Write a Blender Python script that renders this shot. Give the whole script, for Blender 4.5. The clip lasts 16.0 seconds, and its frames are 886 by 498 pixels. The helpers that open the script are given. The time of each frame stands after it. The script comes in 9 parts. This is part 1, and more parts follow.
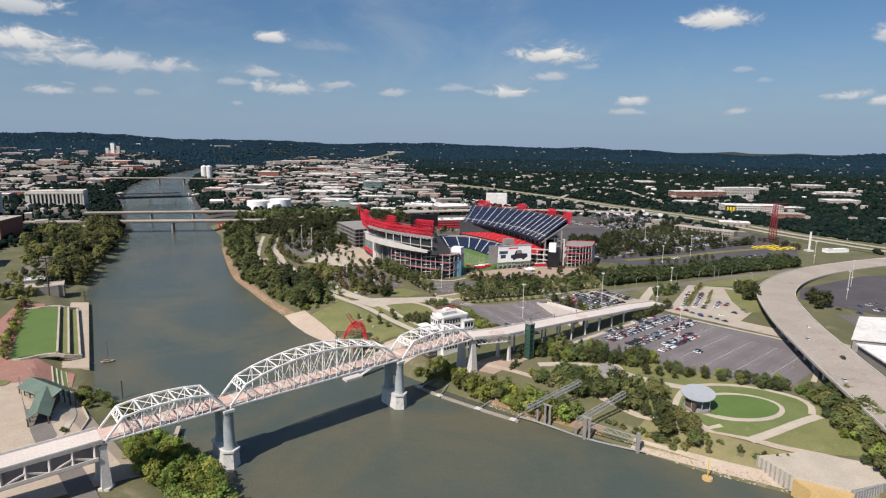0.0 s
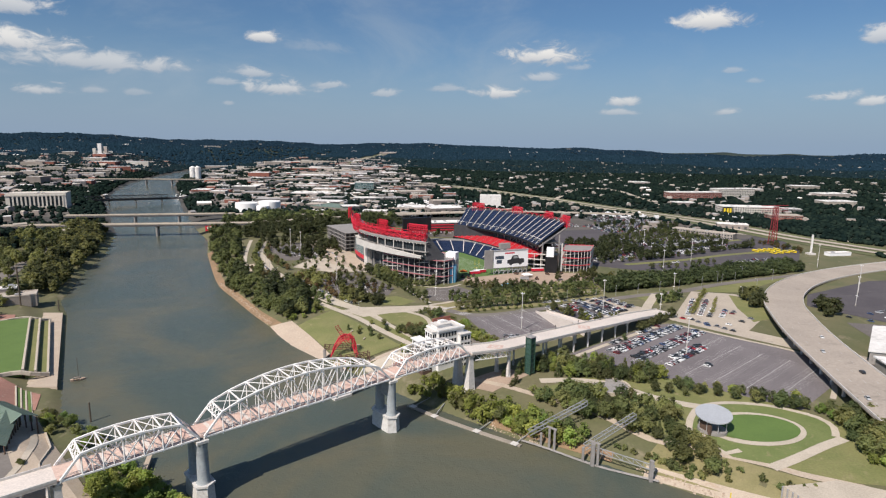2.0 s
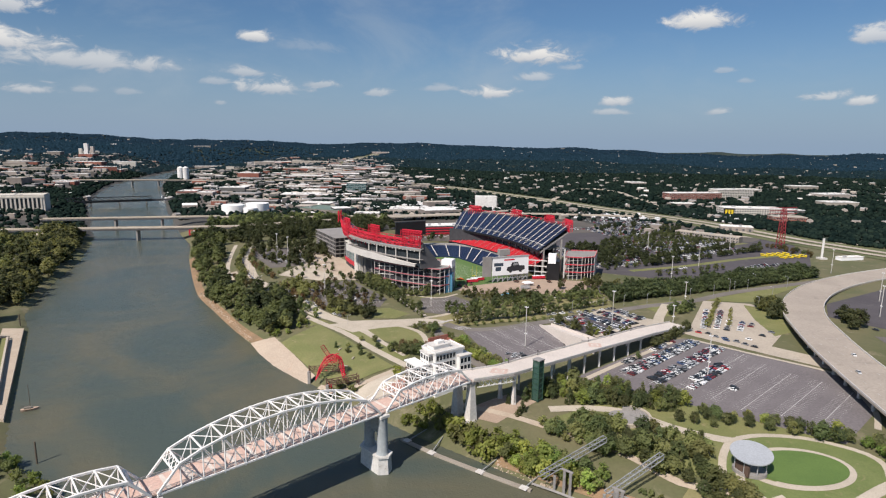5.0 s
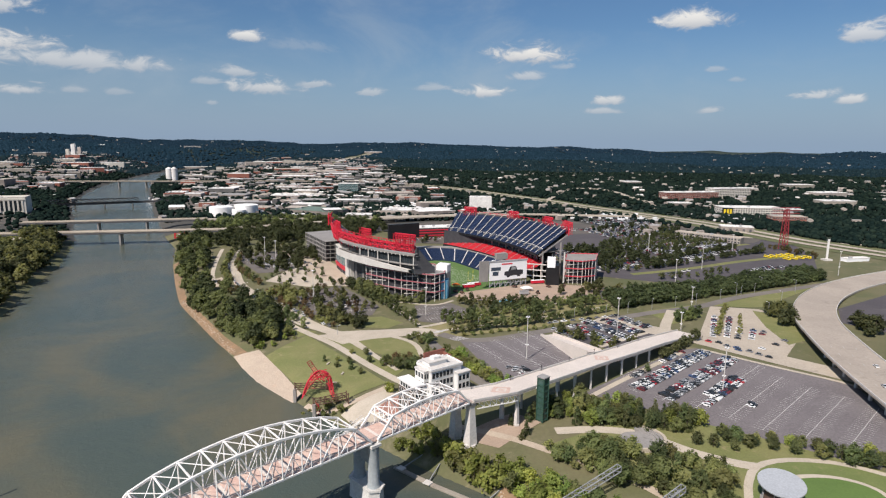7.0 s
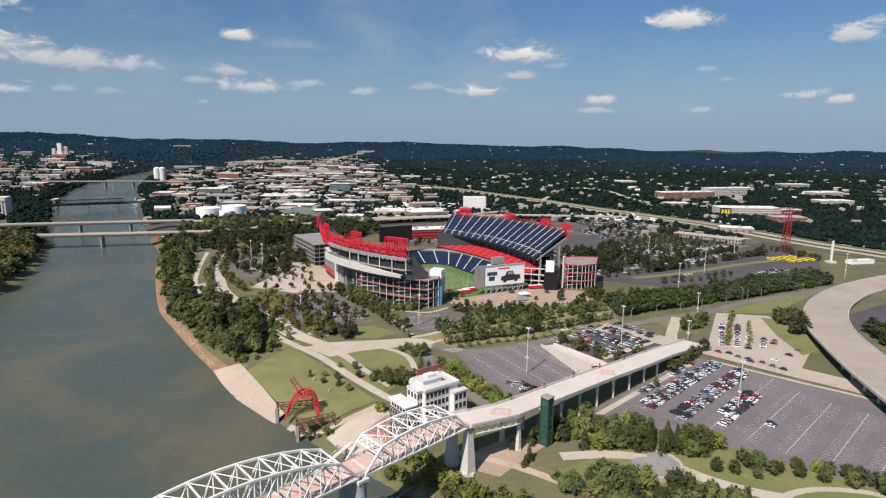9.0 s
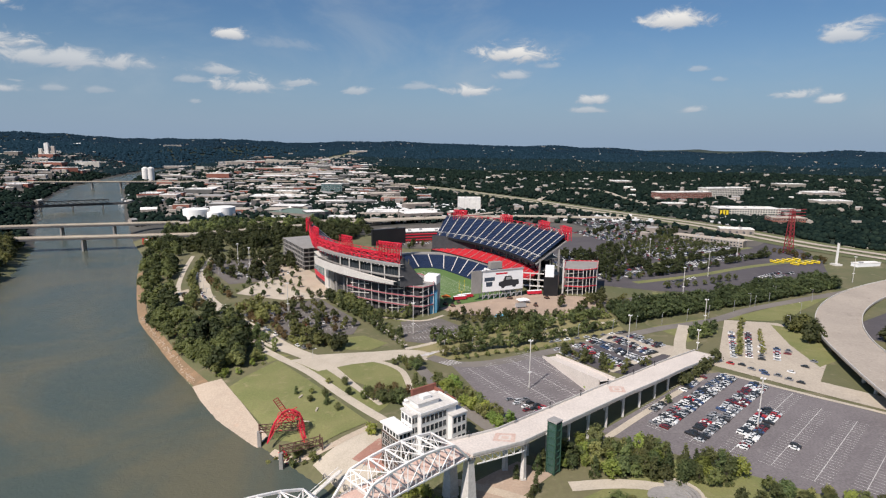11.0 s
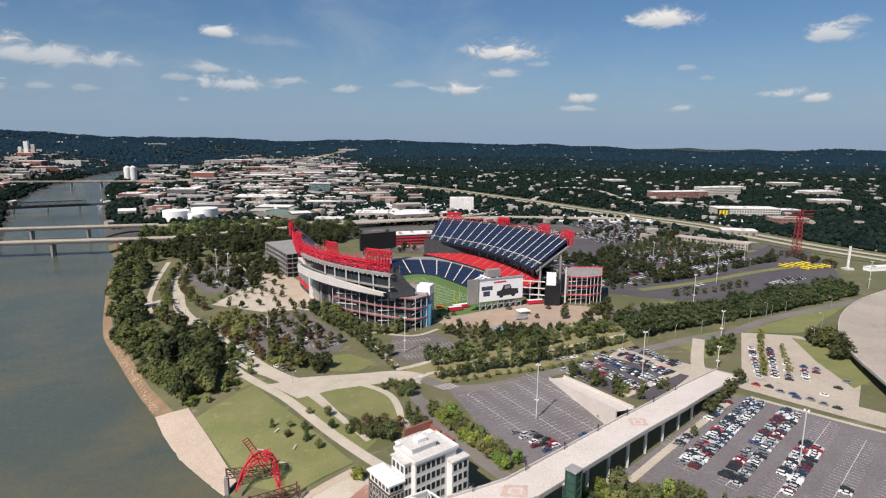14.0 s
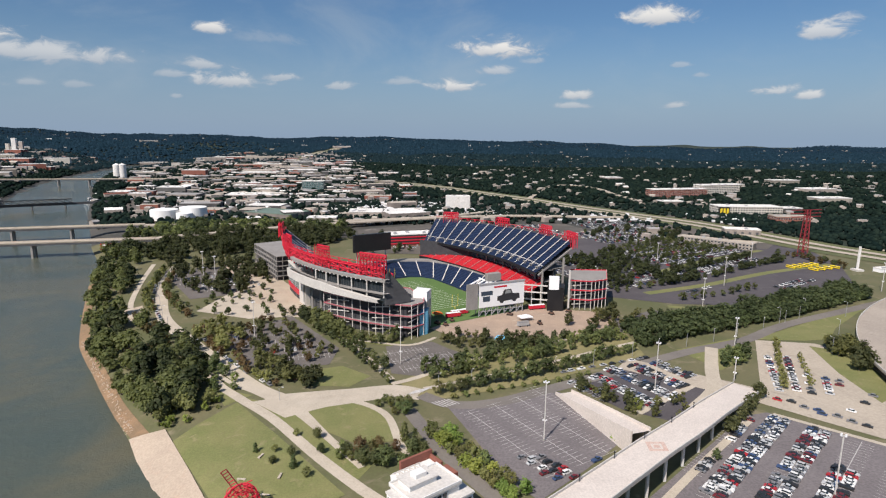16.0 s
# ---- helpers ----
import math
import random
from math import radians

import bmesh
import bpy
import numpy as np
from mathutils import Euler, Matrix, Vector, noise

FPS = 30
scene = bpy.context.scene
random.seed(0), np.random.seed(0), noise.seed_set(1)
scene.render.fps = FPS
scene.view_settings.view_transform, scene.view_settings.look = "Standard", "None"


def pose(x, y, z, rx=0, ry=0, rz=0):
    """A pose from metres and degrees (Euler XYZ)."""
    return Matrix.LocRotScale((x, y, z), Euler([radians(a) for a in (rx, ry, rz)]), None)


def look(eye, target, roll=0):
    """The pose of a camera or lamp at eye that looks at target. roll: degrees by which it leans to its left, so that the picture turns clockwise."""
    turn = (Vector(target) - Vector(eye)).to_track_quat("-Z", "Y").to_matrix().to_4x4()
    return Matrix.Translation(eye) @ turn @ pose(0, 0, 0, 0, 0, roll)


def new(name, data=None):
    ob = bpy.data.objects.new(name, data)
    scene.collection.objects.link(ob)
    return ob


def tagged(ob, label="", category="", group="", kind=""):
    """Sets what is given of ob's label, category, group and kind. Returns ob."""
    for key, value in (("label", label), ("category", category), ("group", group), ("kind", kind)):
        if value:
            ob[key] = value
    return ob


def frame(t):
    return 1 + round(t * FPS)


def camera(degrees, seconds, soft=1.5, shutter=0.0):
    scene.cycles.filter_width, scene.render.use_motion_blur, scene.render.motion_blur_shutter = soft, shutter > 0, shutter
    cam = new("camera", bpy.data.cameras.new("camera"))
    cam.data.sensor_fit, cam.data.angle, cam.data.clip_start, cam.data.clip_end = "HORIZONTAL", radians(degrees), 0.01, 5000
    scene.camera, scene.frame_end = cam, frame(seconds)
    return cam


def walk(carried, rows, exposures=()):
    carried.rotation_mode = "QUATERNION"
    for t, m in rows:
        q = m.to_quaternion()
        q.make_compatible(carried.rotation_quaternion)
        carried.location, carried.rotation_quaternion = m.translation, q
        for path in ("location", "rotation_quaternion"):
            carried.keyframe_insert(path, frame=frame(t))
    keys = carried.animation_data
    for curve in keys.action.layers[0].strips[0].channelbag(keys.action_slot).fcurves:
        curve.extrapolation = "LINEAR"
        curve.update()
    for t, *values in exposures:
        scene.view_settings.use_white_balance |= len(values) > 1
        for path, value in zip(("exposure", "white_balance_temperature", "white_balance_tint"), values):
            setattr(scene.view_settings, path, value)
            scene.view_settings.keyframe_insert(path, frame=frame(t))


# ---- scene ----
cam = camera(75.0, 16.0, soft=1.2)
PATH = [
    (0, (1.479, 0.796, 138.659), (1.513, 2.763, 138.3), 0.8),
    (0.5, (1.064, 6.524, 138.753), (1.105, 8.491, 138.396), 0.8),
    (1, (0.656, 12.733, 138.998), (0.704, 14.7, 138.642), 0.8),
    (1.5, (0.497, 19.163, 139.29), (0.551, 21.13, 138.932), 0.8),
    (2, (0.353, 25.345, 139.475), (0.413, 27.312, 139.117), 0.8),
    (2.5, (0.071, 31.688, 139.576), (0.137, 33.655, 139.217), 0.7),
    (3, (-0.166, 38.174, 139.622), (-0.096, 40.141, 139.265), 0.8),
    (3.5, (-0.403, 44.593, 139.68), (-0.328, 46.559, 139.322), 0.7),
    (4, (-0.496, 51.017, 139.694), (-0.419, 52.983, 139.336), 0.7),
    (6.5, (-1.115, 83.367, 139.491), (-1.015, 85.332, 139.131), 0.7),
    (7, (-0.975, 89.893, 139.463), (-0.869, 91.857, 139.103), 0.6),
    (7.5, (-0.457, 96.197, 139.446), (-0.346, 98.161, 139.085), 0.6),
    (8, (-0.251, 102.486, 139.447), (-0.133, 104.449, 139.084), 0.5),
    (8.5, (-0.307, 108.924, 139.375), (-0.181, 110.887, 139.013), 0.6),
    (9, (-0.375, 115.275, 139.241), (-0.245, 117.237, 138.879), 0.6),
    (11.5, (-0.28, 146.437, 138.943), (-0.12, 148.397, 138.579), 0.6),
    (12, (-0.157, 153.204, 138.909), (0.009, 155.163, 138.543), 0.6),
    (12.5, (0.032, 160.155, 138.899), (0.202, 162.114, 138.532), 0.6),
    (13, (0.164, 166.746, 138.912), (0.339, 168.704, 138.543), 0.5),
    (13.5, (0.24, 173.088, 138.888), (0.418, 175.045, 138.518), 0.5),
    (14, (0.037, 179.407, 138.761), (0.223, 181.364, 138.393), 0.6),
    (14.5, (-0.006, 185.613, 138.687), (0.184, 187.569, 138.318), 0.6),
    (15, (0.136, 191.905, 138.734), (0.33, 193.861, 138.363), 0.6),
    (15.5, (0.275, 198.242, 138.801), (0.473, 200.196, 138.425), 0.6),
    (16, (0.233, 204.51, 138.855), (0.437, 206.463, 138.477), 0.6),
]
walk(cam, [(t, look(eye, target, roll)) for t, eye, target, roll in PATH])

# ---- light: early afternoon sun from behind the camera's left shoulder ----
SUN_TO = Vector((0.62, 0.78, 0.0)).normalized()          # the way the shadows fall
SUN_EL = radians(48)
sun = new("sun", bpy.data.lights.new("sun", "SUN"))
sun.data.energy, sun.data.angle, sun.data.color = 5.0, radians(0.55), (1.0, 0.91, 0.835)
sun.rotation_mode = "QUATERNION"
sun.rotation_quaternion = Vector((SUN_TO.x * math.cos(SUN_EL), SUN_TO.y * math.cos(SUN_EL), -math.sin(SUN_EL))).to_track_quat("-Z", "Y")

world = bpy.data.worlds.new("world")
scene.world = world
world.use_nodes = True


class Net:
    """A node tree under construction."""

    def __init__(self, tree):
        self.t = tree
        tree.nodes.clear()

    def n(self, kind):
        return self.t.nodes.new(kind)

    def put(self, socket, v):
        if isinstance(v, bpy.types.NodeSocket):
            self.t.links.new(v, socket)
        elif v is not None:
            socket.default_value = v

    def m(self, op, a, b=None, c=None, clamp=False):
        node = self.n("ShaderNodeMath")
        node.operation, node.use_clamp = op, clamp
        for i, v in enumerate((a, b, c)):
            self.put(node.inputs[i], v)
        return node.outputs[0]

    def noise(self, vec, scale, detail=4, rough=0.55, warp=0.0):
        node = self.n("ShaderNodeTexNoise")
        self.put(node.inputs["Vector"], vec)
        for k, v in (("Scale", scale), ("Detail", detail), ("Roughness", rough), ("Distortion", warp)):
            node.inputs[k].default_value = v
        return node.outputs["Fac"]

    def ramp(self, v, lo, hi):
        node = self.n("ShaderNodeMapRange")
        node.interpolation_type = "SMOOTHSTEP"
        self.put(node.inputs["Value"], v)
        node.inputs["From Min"].default_value, node.inputs["From Max"].default_value = lo, hi
        return node.outputs[0]

    def mix(self, fac, a, b, blend="MIX"):
        node = self.n("ShaderNodeMix")
        node.data_type, node.blend_type = "RGBA", blend
        self.put(node.inputs["Factor"], fac)
        for i, v in ((6, a), (7, b)):
            if isinstance(v, (tuple, list)):
                v = (*v[:3], 1.0)
            self.put(node.inputs[i], v)
        return node.outputs[2]


w = Net(world.node_tree)
sky = w.n("ShaderNodeTexSky")
sky.sky_type, sky.sun_disc = "NISHITA", False
sky.sun_elevation, sky.sun_rotation = SUN_EL, math.atan2(-SUN_TO.x, -SUN_TO.y)
sky.air_density, sky.dust_density, sky.ozone_density, sky.altitude = 1.0, 1.6, 2.0, 150
coord = w.n("ShaderNodeTexCoord").outputs["Generated"]
sep = w.n("ShaderNodeSeparateXYZ")
w.put(sep.inputs[0], coord)
dx, dy, dz = sep.outputs
az = w.m("ARCTAN2", dx, dy)
el = w.m("ARCSINE", dz)
flat = w.n("ShaderNodeCombineXYZ")
w.put(flat.inputs[0], az), w.put(flat.inputs[1], w.m("MULTIPLY", el, 1.9)), w.put(flat.inputs[2], 0.3)
fuzz = w.noise(flat.outputs[0], 26, 7, 0.62, 0.6)
# small fair-weather clouds: azimuth, elevation, half width, half height in degrees
CLOUDS = [(11.3, 8.12, 3.3, 1.01, 1.0), (10.8, 6.22, 1.81, 0.5, 0.6), (6.7, 4.78, 2.24, 0.62, 0.9), (25.3, 10.56, 2.77, 0.95, 1.0), (-15.2, 9.18, 1.6, 0.62, 0.95),
          (-33.8, 7.28, 3.73, 1.07, 0.95), (-28.0, 6.16, 6.13, 0.84, 0.7), (-16.1, 6.08, 1.7, 0.5, 0.6), (-13.8, 4.78, 2.77, 0.73, 0.75), (-9.3, 5.28, 1.44, 0.45, 0.55),
          ]
CLOUDS += [(-32.2, 3.75, 1.7, 0.5, 0.7), (-28.8, 3.95, 0.85, 0.34, 0.4), (-25.8, 3.96, 0.96, 0.34, 0.35), (-3.9, 4.64, 1.17, 0.45, 0.55), (-18.4, 3.36, 0.53, 0.28, 0.4),
          (-34.1, 9.88, 2.66, 0.9, 0.8), (18.3, 3.99, 1.28, 0.56, 0.8), (18.1, 3.08, 1.6, 0.34, 0.55), (27.2, 3.07, 1.07, 0.39, 0.6), (35.0, 4.05, 1.49, 0.45, 0.7),
          (37.3, 3.68, 0.96, 0.45, 0.8), (1.9, 5.21, 1.6, 0.45, 0.45), (27.5, 6.52, 0.75, 0.28, 0.4), (29.0, 5.64, 0.64, 0.28, 0.35), (38.0, 8.55, 1.86, 0.84, 0.8),
          (-18.6, 5.18, 1.17, 0.39, 0.45), (-9.6, 8.59, 3.2, 0.56, 0.2), (14.3, 7.09, 1.07, 0.34, 0.4)]
mask, shade = None, None
for a, e, hw, hh, amount in CLOUDS:
    u = w.m("DIVIDE", w.m("SUBTRACT", az, radians(a)), radians(hw * 1.22))
    v = w.m("DIVIDE", w.m("SUBTRACT", el, radians(e)), radians(hh * 1.25))
    lift = w.m("MAXIMUM", w.m("MULTIPLY", v, -1.8), v)      # flat below, heaped above
    r = w.m("SQRT", w.m("ADD", w.m("MULTIPLY", u, u), w.m("MULTIPLY", lift, lift)))
    body = w.m("MULTIPLY", w.ramp(w.m("ADD", r, w.m("MULTIPLY", w.m("SUBTRACT", fuzz, 0.5), 2.6)), 1.12, 0.32), amount)
    top = w.m("MULTIPLY", body, w.ramp(v, -0.7, 0.5))
    mask = body if mask is None else w.m("MAXIMUM", mask, body)
    shade = top if shade is None else w.m("MAXIMUM", shade, top)
veil = w.m("MULTIPLY", w.ramp(w.noise(flat.outputs[0], 4.5, 6, 0.6, 0.4), 0.42, 0.75), 0.30)
veil = w.m("MULTIPLY", veil, w.ramp(el, 0.0, 0.1))
blue = w.mix(1.0, sky.outputs[0], (0.67, 0.885, 1.09), "MULTIPLY")
haze = w.mix(w.m("MULTIPLY", w.ramp(el, 0.20, -0.02), 0.80), blue, (4.0, 5.3, 7.2))
thin = w.mix(veil, haze, (5.4, 6.2, 7.0))
cloud = w.mix(shade, (5.8, 6.2, 6.9), (10.5, 10.3, 10.0))
bg = w.n("ShaderNodeBackground")
w.put(bg.inputs[0], w.mix(mask, thin, cloud))
bg.inputs[1].default_value = 0.068
w.put(w.n("ShaderNodeOutputWorld").inputs[0], bg.outputs[0])
scene.view_settings.exposure = 0.22

# ---- materials ----
MATS = {}


def mat(name, a, b=None, rough=0.8, metal=0.0, coarse=0.05, fine=1.5, bump=0.0, per=0.0, third=None, spec=0.3, grain=0.25):
    """Two-scale surface: a and b mixed by coarse noise (1/m), grain by fine noise; per: change from object to object; third: rare patches."""
    if name in MATS:
        return MATS[name]
    m = bpy.data.materials.new(name)
    m.use_nodes = True
    k = Net(m.node_tree)
    pos = k.n("ShaderNodeNewGeometry").outputs["Position"]
    b = b or tuple(c * 0.75 for c in a)
    big = k.noise(pos, coarse, 5, 0.6, 0.4)
    small = k.noise(pos, fine, 3, 0.6)
    col = k.mix(k.ramp(big, 0.32, 0.68), a, b)
    if third:
        col = k.mix(k.ramp(k.noise(pos, coarse * 2.7, 4, 0.65, 0.8), 0.56, 0.72), col, third)
    col = k.mix(grain, col, k.mix(k.ramp(small, 0.25, 0.75), tuple(c * 0.45 for c in a), tuple(min(1, c * 1.5) for c in b)))
    if per:
        info = k.n("ShaderNodeObjectInfo").outputs["Random"]
        gain = k.m("ADD", k.m("MULTIPLY", info, 2 * per), 1 - per)
        hsv = k.n("ShaderNodeHueSaturation")
        k.put(hsv.inputs["Color"], col), k.put(hsv.inputs["Value"], gain)
        k.put(hsv.inputs["Hue"], k.m("ADD", k.m("MULTIPLY", k.m("FRACT", k.m("MULTIPLY", info, 7.13)), 0.05 * per * 3), 0.5 - 0.025 * per * 3))
        col = hsv.outputs[0]
    p = k.n("ShaderNodeBsdfPrincipled")
    k.put(p.inputs["Base Color"], col)
    k.put(p.inputs["Roughness"], k.m("ADD", k.m("MULTIPLY", small, 0.2), rough - 0.1, clamp=True))
    p.inputs["Metallic"].default_value, p.inputs["Specular IOR Level"].default_value = metal, spec
    if bump:
        bn = k.n("ShaderNodeBump")
        bn.inputs["Distance"].default_value, bn.inputs["Strength"].default_value = bump, 0.8
        k.put(bn.inputs["Height"], small), k.put(p.inputs["Normal"], bn.outputs[0])
    k.put(k.n("ShaderNodeOutputMaterial").inputs[0], p.outputs[0])
    MATS[name] = m
    return m


def leaf_mat(name, a, b, per=0.3, spec=0.25):
    m = bpy.data.materials.new(name)
    m.use_nodes = True
    k = Net(m.node_tree)
    geo = k.n("ShaderNodeNewGeometry")
    isl = geo.outputs["Random Per Island"]
    info = k.n("ShaderNodeObjectInfo").outputs["Random"]
    col = k.mix(isl, a, b)
    col = k.mix(k.ramp(k.noise(geo.outputs["Position"], 0.06, 3), 0.4, 0.7), col, tuple(c * 0.7 for c in a))
    hsv = k.n("ShaderNodeHueSaturation")
    k.put(hsv.inputs["Color"], col)
    k.put(hsv.inputs["Value"], k.m("ADD", k.m("MULTIPLY", info, 2 * per), 1 - per))
    k.put(hsv.inputs["Hue"], k.m("ADD", k.m("MULTIPLY", k.m("FRACT", k.m("MULTIPLY", info, 9.7)), 0.06), 0.465))
    p = k.n("ShaderNodeBsdfPrincipled")
    k.put(p.inputs["Base Color"], hsv.outputs[0])
    p.inputs["Roughness"].default_value, p.inputs["Specular IOR Level"].default_value = 0.62, spec
    if spec:                                   # thin leaves let light through
        tr = k.n("ShaderNodeBsdfTranslucent")
        k.put(tr.inputs["Color"], k.mix(1.0, hsv.outputs[0], (1.35, 1.35, 0.9), "MULTIPLY"))
        both = k.n("ShaderNodeMixShader")
        both.inputs[0].default_value = 0.5
        k.put(both.inputs[1], p.outputs[0]), k.put(both.inputs[2], tr.outputs[0])
        k.put(k.n("ShaderNodeOutputMaterial").inputs[0], both.outputs[0])
        return m
    k.put(k.n("ShaderNodeOutputMaterial").inputs[0], p.outputs[0])
    return m


def water_mat():
    m = bpy.data.materials.new("river_water")
    m.use_nodes = True
    k = Net(m.node_tree)
    pos = k.n("ShaderNodeNewGeometry").outputs["Position"]
    silt = k.ramp(k.noise(pos, 0.008, 4, 0.6, 1.2), 0.35, 0.7)
    p = k.n("ShaderNodeBsdfPrincipled")
    k.put(p.inputs["Base Color"], k.mix(silt, (0.066, 0.084, 0.072), (0.112, 0.106, 0.070)))
    p.inputs["Roughness"].default_value, p.inputs["IOR"].default_value = 0.14, 1.33
    p.inputs["Specular IOR Level"].default_value = 0.32
    bn = k.n("ShaderNodeBump")
    bn.inputs["Distance"].default_value, bn.inputs["Strength"].default_value = 0.34, 0.8
    st = k.n("ShaderNodeMapping")
    st.inputs["Scale"].default_value = (1.0, 1.0, 1.0)
    k.put(st.inputs[0], pos)
    waves = k.m("ADD", k.noise(st.outputs[0], 0.9, 3, 0.6, 0.5), k.m("MULTIPLY", k.noise(st.outputs[0], 0.12, 3, 0.5), 1.6))
    k.put(bn.inputs["Height"], waves), k.put(p.inputs["Normal"], bn.outputs[0])
    k.put(k.n("ShaderNodeOutputMaterial").inputs[0], p.outputs[0])
    return m


WATER = water_mat()
LAND = mat("land", (0.155, 0.138, 0.078), (0.098, 0.106, 0.048), coarse=0.022, fine=0.6, third=(0.235, 0.20, 0.135))
GRASS = mat("mown_grass", (0.205, 0.196, 0.083), (0.150, 0.164, 0.060), coarse=0.05, fine=1.2, third=(0.27, 0.23, 0.125), grain=.32)
LUSH = mat("watered_grass", (0.110, 0.172, 0.046), (0.092, 0.148, 0.040), coarse=0.08, fine=1.5)
DRY = mat("dry_grass", (0.26, 0.225, 0.115), (0.19, 0.175, 0.08), coarse=0.06, fine=1.3, third=(0.11, 0.13, 0.045))
TURF = mat("sports_turf", (0.105, 0.175, 0.050), (0.085, 0.15, 0.045), coarse=0.1, fine=1.0)
ASPHALT = mat("lot_asphalt", (0.140, 0.125, 0.128), (0.176, 0.158, 0.160), coarse=0.03, fine=0.9, rough=0.9, third=(0.198, 0.180, 0.176), grain=.32)
OLDLOT = mat("worn_asphalt", (0.115, 0.103, 0.096), (0.15, 0.135, 0.125), coarse=0.04, fine=0.9, rough=0.9)
ROAD = mat("concrete_road", (0.45, 0.39, 0.315), (0.375, 0.325, 0.265), coarse=0.025, fine=0.7, rough=0.85, third=(0.27, 0.235, 0.195))
STREET = mat("street_asphalt", (0.20, 0.18, 0.16), (0.15, 0.135, 0.125), coarse=0.03, fine=0.8, rough=0.88)
PATHM = mat("pale_path", (0.49, 0.43, 0.35), (0.41, 0.36, 0.29), coarse=0.08, fine=1.4, rough=0.9)
LANDC = mat("landing_concrete", (0.47, 0.385, 0.30), (0.40, 0.325, 0.255), coarse=0.06, fine=1.0, third=(0.44, 0.33, 0.25))
SAND = mat("sandy_concrete", (0.46, 0.385, 0.30), (0.39, 0.32, 0.25), coarse=0.07, fine=1.4, rough=0.9, third=(0.38, 0.29, 0.21))
EARTH = mat("bank_earth", (0.30, 0.19, 0.11), (0.20, 0.14, 0.085), coarse=0.1, fine=1.0, bump=0.4)
BRICKP = mat("brick_paving", (0.36, 0.19, 0.145), (0.29, 0.155, 0.12), coarse=0.12, fine=2.0, third=(0.44, 0.34, 0.28))
PINKP = mat("pink_gravel", (0.40, 0.30, 0.225), (0.32, 0.245, 0.19), coarse=0.06, fine=1.0, third=(0.46, 0.38, 0.30))
DECKP = mat("deck_paving", (0.52, 0.345, 0.29), (0.58, 0.44, 0.37), coarse=0.12, fine=1.4, third=(0.66, 0.55, 0.47))
DECKC = mat("deck_concrete", (0.64, 0.575, 0.52), (0.57, 0.51, 0.46), coarse=0.06, fine=1.2)
WHITE = mat("white_steel_paint", (0.80, 0.79, 0.76), (0.72, 0.70, 0.67), coarse=0.2, fine=1.5, rough=0.5, grain=0.12)
STONE = mat("pier_stone", (0.60, 0.59, 0.56), (0.50, 0.49, 0.465), coarse=0.12, fine=1.0, bump=0.05, third=(0.28, 0.25, 0.21))
CONC = mat("grey_concrete", (0.29, 0.275, 0.26), (0.235, 0.222, 0.21), coarse=0.08, fine=0.9, third=(0.18, 0.17, 0.16))
PALE = mat("pale_concrete", (0.58, 0.555, 0.52), (0.51, 0.485, 0.455), coarse=0.06, fine=0.9)
# near-black that puts the shade of open insides into the colour
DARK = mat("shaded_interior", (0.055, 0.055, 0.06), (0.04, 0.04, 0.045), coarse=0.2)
# dark steel and doors; on stands and girders shade put into the colour
SHADEGREY = mat("dark_and_shaded_grey", (0.10, 0.10, 0.105), (0.07, 0.07, 0.075), coarse=0.15)
MAUVE = mat("faded_red_band", (0.40, 0.13, 0.15), (0.34, 0.10, 0.12), coarse=0.1)
# ground under the far woods, the trees' shade put into its colour
FOREST = mat("shaded_forest_floor", (0.020, 0.030, 0.022), (0.032, 0.042, 0.028), coarse=0.006, fine=0.05, third=(0.055, 0.06, 0.045), grain=.35)
TOWN = mat("town_ground", (0.088, 0.080, 0.071), (0.050, 0.052, 0.046), coarse=0.008, fine=0.05, third=(0.155, 0.138, 0.12), grain=.4)
FRAMEW = mat("white_wall_paint", (0.74, 0.73, 0.71), (0.68, 0.67, 0.65), coarse=0.15, grain=0.1)
RED = mat("red_steel_paint", (0.58, 0.026, 0.050), (0.50, 0.020, 0.042), coarse=0.1, fine=1.2, rough=0.5, grain=0.1)
REDSEAT = mat("red_seats", (0.52, 0.030, 0.042), (0.44, 0.025, 0.036), coarse=0.3, fine=2.2, rough=0.55)
NAVY = mat("navy_seats", (0.020, 0.036, 0.082), (0.016, 0.028, 0.066), coarse=0.3, fine=2.2, rough=0.5)
STEEL = mat("galvanised_steel", (0.42, 0.42, 0.42), (0.33, 0.33, 0.34), coarse=0.2, rough=0.5, metal=0.2)
RUST = mat("rusted_steel", (0.15, 0.085, 0.060), (0.10, 0.06, 0.045), coarse=0.3)
GREYST = mat("weathered_grey_steel", (0.30, 0.31, 0.31), (0.22, 0.225, 0.225), coarse=0.3)
GREENST = mat("green_steel", (0.035, 0.085, 0.06), (0.028, 0.065, 0.048), coarse=0.3, rough=0.5)
GREENRF = mat("green_metal_roof", (0.17, 0.22, 0.175), (0.13, 0.18, 0.145), coarse=0.1, rough=0.5)
ROOFW = mat("white_roof", (0.78, 0.76, 0.73), (0.62, 0.60, 0.57), coarse=0.03, fine=0.3, third=(0.45, 0.43, 0.40))
ROOFG = mat("grey_roof", (0.34, 0.33, 0.32), (0.26, 0.25, 0.245), coarse=0.05, fine=0.6)
ROOFT = mat("tan_roof", (0.46, 0.40, 0.34), (0.37, 0.33, 0.28), coarse=0.05, fine=0.6)
BRICK = mat("red_brick", (0.27, 0.105, 0.075), (0.22, 0.085, 0.062), coarse=0.12, fine=1.6)
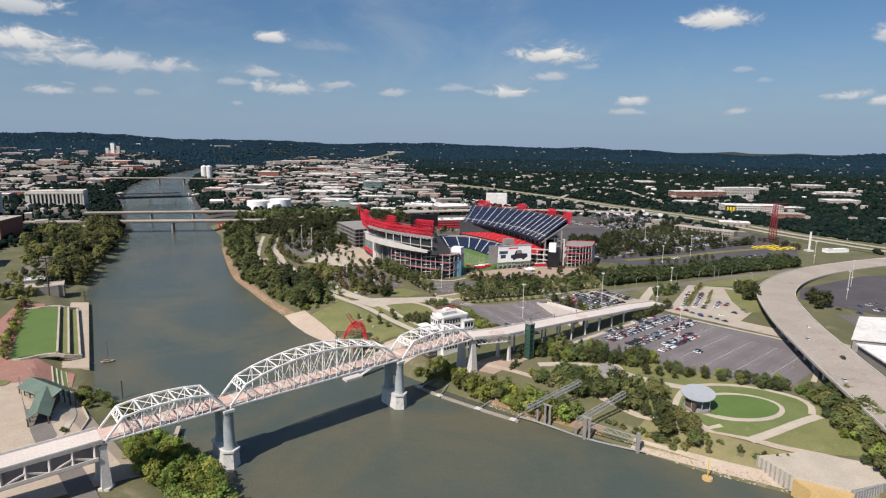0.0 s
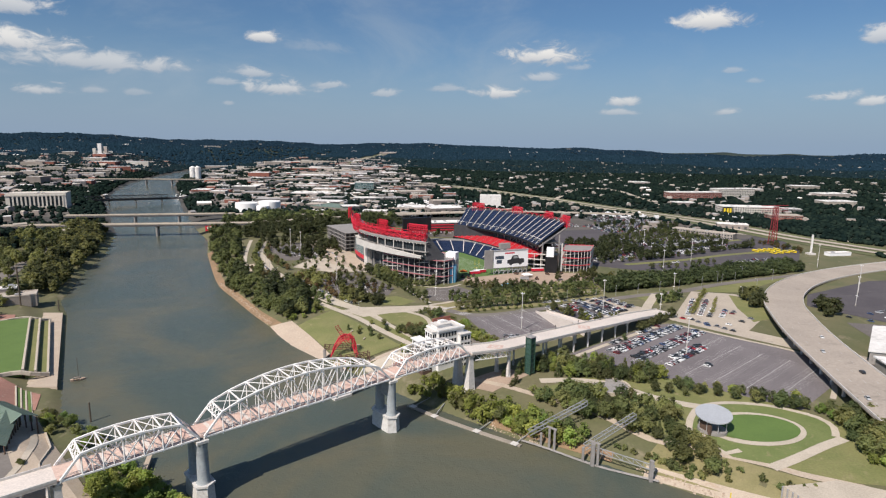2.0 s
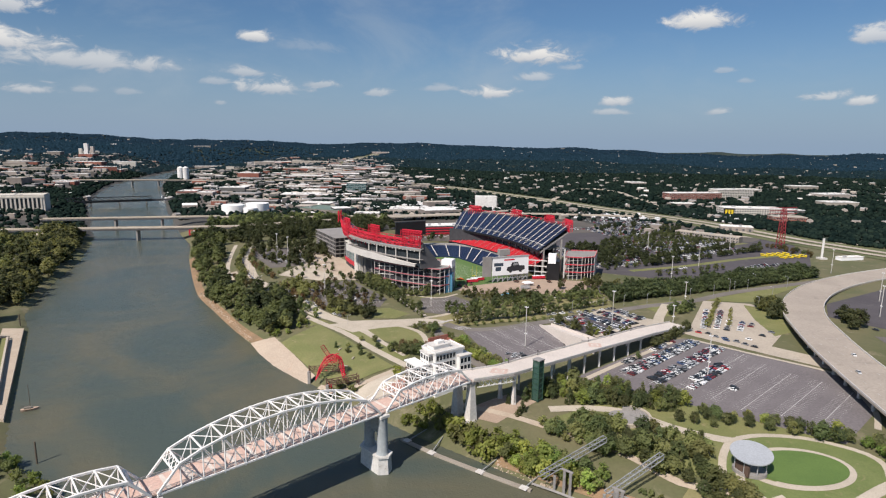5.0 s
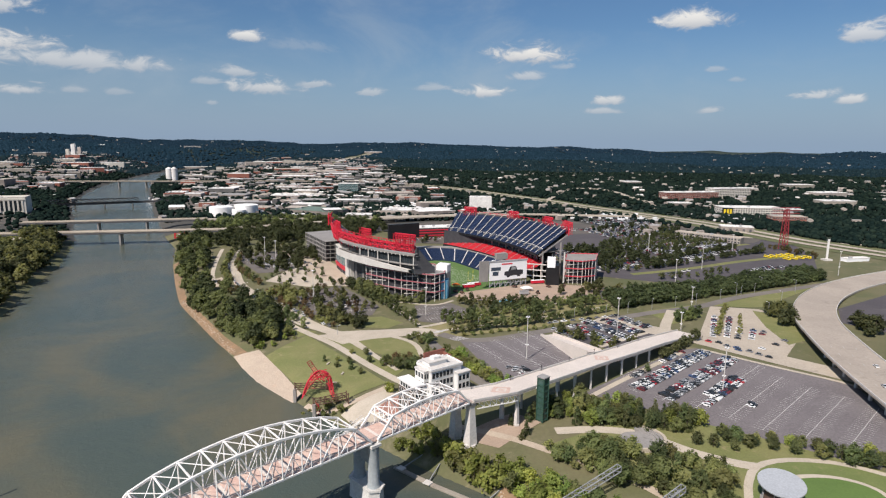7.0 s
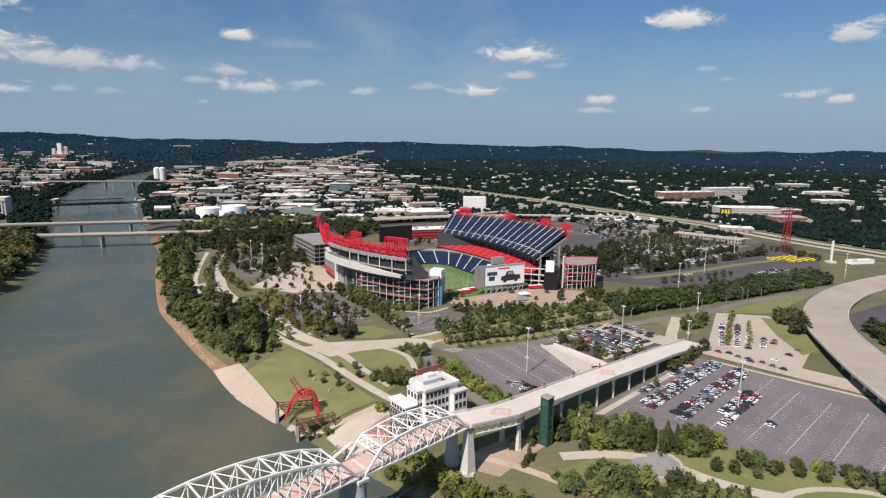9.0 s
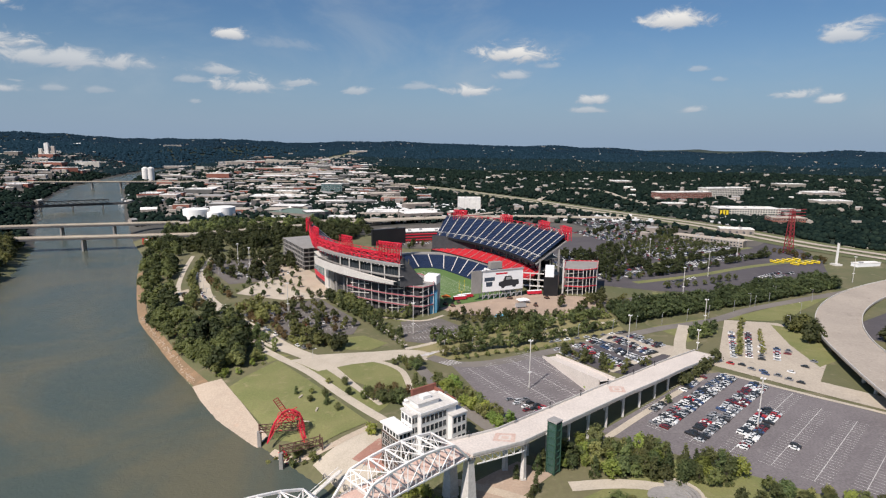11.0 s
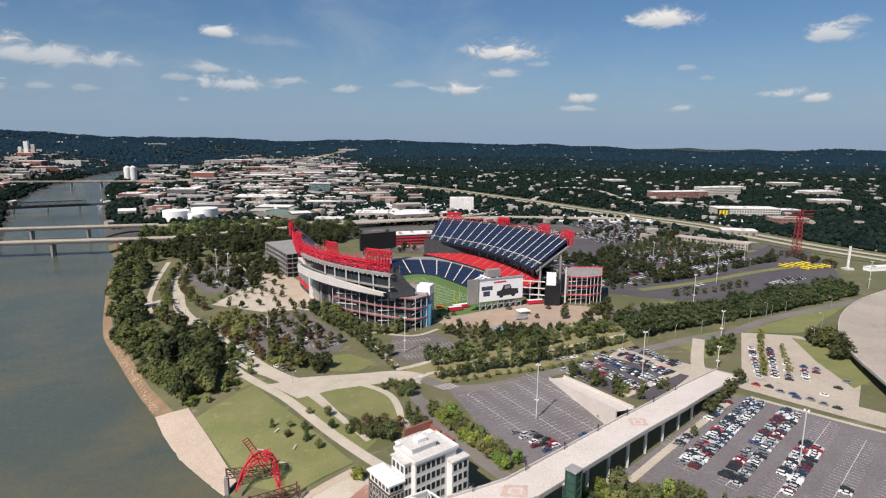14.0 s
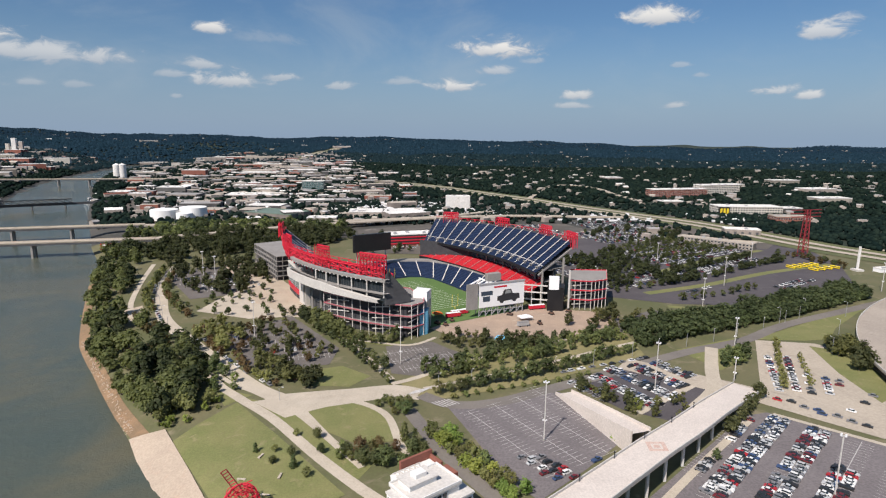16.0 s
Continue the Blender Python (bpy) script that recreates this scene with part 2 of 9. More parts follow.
BROWN = mat("brown_cladding", (0.115, 0.075, 0.058), (0.09, 0.06, 0.046), coarse=0.2)
LIME = mat("limestone", (0.60, 0.56, 0.49), (0.54, 0.50, 0.44), coarse=0.08)
CREAM = mat("cream_wall", (0.34, 0.30, 0.26), (0.24, 0.21, 0.185), coarse=0.1, per=0.35)
PAINT = mat("lot_paint", (0.60, 0.58, 0.56), (0.40, 0.385, 0.375), coarse=0.3, fine=2.0)
YELLOW = mat("yellow_paint", (0.75, 0.56, 0.03), (0.68, 0.50, 0.03), coarse=0.3)
RUBBER = mat("tyre_rubber", (0.02, 0.02, 0.02), rough=0.8)
GLASS = mat("dark_glass", (0.03, 0.038, 0.045), (0.022, 0.03, 0.036), rough=0.12, spec=0.6, grain=0.05)
TEALGL = mat("teal_glass", (0.12, 0.19, 0.19), (0.08, 0.14, 0.145), rough=0.15, spec=0.6, coarse=0.3, grain=0.1)
SKYBLUE = mat("sky_blue_panel", (0.16, 0.42, 0.60), (0.13, 0.36, 0.52), rough=0.4)
BLACK = mat("black_panel", (0.014, 0.014, 0.016), (0.02, 0.02, 0.022), rough=0.35)
SIGNW = mat("sign_white", (0.82, 0.82, 0.82), (0.78, 0.78, 0.79), coarse=0.1, grain=0.05, rough=0.45)
BARK = mat("bark", (0.10, 0.08, 0.06), (0.075, 0.06, 0.045), coarse=0.8)
LEAF = leaf_mat("leaves", (0.165, 0.190, 0.072), (0.275, 0.295, 0.118))
LEAFD = leaf_mat("dark_leaves", (0.100, 0.126, 0.054), (0.185, 0.210, 0.086))
LEAFB = leaf_mat("bright_leaves", (0.215, 0.285, 0.072), (0.34, 0.40, 0.115))
LEAFW = leaf_mat("wood_leaves", (0.072, 0.092, 0.042), (0.130, 0.148, 0.064))
LEAFO = leaf_mat("turning_leaves", (0.175, 0.125, 0.060), (0.155, 0.145, 0.062))
# far leaves: cloud shade and, with distance, blue haze put into the base colour
HILLLEAF = leaf_mat("hazed_hill_leaves", (0.010, 0.024, 0.038), (0.018, 0.036, 0.055), per=0.1, spec=0.0)
MIDLEAF = leaf_mat("hazed_slope_leaves", (0.0085, 0.018, 0.024), (0.0175, 0.031, 0.036), per=0.1, spec=0.0)
FARLEAF = leaf_mat("shaded_distant_leaves", (0.007, 0.014, 0.013), (0.017, 0.027, 0.020), spec=0.0)
VERGE = mat("roadside_grass", (0.130, 0.135, 0.062), (0.095, 0.110, 0.048), coarse=0.02, fine=0.3, third=(0.19, 0.17, 0.10))
WALLG = mat("grey_cladding", (0.13, 0.125, 0.12), (0.09, 0.088, 0.086), coarse=0.1, per=0.4)
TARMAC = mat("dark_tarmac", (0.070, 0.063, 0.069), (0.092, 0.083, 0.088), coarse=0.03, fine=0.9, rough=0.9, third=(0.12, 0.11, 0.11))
SCULPT = mat("dull_red_steel", (0.27, 0.028, 0.036), (0.20, 0.022, 0.03), coarse=0.2)
TANK = mat("tank_paint", (0.82, 0.81, 0.79), (0.76, 0.75, 0.73), coarse=0.1, grain=0.08)

# ---- helpers for meshes ----
def link(name, verts, faces, material, parent=None, label="", smooth=False):
    me = bpy.data.meshes.new(name)
    me.from_pydata([tuple(v) for v in verts], [], faces)
    me.materials.append(material)
    if smooth:
        me.polygons.foreach_set("use_smooth", [True] * len(me.polygons))
    ob = new(name, me)
    ob.parent = parent
    if label:
        ob["label"] = label
    return ob


def part(name, bm, material, parent=None, label="", smooth=False):
    me = bpy.data.meshes.new(name)
    bmesh.ops.recalc_face_normals(bm, faces=bm.faces)
    bm.to_mesh(me)
    bm.free()
    me.materials.append(material)
    if smooth:
        me.polygons.foreach_set("use_smooth", [True] * len(me.polygons))
    ob = new(name, me)
    ob.parent = parent
    if label:
        ob["label"] = label
    return ob


def empty(name, at=(0, 0, 0), rz=0.0, label="", category="", group=""):
    ob = new(name)
    ob.matrix_basis = Matrix.Translation(at) @ Matrix.Rotation(rz, 4, "Z")
    return tagged(ob, label, category, group)


BOX_F = [(0, 3, 2, 1), (4, 5, 6, 7), (0, 1, 5, 4), (1, 2, 6, 5), (2, 3, 7, 6), (3, 0, 4, 7)]


def boxes(name, items, material, parent=None, label=""):
    """One mesh out of boxes (x0, y0, z0, x1, y1, z1)."""
    vs, fs = [], []
    for x0, y0, z0, x1, y1, z1 in items:
        o = len(vs)
        vs += [(x0, y0, z0), (x1, y0, z0), (x1, y1, z0), (x0, y1, z0), (x0, y0, z1), (x1, y0, z1), (x1, y1, z1), (x0, y1, z1)]
        fs += [tuple(o + i for i in f) for f in BOX_F]
    return link(name, vs, fs, material, parent, label)


def bevel_box(name, x0, y0, z0, x1, y1, z1, material, parent=None, label="", r=0.1):
    bm = bmesh.new()
    bmesh.ops.create_cube(bm, size=1, matrix=Matrix.Translation(((x0 + x1) / 2, (y0 + y1) / 2, (z0 + z1) / 2)) @ Matrix.Diagonal((x1 - x0, y1 - y0, z1 - z0, 1)))
    bmesh.ops.bevel(bm, geom=bm.edges[:], offset=r, segments=1, affect="EDGES")
    return part(name, bm, material, parent, label)


UNIT = {}


def beam(name, a, b, thick, material, parent=None, wide=None, label=""):
    """A straight bar from a to b; all bars of a material share one mesh."""
    key = material.name
    if key not in UNIT:
        me = bpy.data.meshes.new("bar")
        c = 0.42
        ring = [(-.5, -c), (-c, -.5), (c, -.5), (.5, -c), (.5, c), (c, .5), (-c, .5), (-.5, c)]
        me.from_pydata([(x, y, z) for z in (0, 1) for x, y in ring], [], [tuple(range(7, -1, -1)), tuple(range(8, 16))] + [(i, (i + 1) % 8, 8 + (i + 1) % 8, 8 + i) for i in range(8)])
        me.materials.append(material)
        UNIT[key] = me
    a, b = Vector(a), Vector(b)
    ob = new(name, UNIT[key])
    ob.parent = parent
    if label:
        ob["label"] = label
    base = parent.matrix_basis.inverted() if parent is not None and parent.parent is None else Matrix()
    if parent is not None and parent.parent is not None:
        base = (parent.parent.matrix_basis @ parent.matrix_basis).inverted()
    ob.matrix_basis = base @ Matrix.Translation(a) @ (b - a).to_track_quat("Z", "Y").to_matrix().to_4x4() @ Matrix.Diagonal((wide or thick, thick, (b - a).length, 1))
    return ob


def tube(name, pts, radius, material, parent=None, sides=8, label=""):
    vs, fs = [], []
    pts = [Vector(p) for p in pts]
    for i, p in enumerate(pts):
        d = (pts[min(i + 1, len(pts) - 1)] - pts[max(i - 1, 0)]).normalized()
        s = d.cross(Vector((0, 0, 1)))
        s = s.normalized() if s.length > 1e-3 else Vector((1, 0, 0))
        t = s.cross(d)
        r = radius[i] if isinstance(radius, (list, tuple)) else radius
        vs += [p + r * (math.cos(2 * math.pi * k / sides) * s + math.sin(2 * math.pi * k / sides) * t) for k in range(sides)]
    for i in range(len(pts) - 1):
        for k in range(sides):
            fs.append((i * sides + k, i * sides + (k + 1) % sides, (i + 1) * sides + (k + 1) % sides, (i + 1) * sides + k))
    fs += [tuple(range(sides - 1, -1, -1)), tuple((len(pts) - 1) * sides + k for k in range(sides))]
    return link(name, vs, fs, material, parent, label, smooth=True)


# ---- the river and the lie of the land ----
RIGHT = [(300, 60), (215, 185), (157, 228), (129, 244), (104, 262), (88, 274), (58, 292), (34, 312), (2, 338), (-30, 368), (-62, 402), (-94, 436),
         (-129, 486), (-156, 527), (-187, 574), (-217, 622), (-252, 700), (-290, 790), (-330, 900), (-385, 1000), (-460, 1160), (-519, 1275), (-600, 1455), (-708, 1690),
         (-805, 1900), (-900, 2150), (-1000, 2450), (-1035, 2700), (-1045, 2920), (-1050, 3150), (-960, 3420), (-780, 3620)]
LEFT = [(150, -160), (30, 40), (-62, 200), (-90, 236), (-116, 259), (-165, 300), (-197, 322), (-218, 357), (-306, 509), (-338, 552), (-384, 668), (-424, 790), (-500, 960),
        (-568, 1075), (-655, 1235), (-765, 1420), (-870, 1650), (-985, 1930), (-1050, 2140), (-1100, 2380), (-1140, 2620), (-1180, 2850), (-1225, 3150), (-1170, 3500), (-980, 3800)]
WATER_Z = -9.5
RIV = np.array(RIGHT + LEFT[::-1], float)


SEGS = {}


def segments(line):
    if id(line) not in SEGS:
        A = np.array(line, float)[:, :2]
        SEGS[id(line)] = (A[:-1], A[1:] - A[:-1], line)
    return SEGS[id(line)][:2]


def seg_dist(px, py, line):
    """Distance of points to a line of segments."""
    A, V = segments(line)
    L2 = (V * V).sum(1)
    best = np.full(px.shape, 1e9)
    if px.size < 400:
        dx_, dy_ = px[..., None] - A[:, 0], py[..., None] - A[:, 1]
        t = np.minimum(np.maximum((dx_ * V[:, 0] + dy_ * V[:, 1]) / L2, 0), 1)
        return np.sqrt(((dx_ - t * V[:, 0]) ** 2 + (dy_ - t * V[:, 1]) ** 2).min(-1))
    for a, v, l2 in zip(A, V, L2):
        t = np.clip(((px - a[0]) * v[0] + (py - a[1]) * v[1]) / l2, 0, 1)
        best = np.minimum(best, np.hypot(px - a[0] - t * v[0], py - a[1] - t * v[1]))
    return best


def inside(px, py, poly):
    A = np.asarray(poly, float)[:, :2]
    B = np.roll(A, -1, 0)
    if px.size < 400:
        up = (A[:, 1] > py[..., None]) != (B[:, 1] > py[..., None])
        rise = np.where(B[:, 1] == A[:, 1], 1e-9, B[:, 1] - A[:, 1])
        return ((up & (px[..., None] < (B[:, 0] - A[:, 0]) * (py[..., None] - A[:, 1]) / rise + A[:, 0])).sum(-1) % 2).astype(bool)
    res = np.zeros(px.shape, bool)
    for (x1, y1), (x2, y2) in zip(A, B):
        res ^= ((y1 > py) != (y2 > py)) & (px < (x2 - x1) * (py - y1) / ((y2 - y1) or 1e-9) + x1)
    return res


def height(x, y):
    """The ground's height: river bed, banks, flat bottom land and far hills."""
    x, y = np.atleast_1d(np.asarray(x, float)), np.atleast_1d(np.asarray(y, float))
    dr, dl = seg_dist(x, y, RIGHT), seg_dist(x, y, LEFT)
    wet = inside(x, y, RIV)
    east = np.interp(dr, [0, 3, 14, 26, 45, 70], [WATER_Z, -8.0, -4.3, -2.2, -0.7, 0.0])
    west = np.interp(dl, [0, 2.5, 16, 30, 60, 160], [WATER_Z - .5, -7.0, -6.8, -1.2, -0.6, 3.0])
    land = np.where(dr < dl, east, west)
    z = np.where(wet, WATER_Z - np.minimum(np.minimum(dr, dl) * 0.3, 4), land)
    far = np.hypot(x, y)
    roll = np.sin(x * .0021 + .7) * np.sin(y * .0017 + 1.1) + .6 * np.sin(x * .0047 + y * .0031) + .35 * np.sin(x * .011 - y * .007 + 2) + .2 * np.sin(x * .023 + y * .017)
    hill = np.clip((far - 2300) / 2200, 0, 1) ** 1.5 * (136 - 62 * np.clip((np.arctan2(x, y) + .6) / 1.2, 0, 1) + 8 * roll) + np.clip((far - 1500) / 800, 0, 1) * (8 + 6 * roll)
    hill *= np.clip((np.minimum(dr, dl) - 30) / 250, 0, 1) * ~wet
    return z + np.maximum(hill, 0)


def hz(x, y):
    return float(height(x, y)[0])


def axis(stops):
    out = []
    for a, b, step in stops:
        out += list(np.arange(a, b, step))
    return np.array(out + [stops[-1][1]])


gx = axis([(-4900, -2200, 150), (-2200, -900, 50), (-900, -400, 14), (-400, 300, 4), (300, 700, 14), (700, 2200, 60), (2200, 4900, 150)])
gy = axis([(-1500, -200, 130), (-200, 150, 14), (150, 720, 4), (720, 1200, 10), (1200, 2400, 40), (2400, 4900, 110)])
X, Y = np.meshgrid(gx, gy)
Z = height(X.ravel(), Y.ravel()).reshape(X.shape)
nx, ny = len(gx), len(gy)
idx = np.arange(nx * ny).reshape(ny, nx)
quads = np.stack([idx[:-1, :-1], idx[:-1, 1:], idx[1:, 1:], idx[1:, :-1]], -1).reshape(-1, 4)
ground = link("ground", np.stack([X, Y, Z], -1).reshape(-1, 3).tolist(), quads.tolist(), LAND, smooth=True)
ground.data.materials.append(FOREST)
ground.data.materials.append(TOWN)
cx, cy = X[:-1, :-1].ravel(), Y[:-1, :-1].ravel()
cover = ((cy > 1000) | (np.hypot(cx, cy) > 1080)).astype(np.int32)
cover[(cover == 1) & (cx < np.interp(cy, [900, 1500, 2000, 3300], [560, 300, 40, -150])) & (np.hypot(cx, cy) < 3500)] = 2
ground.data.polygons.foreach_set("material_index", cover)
tagged(ground, "earth and rough grass of the river plain with far hills", "ground", kind="structure")
river = link("water", [(-2400, -1500, WATER_Z), (900, -1500, WATER_Z), (900, 4600, WATER_Z), (-2400, 4600, WATER_Z)], [(0, 1, 2, 3)], WATER)
tagged(river, "calm olive-brown river water between wooded banks", "river", kind="structure")

LAID = [0]


def patch(name, poly, material, label, category="", lift=0.10, kind="structure", step=8.0, cut=True):
    """A sheet laid on the ground inside the outline."""
    LAID[0] += 1
    bm = bmesh.new()
    bm.faces.new([bm.verts.new((x, y, 0)) for x, y in poly])
    xs, ys = [p[0] for p in poly], [p[1] for p in poly]
    if cut:
        for k in np.arange(min(xs) + step, max(xs), step):
            bmesh.ops.bisect_plane(bm, geom=bm.verts[:] + bm.edges[:] + bm.faces[:], plane_co=(k, 0, 0), plane_no=(1, 0, 0))
        for k in np.arange(min(ys) + step, max(ys), step):
            bmesh.ops.bisect_plane(bm, geom=bm.verts[:] + bm.edges[:] + bm.faces[:], plane_co=(0, k, 0), plane_no=(0, 1, 0))
    zs = height([v.co.x for v in bm.verts], [v.co.y for v in bm.verts])
    for v, z in zip(bm.verts, zs):
        v.co.z = z + lift + 0.0007 * LAID[0]
    bmesh.ops.triangulate(bm, faces=bm.faces[:])
    for fc in bm.faces:
        fc.normal_update()
        if fc.normal.z < 0:
            fc.normal_flip()
    me = bpy.data.meshes.new(name)
    bm.to_mesh(me)
    bm.free()
    me.materials.append(material)
    return tagged(new(name, me), label, category, kind=kind)


def smooth_line(pts, step=6.0, closed=False):
    """Points on a soft curve through pts, about step metres apart."""
    P = [Vector((*p, 0)[:3]) for p in pts]
    out = []
    n = len(P)
    for i in range(n if closed else n - 1):
        p0, p1, p2, p3 = (P[(i + k) % n] if closed else P[min(max(i + k, 0), n - 1)] for k in (-1, 0, 1, 2))
        m = max(1, int((p2 - p1).length / step))
        for j in range(m):
            t = j / m
            out.append(0.5 * (2 * p1 + (p2 - p0) * t + (2 * p0 - 5 * p1 + 4 * p2 - p3) * t * t + (3 * p1 - p0 - 3 * p2 + p3) * t ** 3))
    if not closed:
        out.append(P[-1])
    return out


def strip(name, pts, width, material, label, category="path", lift=0.16, z=None, kind="structure", step=5.0, thick=0.0, shift=0.0, closed=False):
    """A ribbon along a soft line: on the ground, or at its own height z(i) with a thickness."""
    LAID[0] += 1
    line = smooth_line(pts, step, closed)
    n = len(line)
    vs, fs = [], []
    for i, p in enumerate(line):
        a, b = (line[(i - 1) % n], line[(i + 1) % n]) if closed else (line[max(i - 1, 0)], line[min(i + 1, n - 1)])
        d = Vector((b.x - a.x, b.y - a.y, 0)).normalized()
        s = Vector((d.y, -d.x, 0))
        for e in (-.5, .5):
            q = p + s * (shift + e * width)
            zz = p.z if z else hz(q.x, q.y) + lift + 0.0007 * LAID[0]
            vs.append((q.x, q.y, zz))
            if thick:
                vs.append((q.x, q.y, zz - thick))
    k = 4 if thick else 2
    m = n if closed else n - 1
    for i in range(m):
        a, b = i * k, ((i + 1) % n) * k
        if thick:
            fs += [(a, a + 2, b + 2, b), (a + 1, b + 1, b + 3, a + 3), (a, b, b + 1, a + 1), (a + 2, a + 3, b + 3, b + 2)]
        else:
            fs.append((a, a + 1, b + 1, b))
    if thick and not closed:
        e = (n - 1) * k
        fs += [(0, 1, 3, 2), (e, e + 2, e + 3, e + 1)]
    ob = link(name, vs, fs, material)
    return tagged(ob, label, category, kind=kind)


def bmesh_box(at, size, turn=0.0):
    bm = bmesh.new()
    bmesh.ops.create_cube(bm, size=1, matrix=Matrix.Translation(at) @ Matrix.Rotation(turn, 4, "Z") @ Matrix.Diagonal((*size, 1)))
    return bm



# ---- grass, lots, roads and paths ----
def ellipse(cx, cy, a, b, turn=0.0, n=48):
    c, s = math.cos(radians(turn)), math.sin(radians(turn))
    return [(cx + a * math.cos(t) * c - b * math.sin(t) * s, cy + a * math.cos(t) * s + b * math.sin(t) * c) for t in (2 * math.pi * i / n for i in range(n))]


# east bank, park by the river
patch("lawn", [(-101, 468), (-78, 500), (-50, 462), (-26, 428), (-16, 414), (-40, 398), (-62, 410)], GRASS, "sloping mown lawn above the concrete landing", "lawn", lift=.3, step=4)
patch("lawn", [(-42, 484), (-27, 498), (-6, 490), (4, 474), (5, 452), (-14, 452), (-30, 466)], GRASS, "rounded mown lawn between park paths", "lawn")
patch("landing", [(-93, 424), (-126, 481), (-108, 480), (-66, 413), (-72, 404)], LANDC, "sloping bare concrete landing at the water", "landing", lift=0.7)
strip("path", [(-130, 586), (-98, 530), (-79, 506), (-56, 480), (-30, 443), (-9, 416), (4, 402)], 5.5, PATHM, "pale curving park path")
strip("path", [(-62, 505), (-43, 482), (-23, 452), (-10, 432)], 3.2, PATHM, "narrow pale park path")
strip("path", [(-49, 500), (-34, 472), (-21, 450), (-8, 438)], 3.4, PATHM, "pale park path between the lawns")
strip("path", [(-100, 540), (-84, 522), (-66, 507), (-58, 496)], 3.0, PATHM, "narrow pale path beside the drive")
patch("lawn", [(-74, 505), (-56, 494), (-38, 478), (-20, 450), (-4, 436), (-12, 422), (-32, 446), (-54, 477)], GRASS, "mown grass strip between park paths", "lawn", lift=.12, step=5)
strip("path", [(-46, 492), (-21, 497), (0, 480), (7, 449), (14, 432)], 4.0, PATHM, "pale path round the lawn")
patch("plaza", [(-70, 500), (-50, 480), (-30, 490), (-6, 496), (8, 500), (18, 494), (20, 503), (4, 512), (-24, 506), (-52, 505)], PATHM, "pale concrete forecourt by the road", "plaza", lift=0.13)
strip("promenade", [(-222, 840), (-209, 766), (-190, 705), (-168, 650), (-136, 602), (-96, 548), (-69, 514), (-47, 496)], 10, PATHM, "wide pale riverside drive", "drive")
strip("path", [(-250, 850), (-232, 770), (-213, 700), (-196, 660)], 4.5, PATHM, "pale riverside footpath")
patch("terrace", [(-218, 672), (-200, 690), (-186, 660), (-200, 640)], SAND, "sandy clearing beside the drive", "clearing")
patch("lawn", [(-84, 497), (-95, 520), (-72, 508)], GRASS, "grass by the park path", "lawn")
strip("drive", [(12, 484), (19, 462), (28, 436), (44, 404), (52, 392)], 7.5, STREET, "asphalt service drive beside the car park", "road")
strip("promenade", [(20, 362), (46, 348), (67, 332), (84, 319), (97, 306), (112, 286), (127, 279), (139, 271), (156, 262), (167, 254), (182, 246), (194, 238), (230, 205)], 4.2, SAND, "sandy riverside walk above the bank", lift=0.2)
patch("plaza", [(26, 356), (52, 372), (66, 362), (40, 340), (30, 346)], PINKP, "pinkish sandy plaza under the bridge end", "plaza", lift=0.15)
patch("lawn", [(60, 338), (130, 372), (200, 318), (232, 270), (214, 240), (170, 250), (120, 290)], GRASS, "park grass round the oval lawn", "lawn", lift=0.11)
patch("rough_grass", [(100, 268), (128, 250), (158, 234), (190, 214), (200, 230), (150, 262), (118, 286)], DRY, "dry uncut grass above the stony bank", "grass", lift=0.10)
strip("path", [(70, 352), (92, 352), (112, 346), (130, 328), (152, 316), (172, 316)], 6.5, PATHM, "broad pale curving path", lift=0.2)
RINGP = [(133, 290), (139, 302), (151, 316), (168, 321), (188, 318), (200, 311), (208, 303), (209, 293), (203, 283)]
patch("oval_verge", RINGP + [(192, 274), (175, 267), (158, 262), (144, 268), (138, 278)], mat("park_grass", (0.165, 0.190, 0.070), (0.125, 0.158, 0.052), coarse=.07, fine=1.3, third=(0.22, 0.205, 0.10)), "green grass round the oval lawn", "lawn", lift=0.24)
strip("path", RINGP, 3.4, PATHM, "pale curving path round the oval lawn", lift=0.27)
patch("oval_terrace", ellipse(168, 292.5, 25, 16.8, 4), PATHM, "pale concrete ring of the oval lawn", "path", lift=0.34, cut=False)
patch("oval_lawn", ellipse(169, 292.8, 21.6, 13.8, 4), LUSH, "bright green oval lawn before the pavilion", "lawn", lift=0.40, cut=False)
strip("path", [(140, 290), (138, 279), (142, 271), (150, 273)], 3.0, PATHM, "narrow pale path beside the pavilion", lift=0.3)
strip("path", [(157, 259), (174, 266), (192, 275), (206, 281)], 5.0, PATHM, "pale path across the grass", lift=0.3)

# car parks east of the river
patch("car_park", [(97, 395), (183, 462), (198, 465), (262, 398), (246, 345), (205, 312), (170, 340), (140, 362)], ASPHALT, "large dark asphalt car park with white bay lines", "car park", lift=0.14)
patch("car_park", [(33, 484), (97, 498), (117, 449), (86, 422), (60, 402), (52, 414)], ASPHALT, "nearly empty dark asphalt car park", "car park", lift=0.14)
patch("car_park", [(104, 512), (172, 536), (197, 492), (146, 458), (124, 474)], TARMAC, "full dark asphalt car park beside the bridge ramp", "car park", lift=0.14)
patch("car_park", [(-112, 606), (-72, 650), (-30, 576), (-34, 548), (-60, 542), (-90, 552)], OLDLOT, "tree-dotted worn asphalt car park", "car park", lift=0.14)
patch("car_park", [(1, 577), (33, 584), (44, 568), (60, 551), (40, 532), (22, 525), (4, 531)], OLDLOT, "worn asphalt car park near the stadium", "car park", lift=0.14)
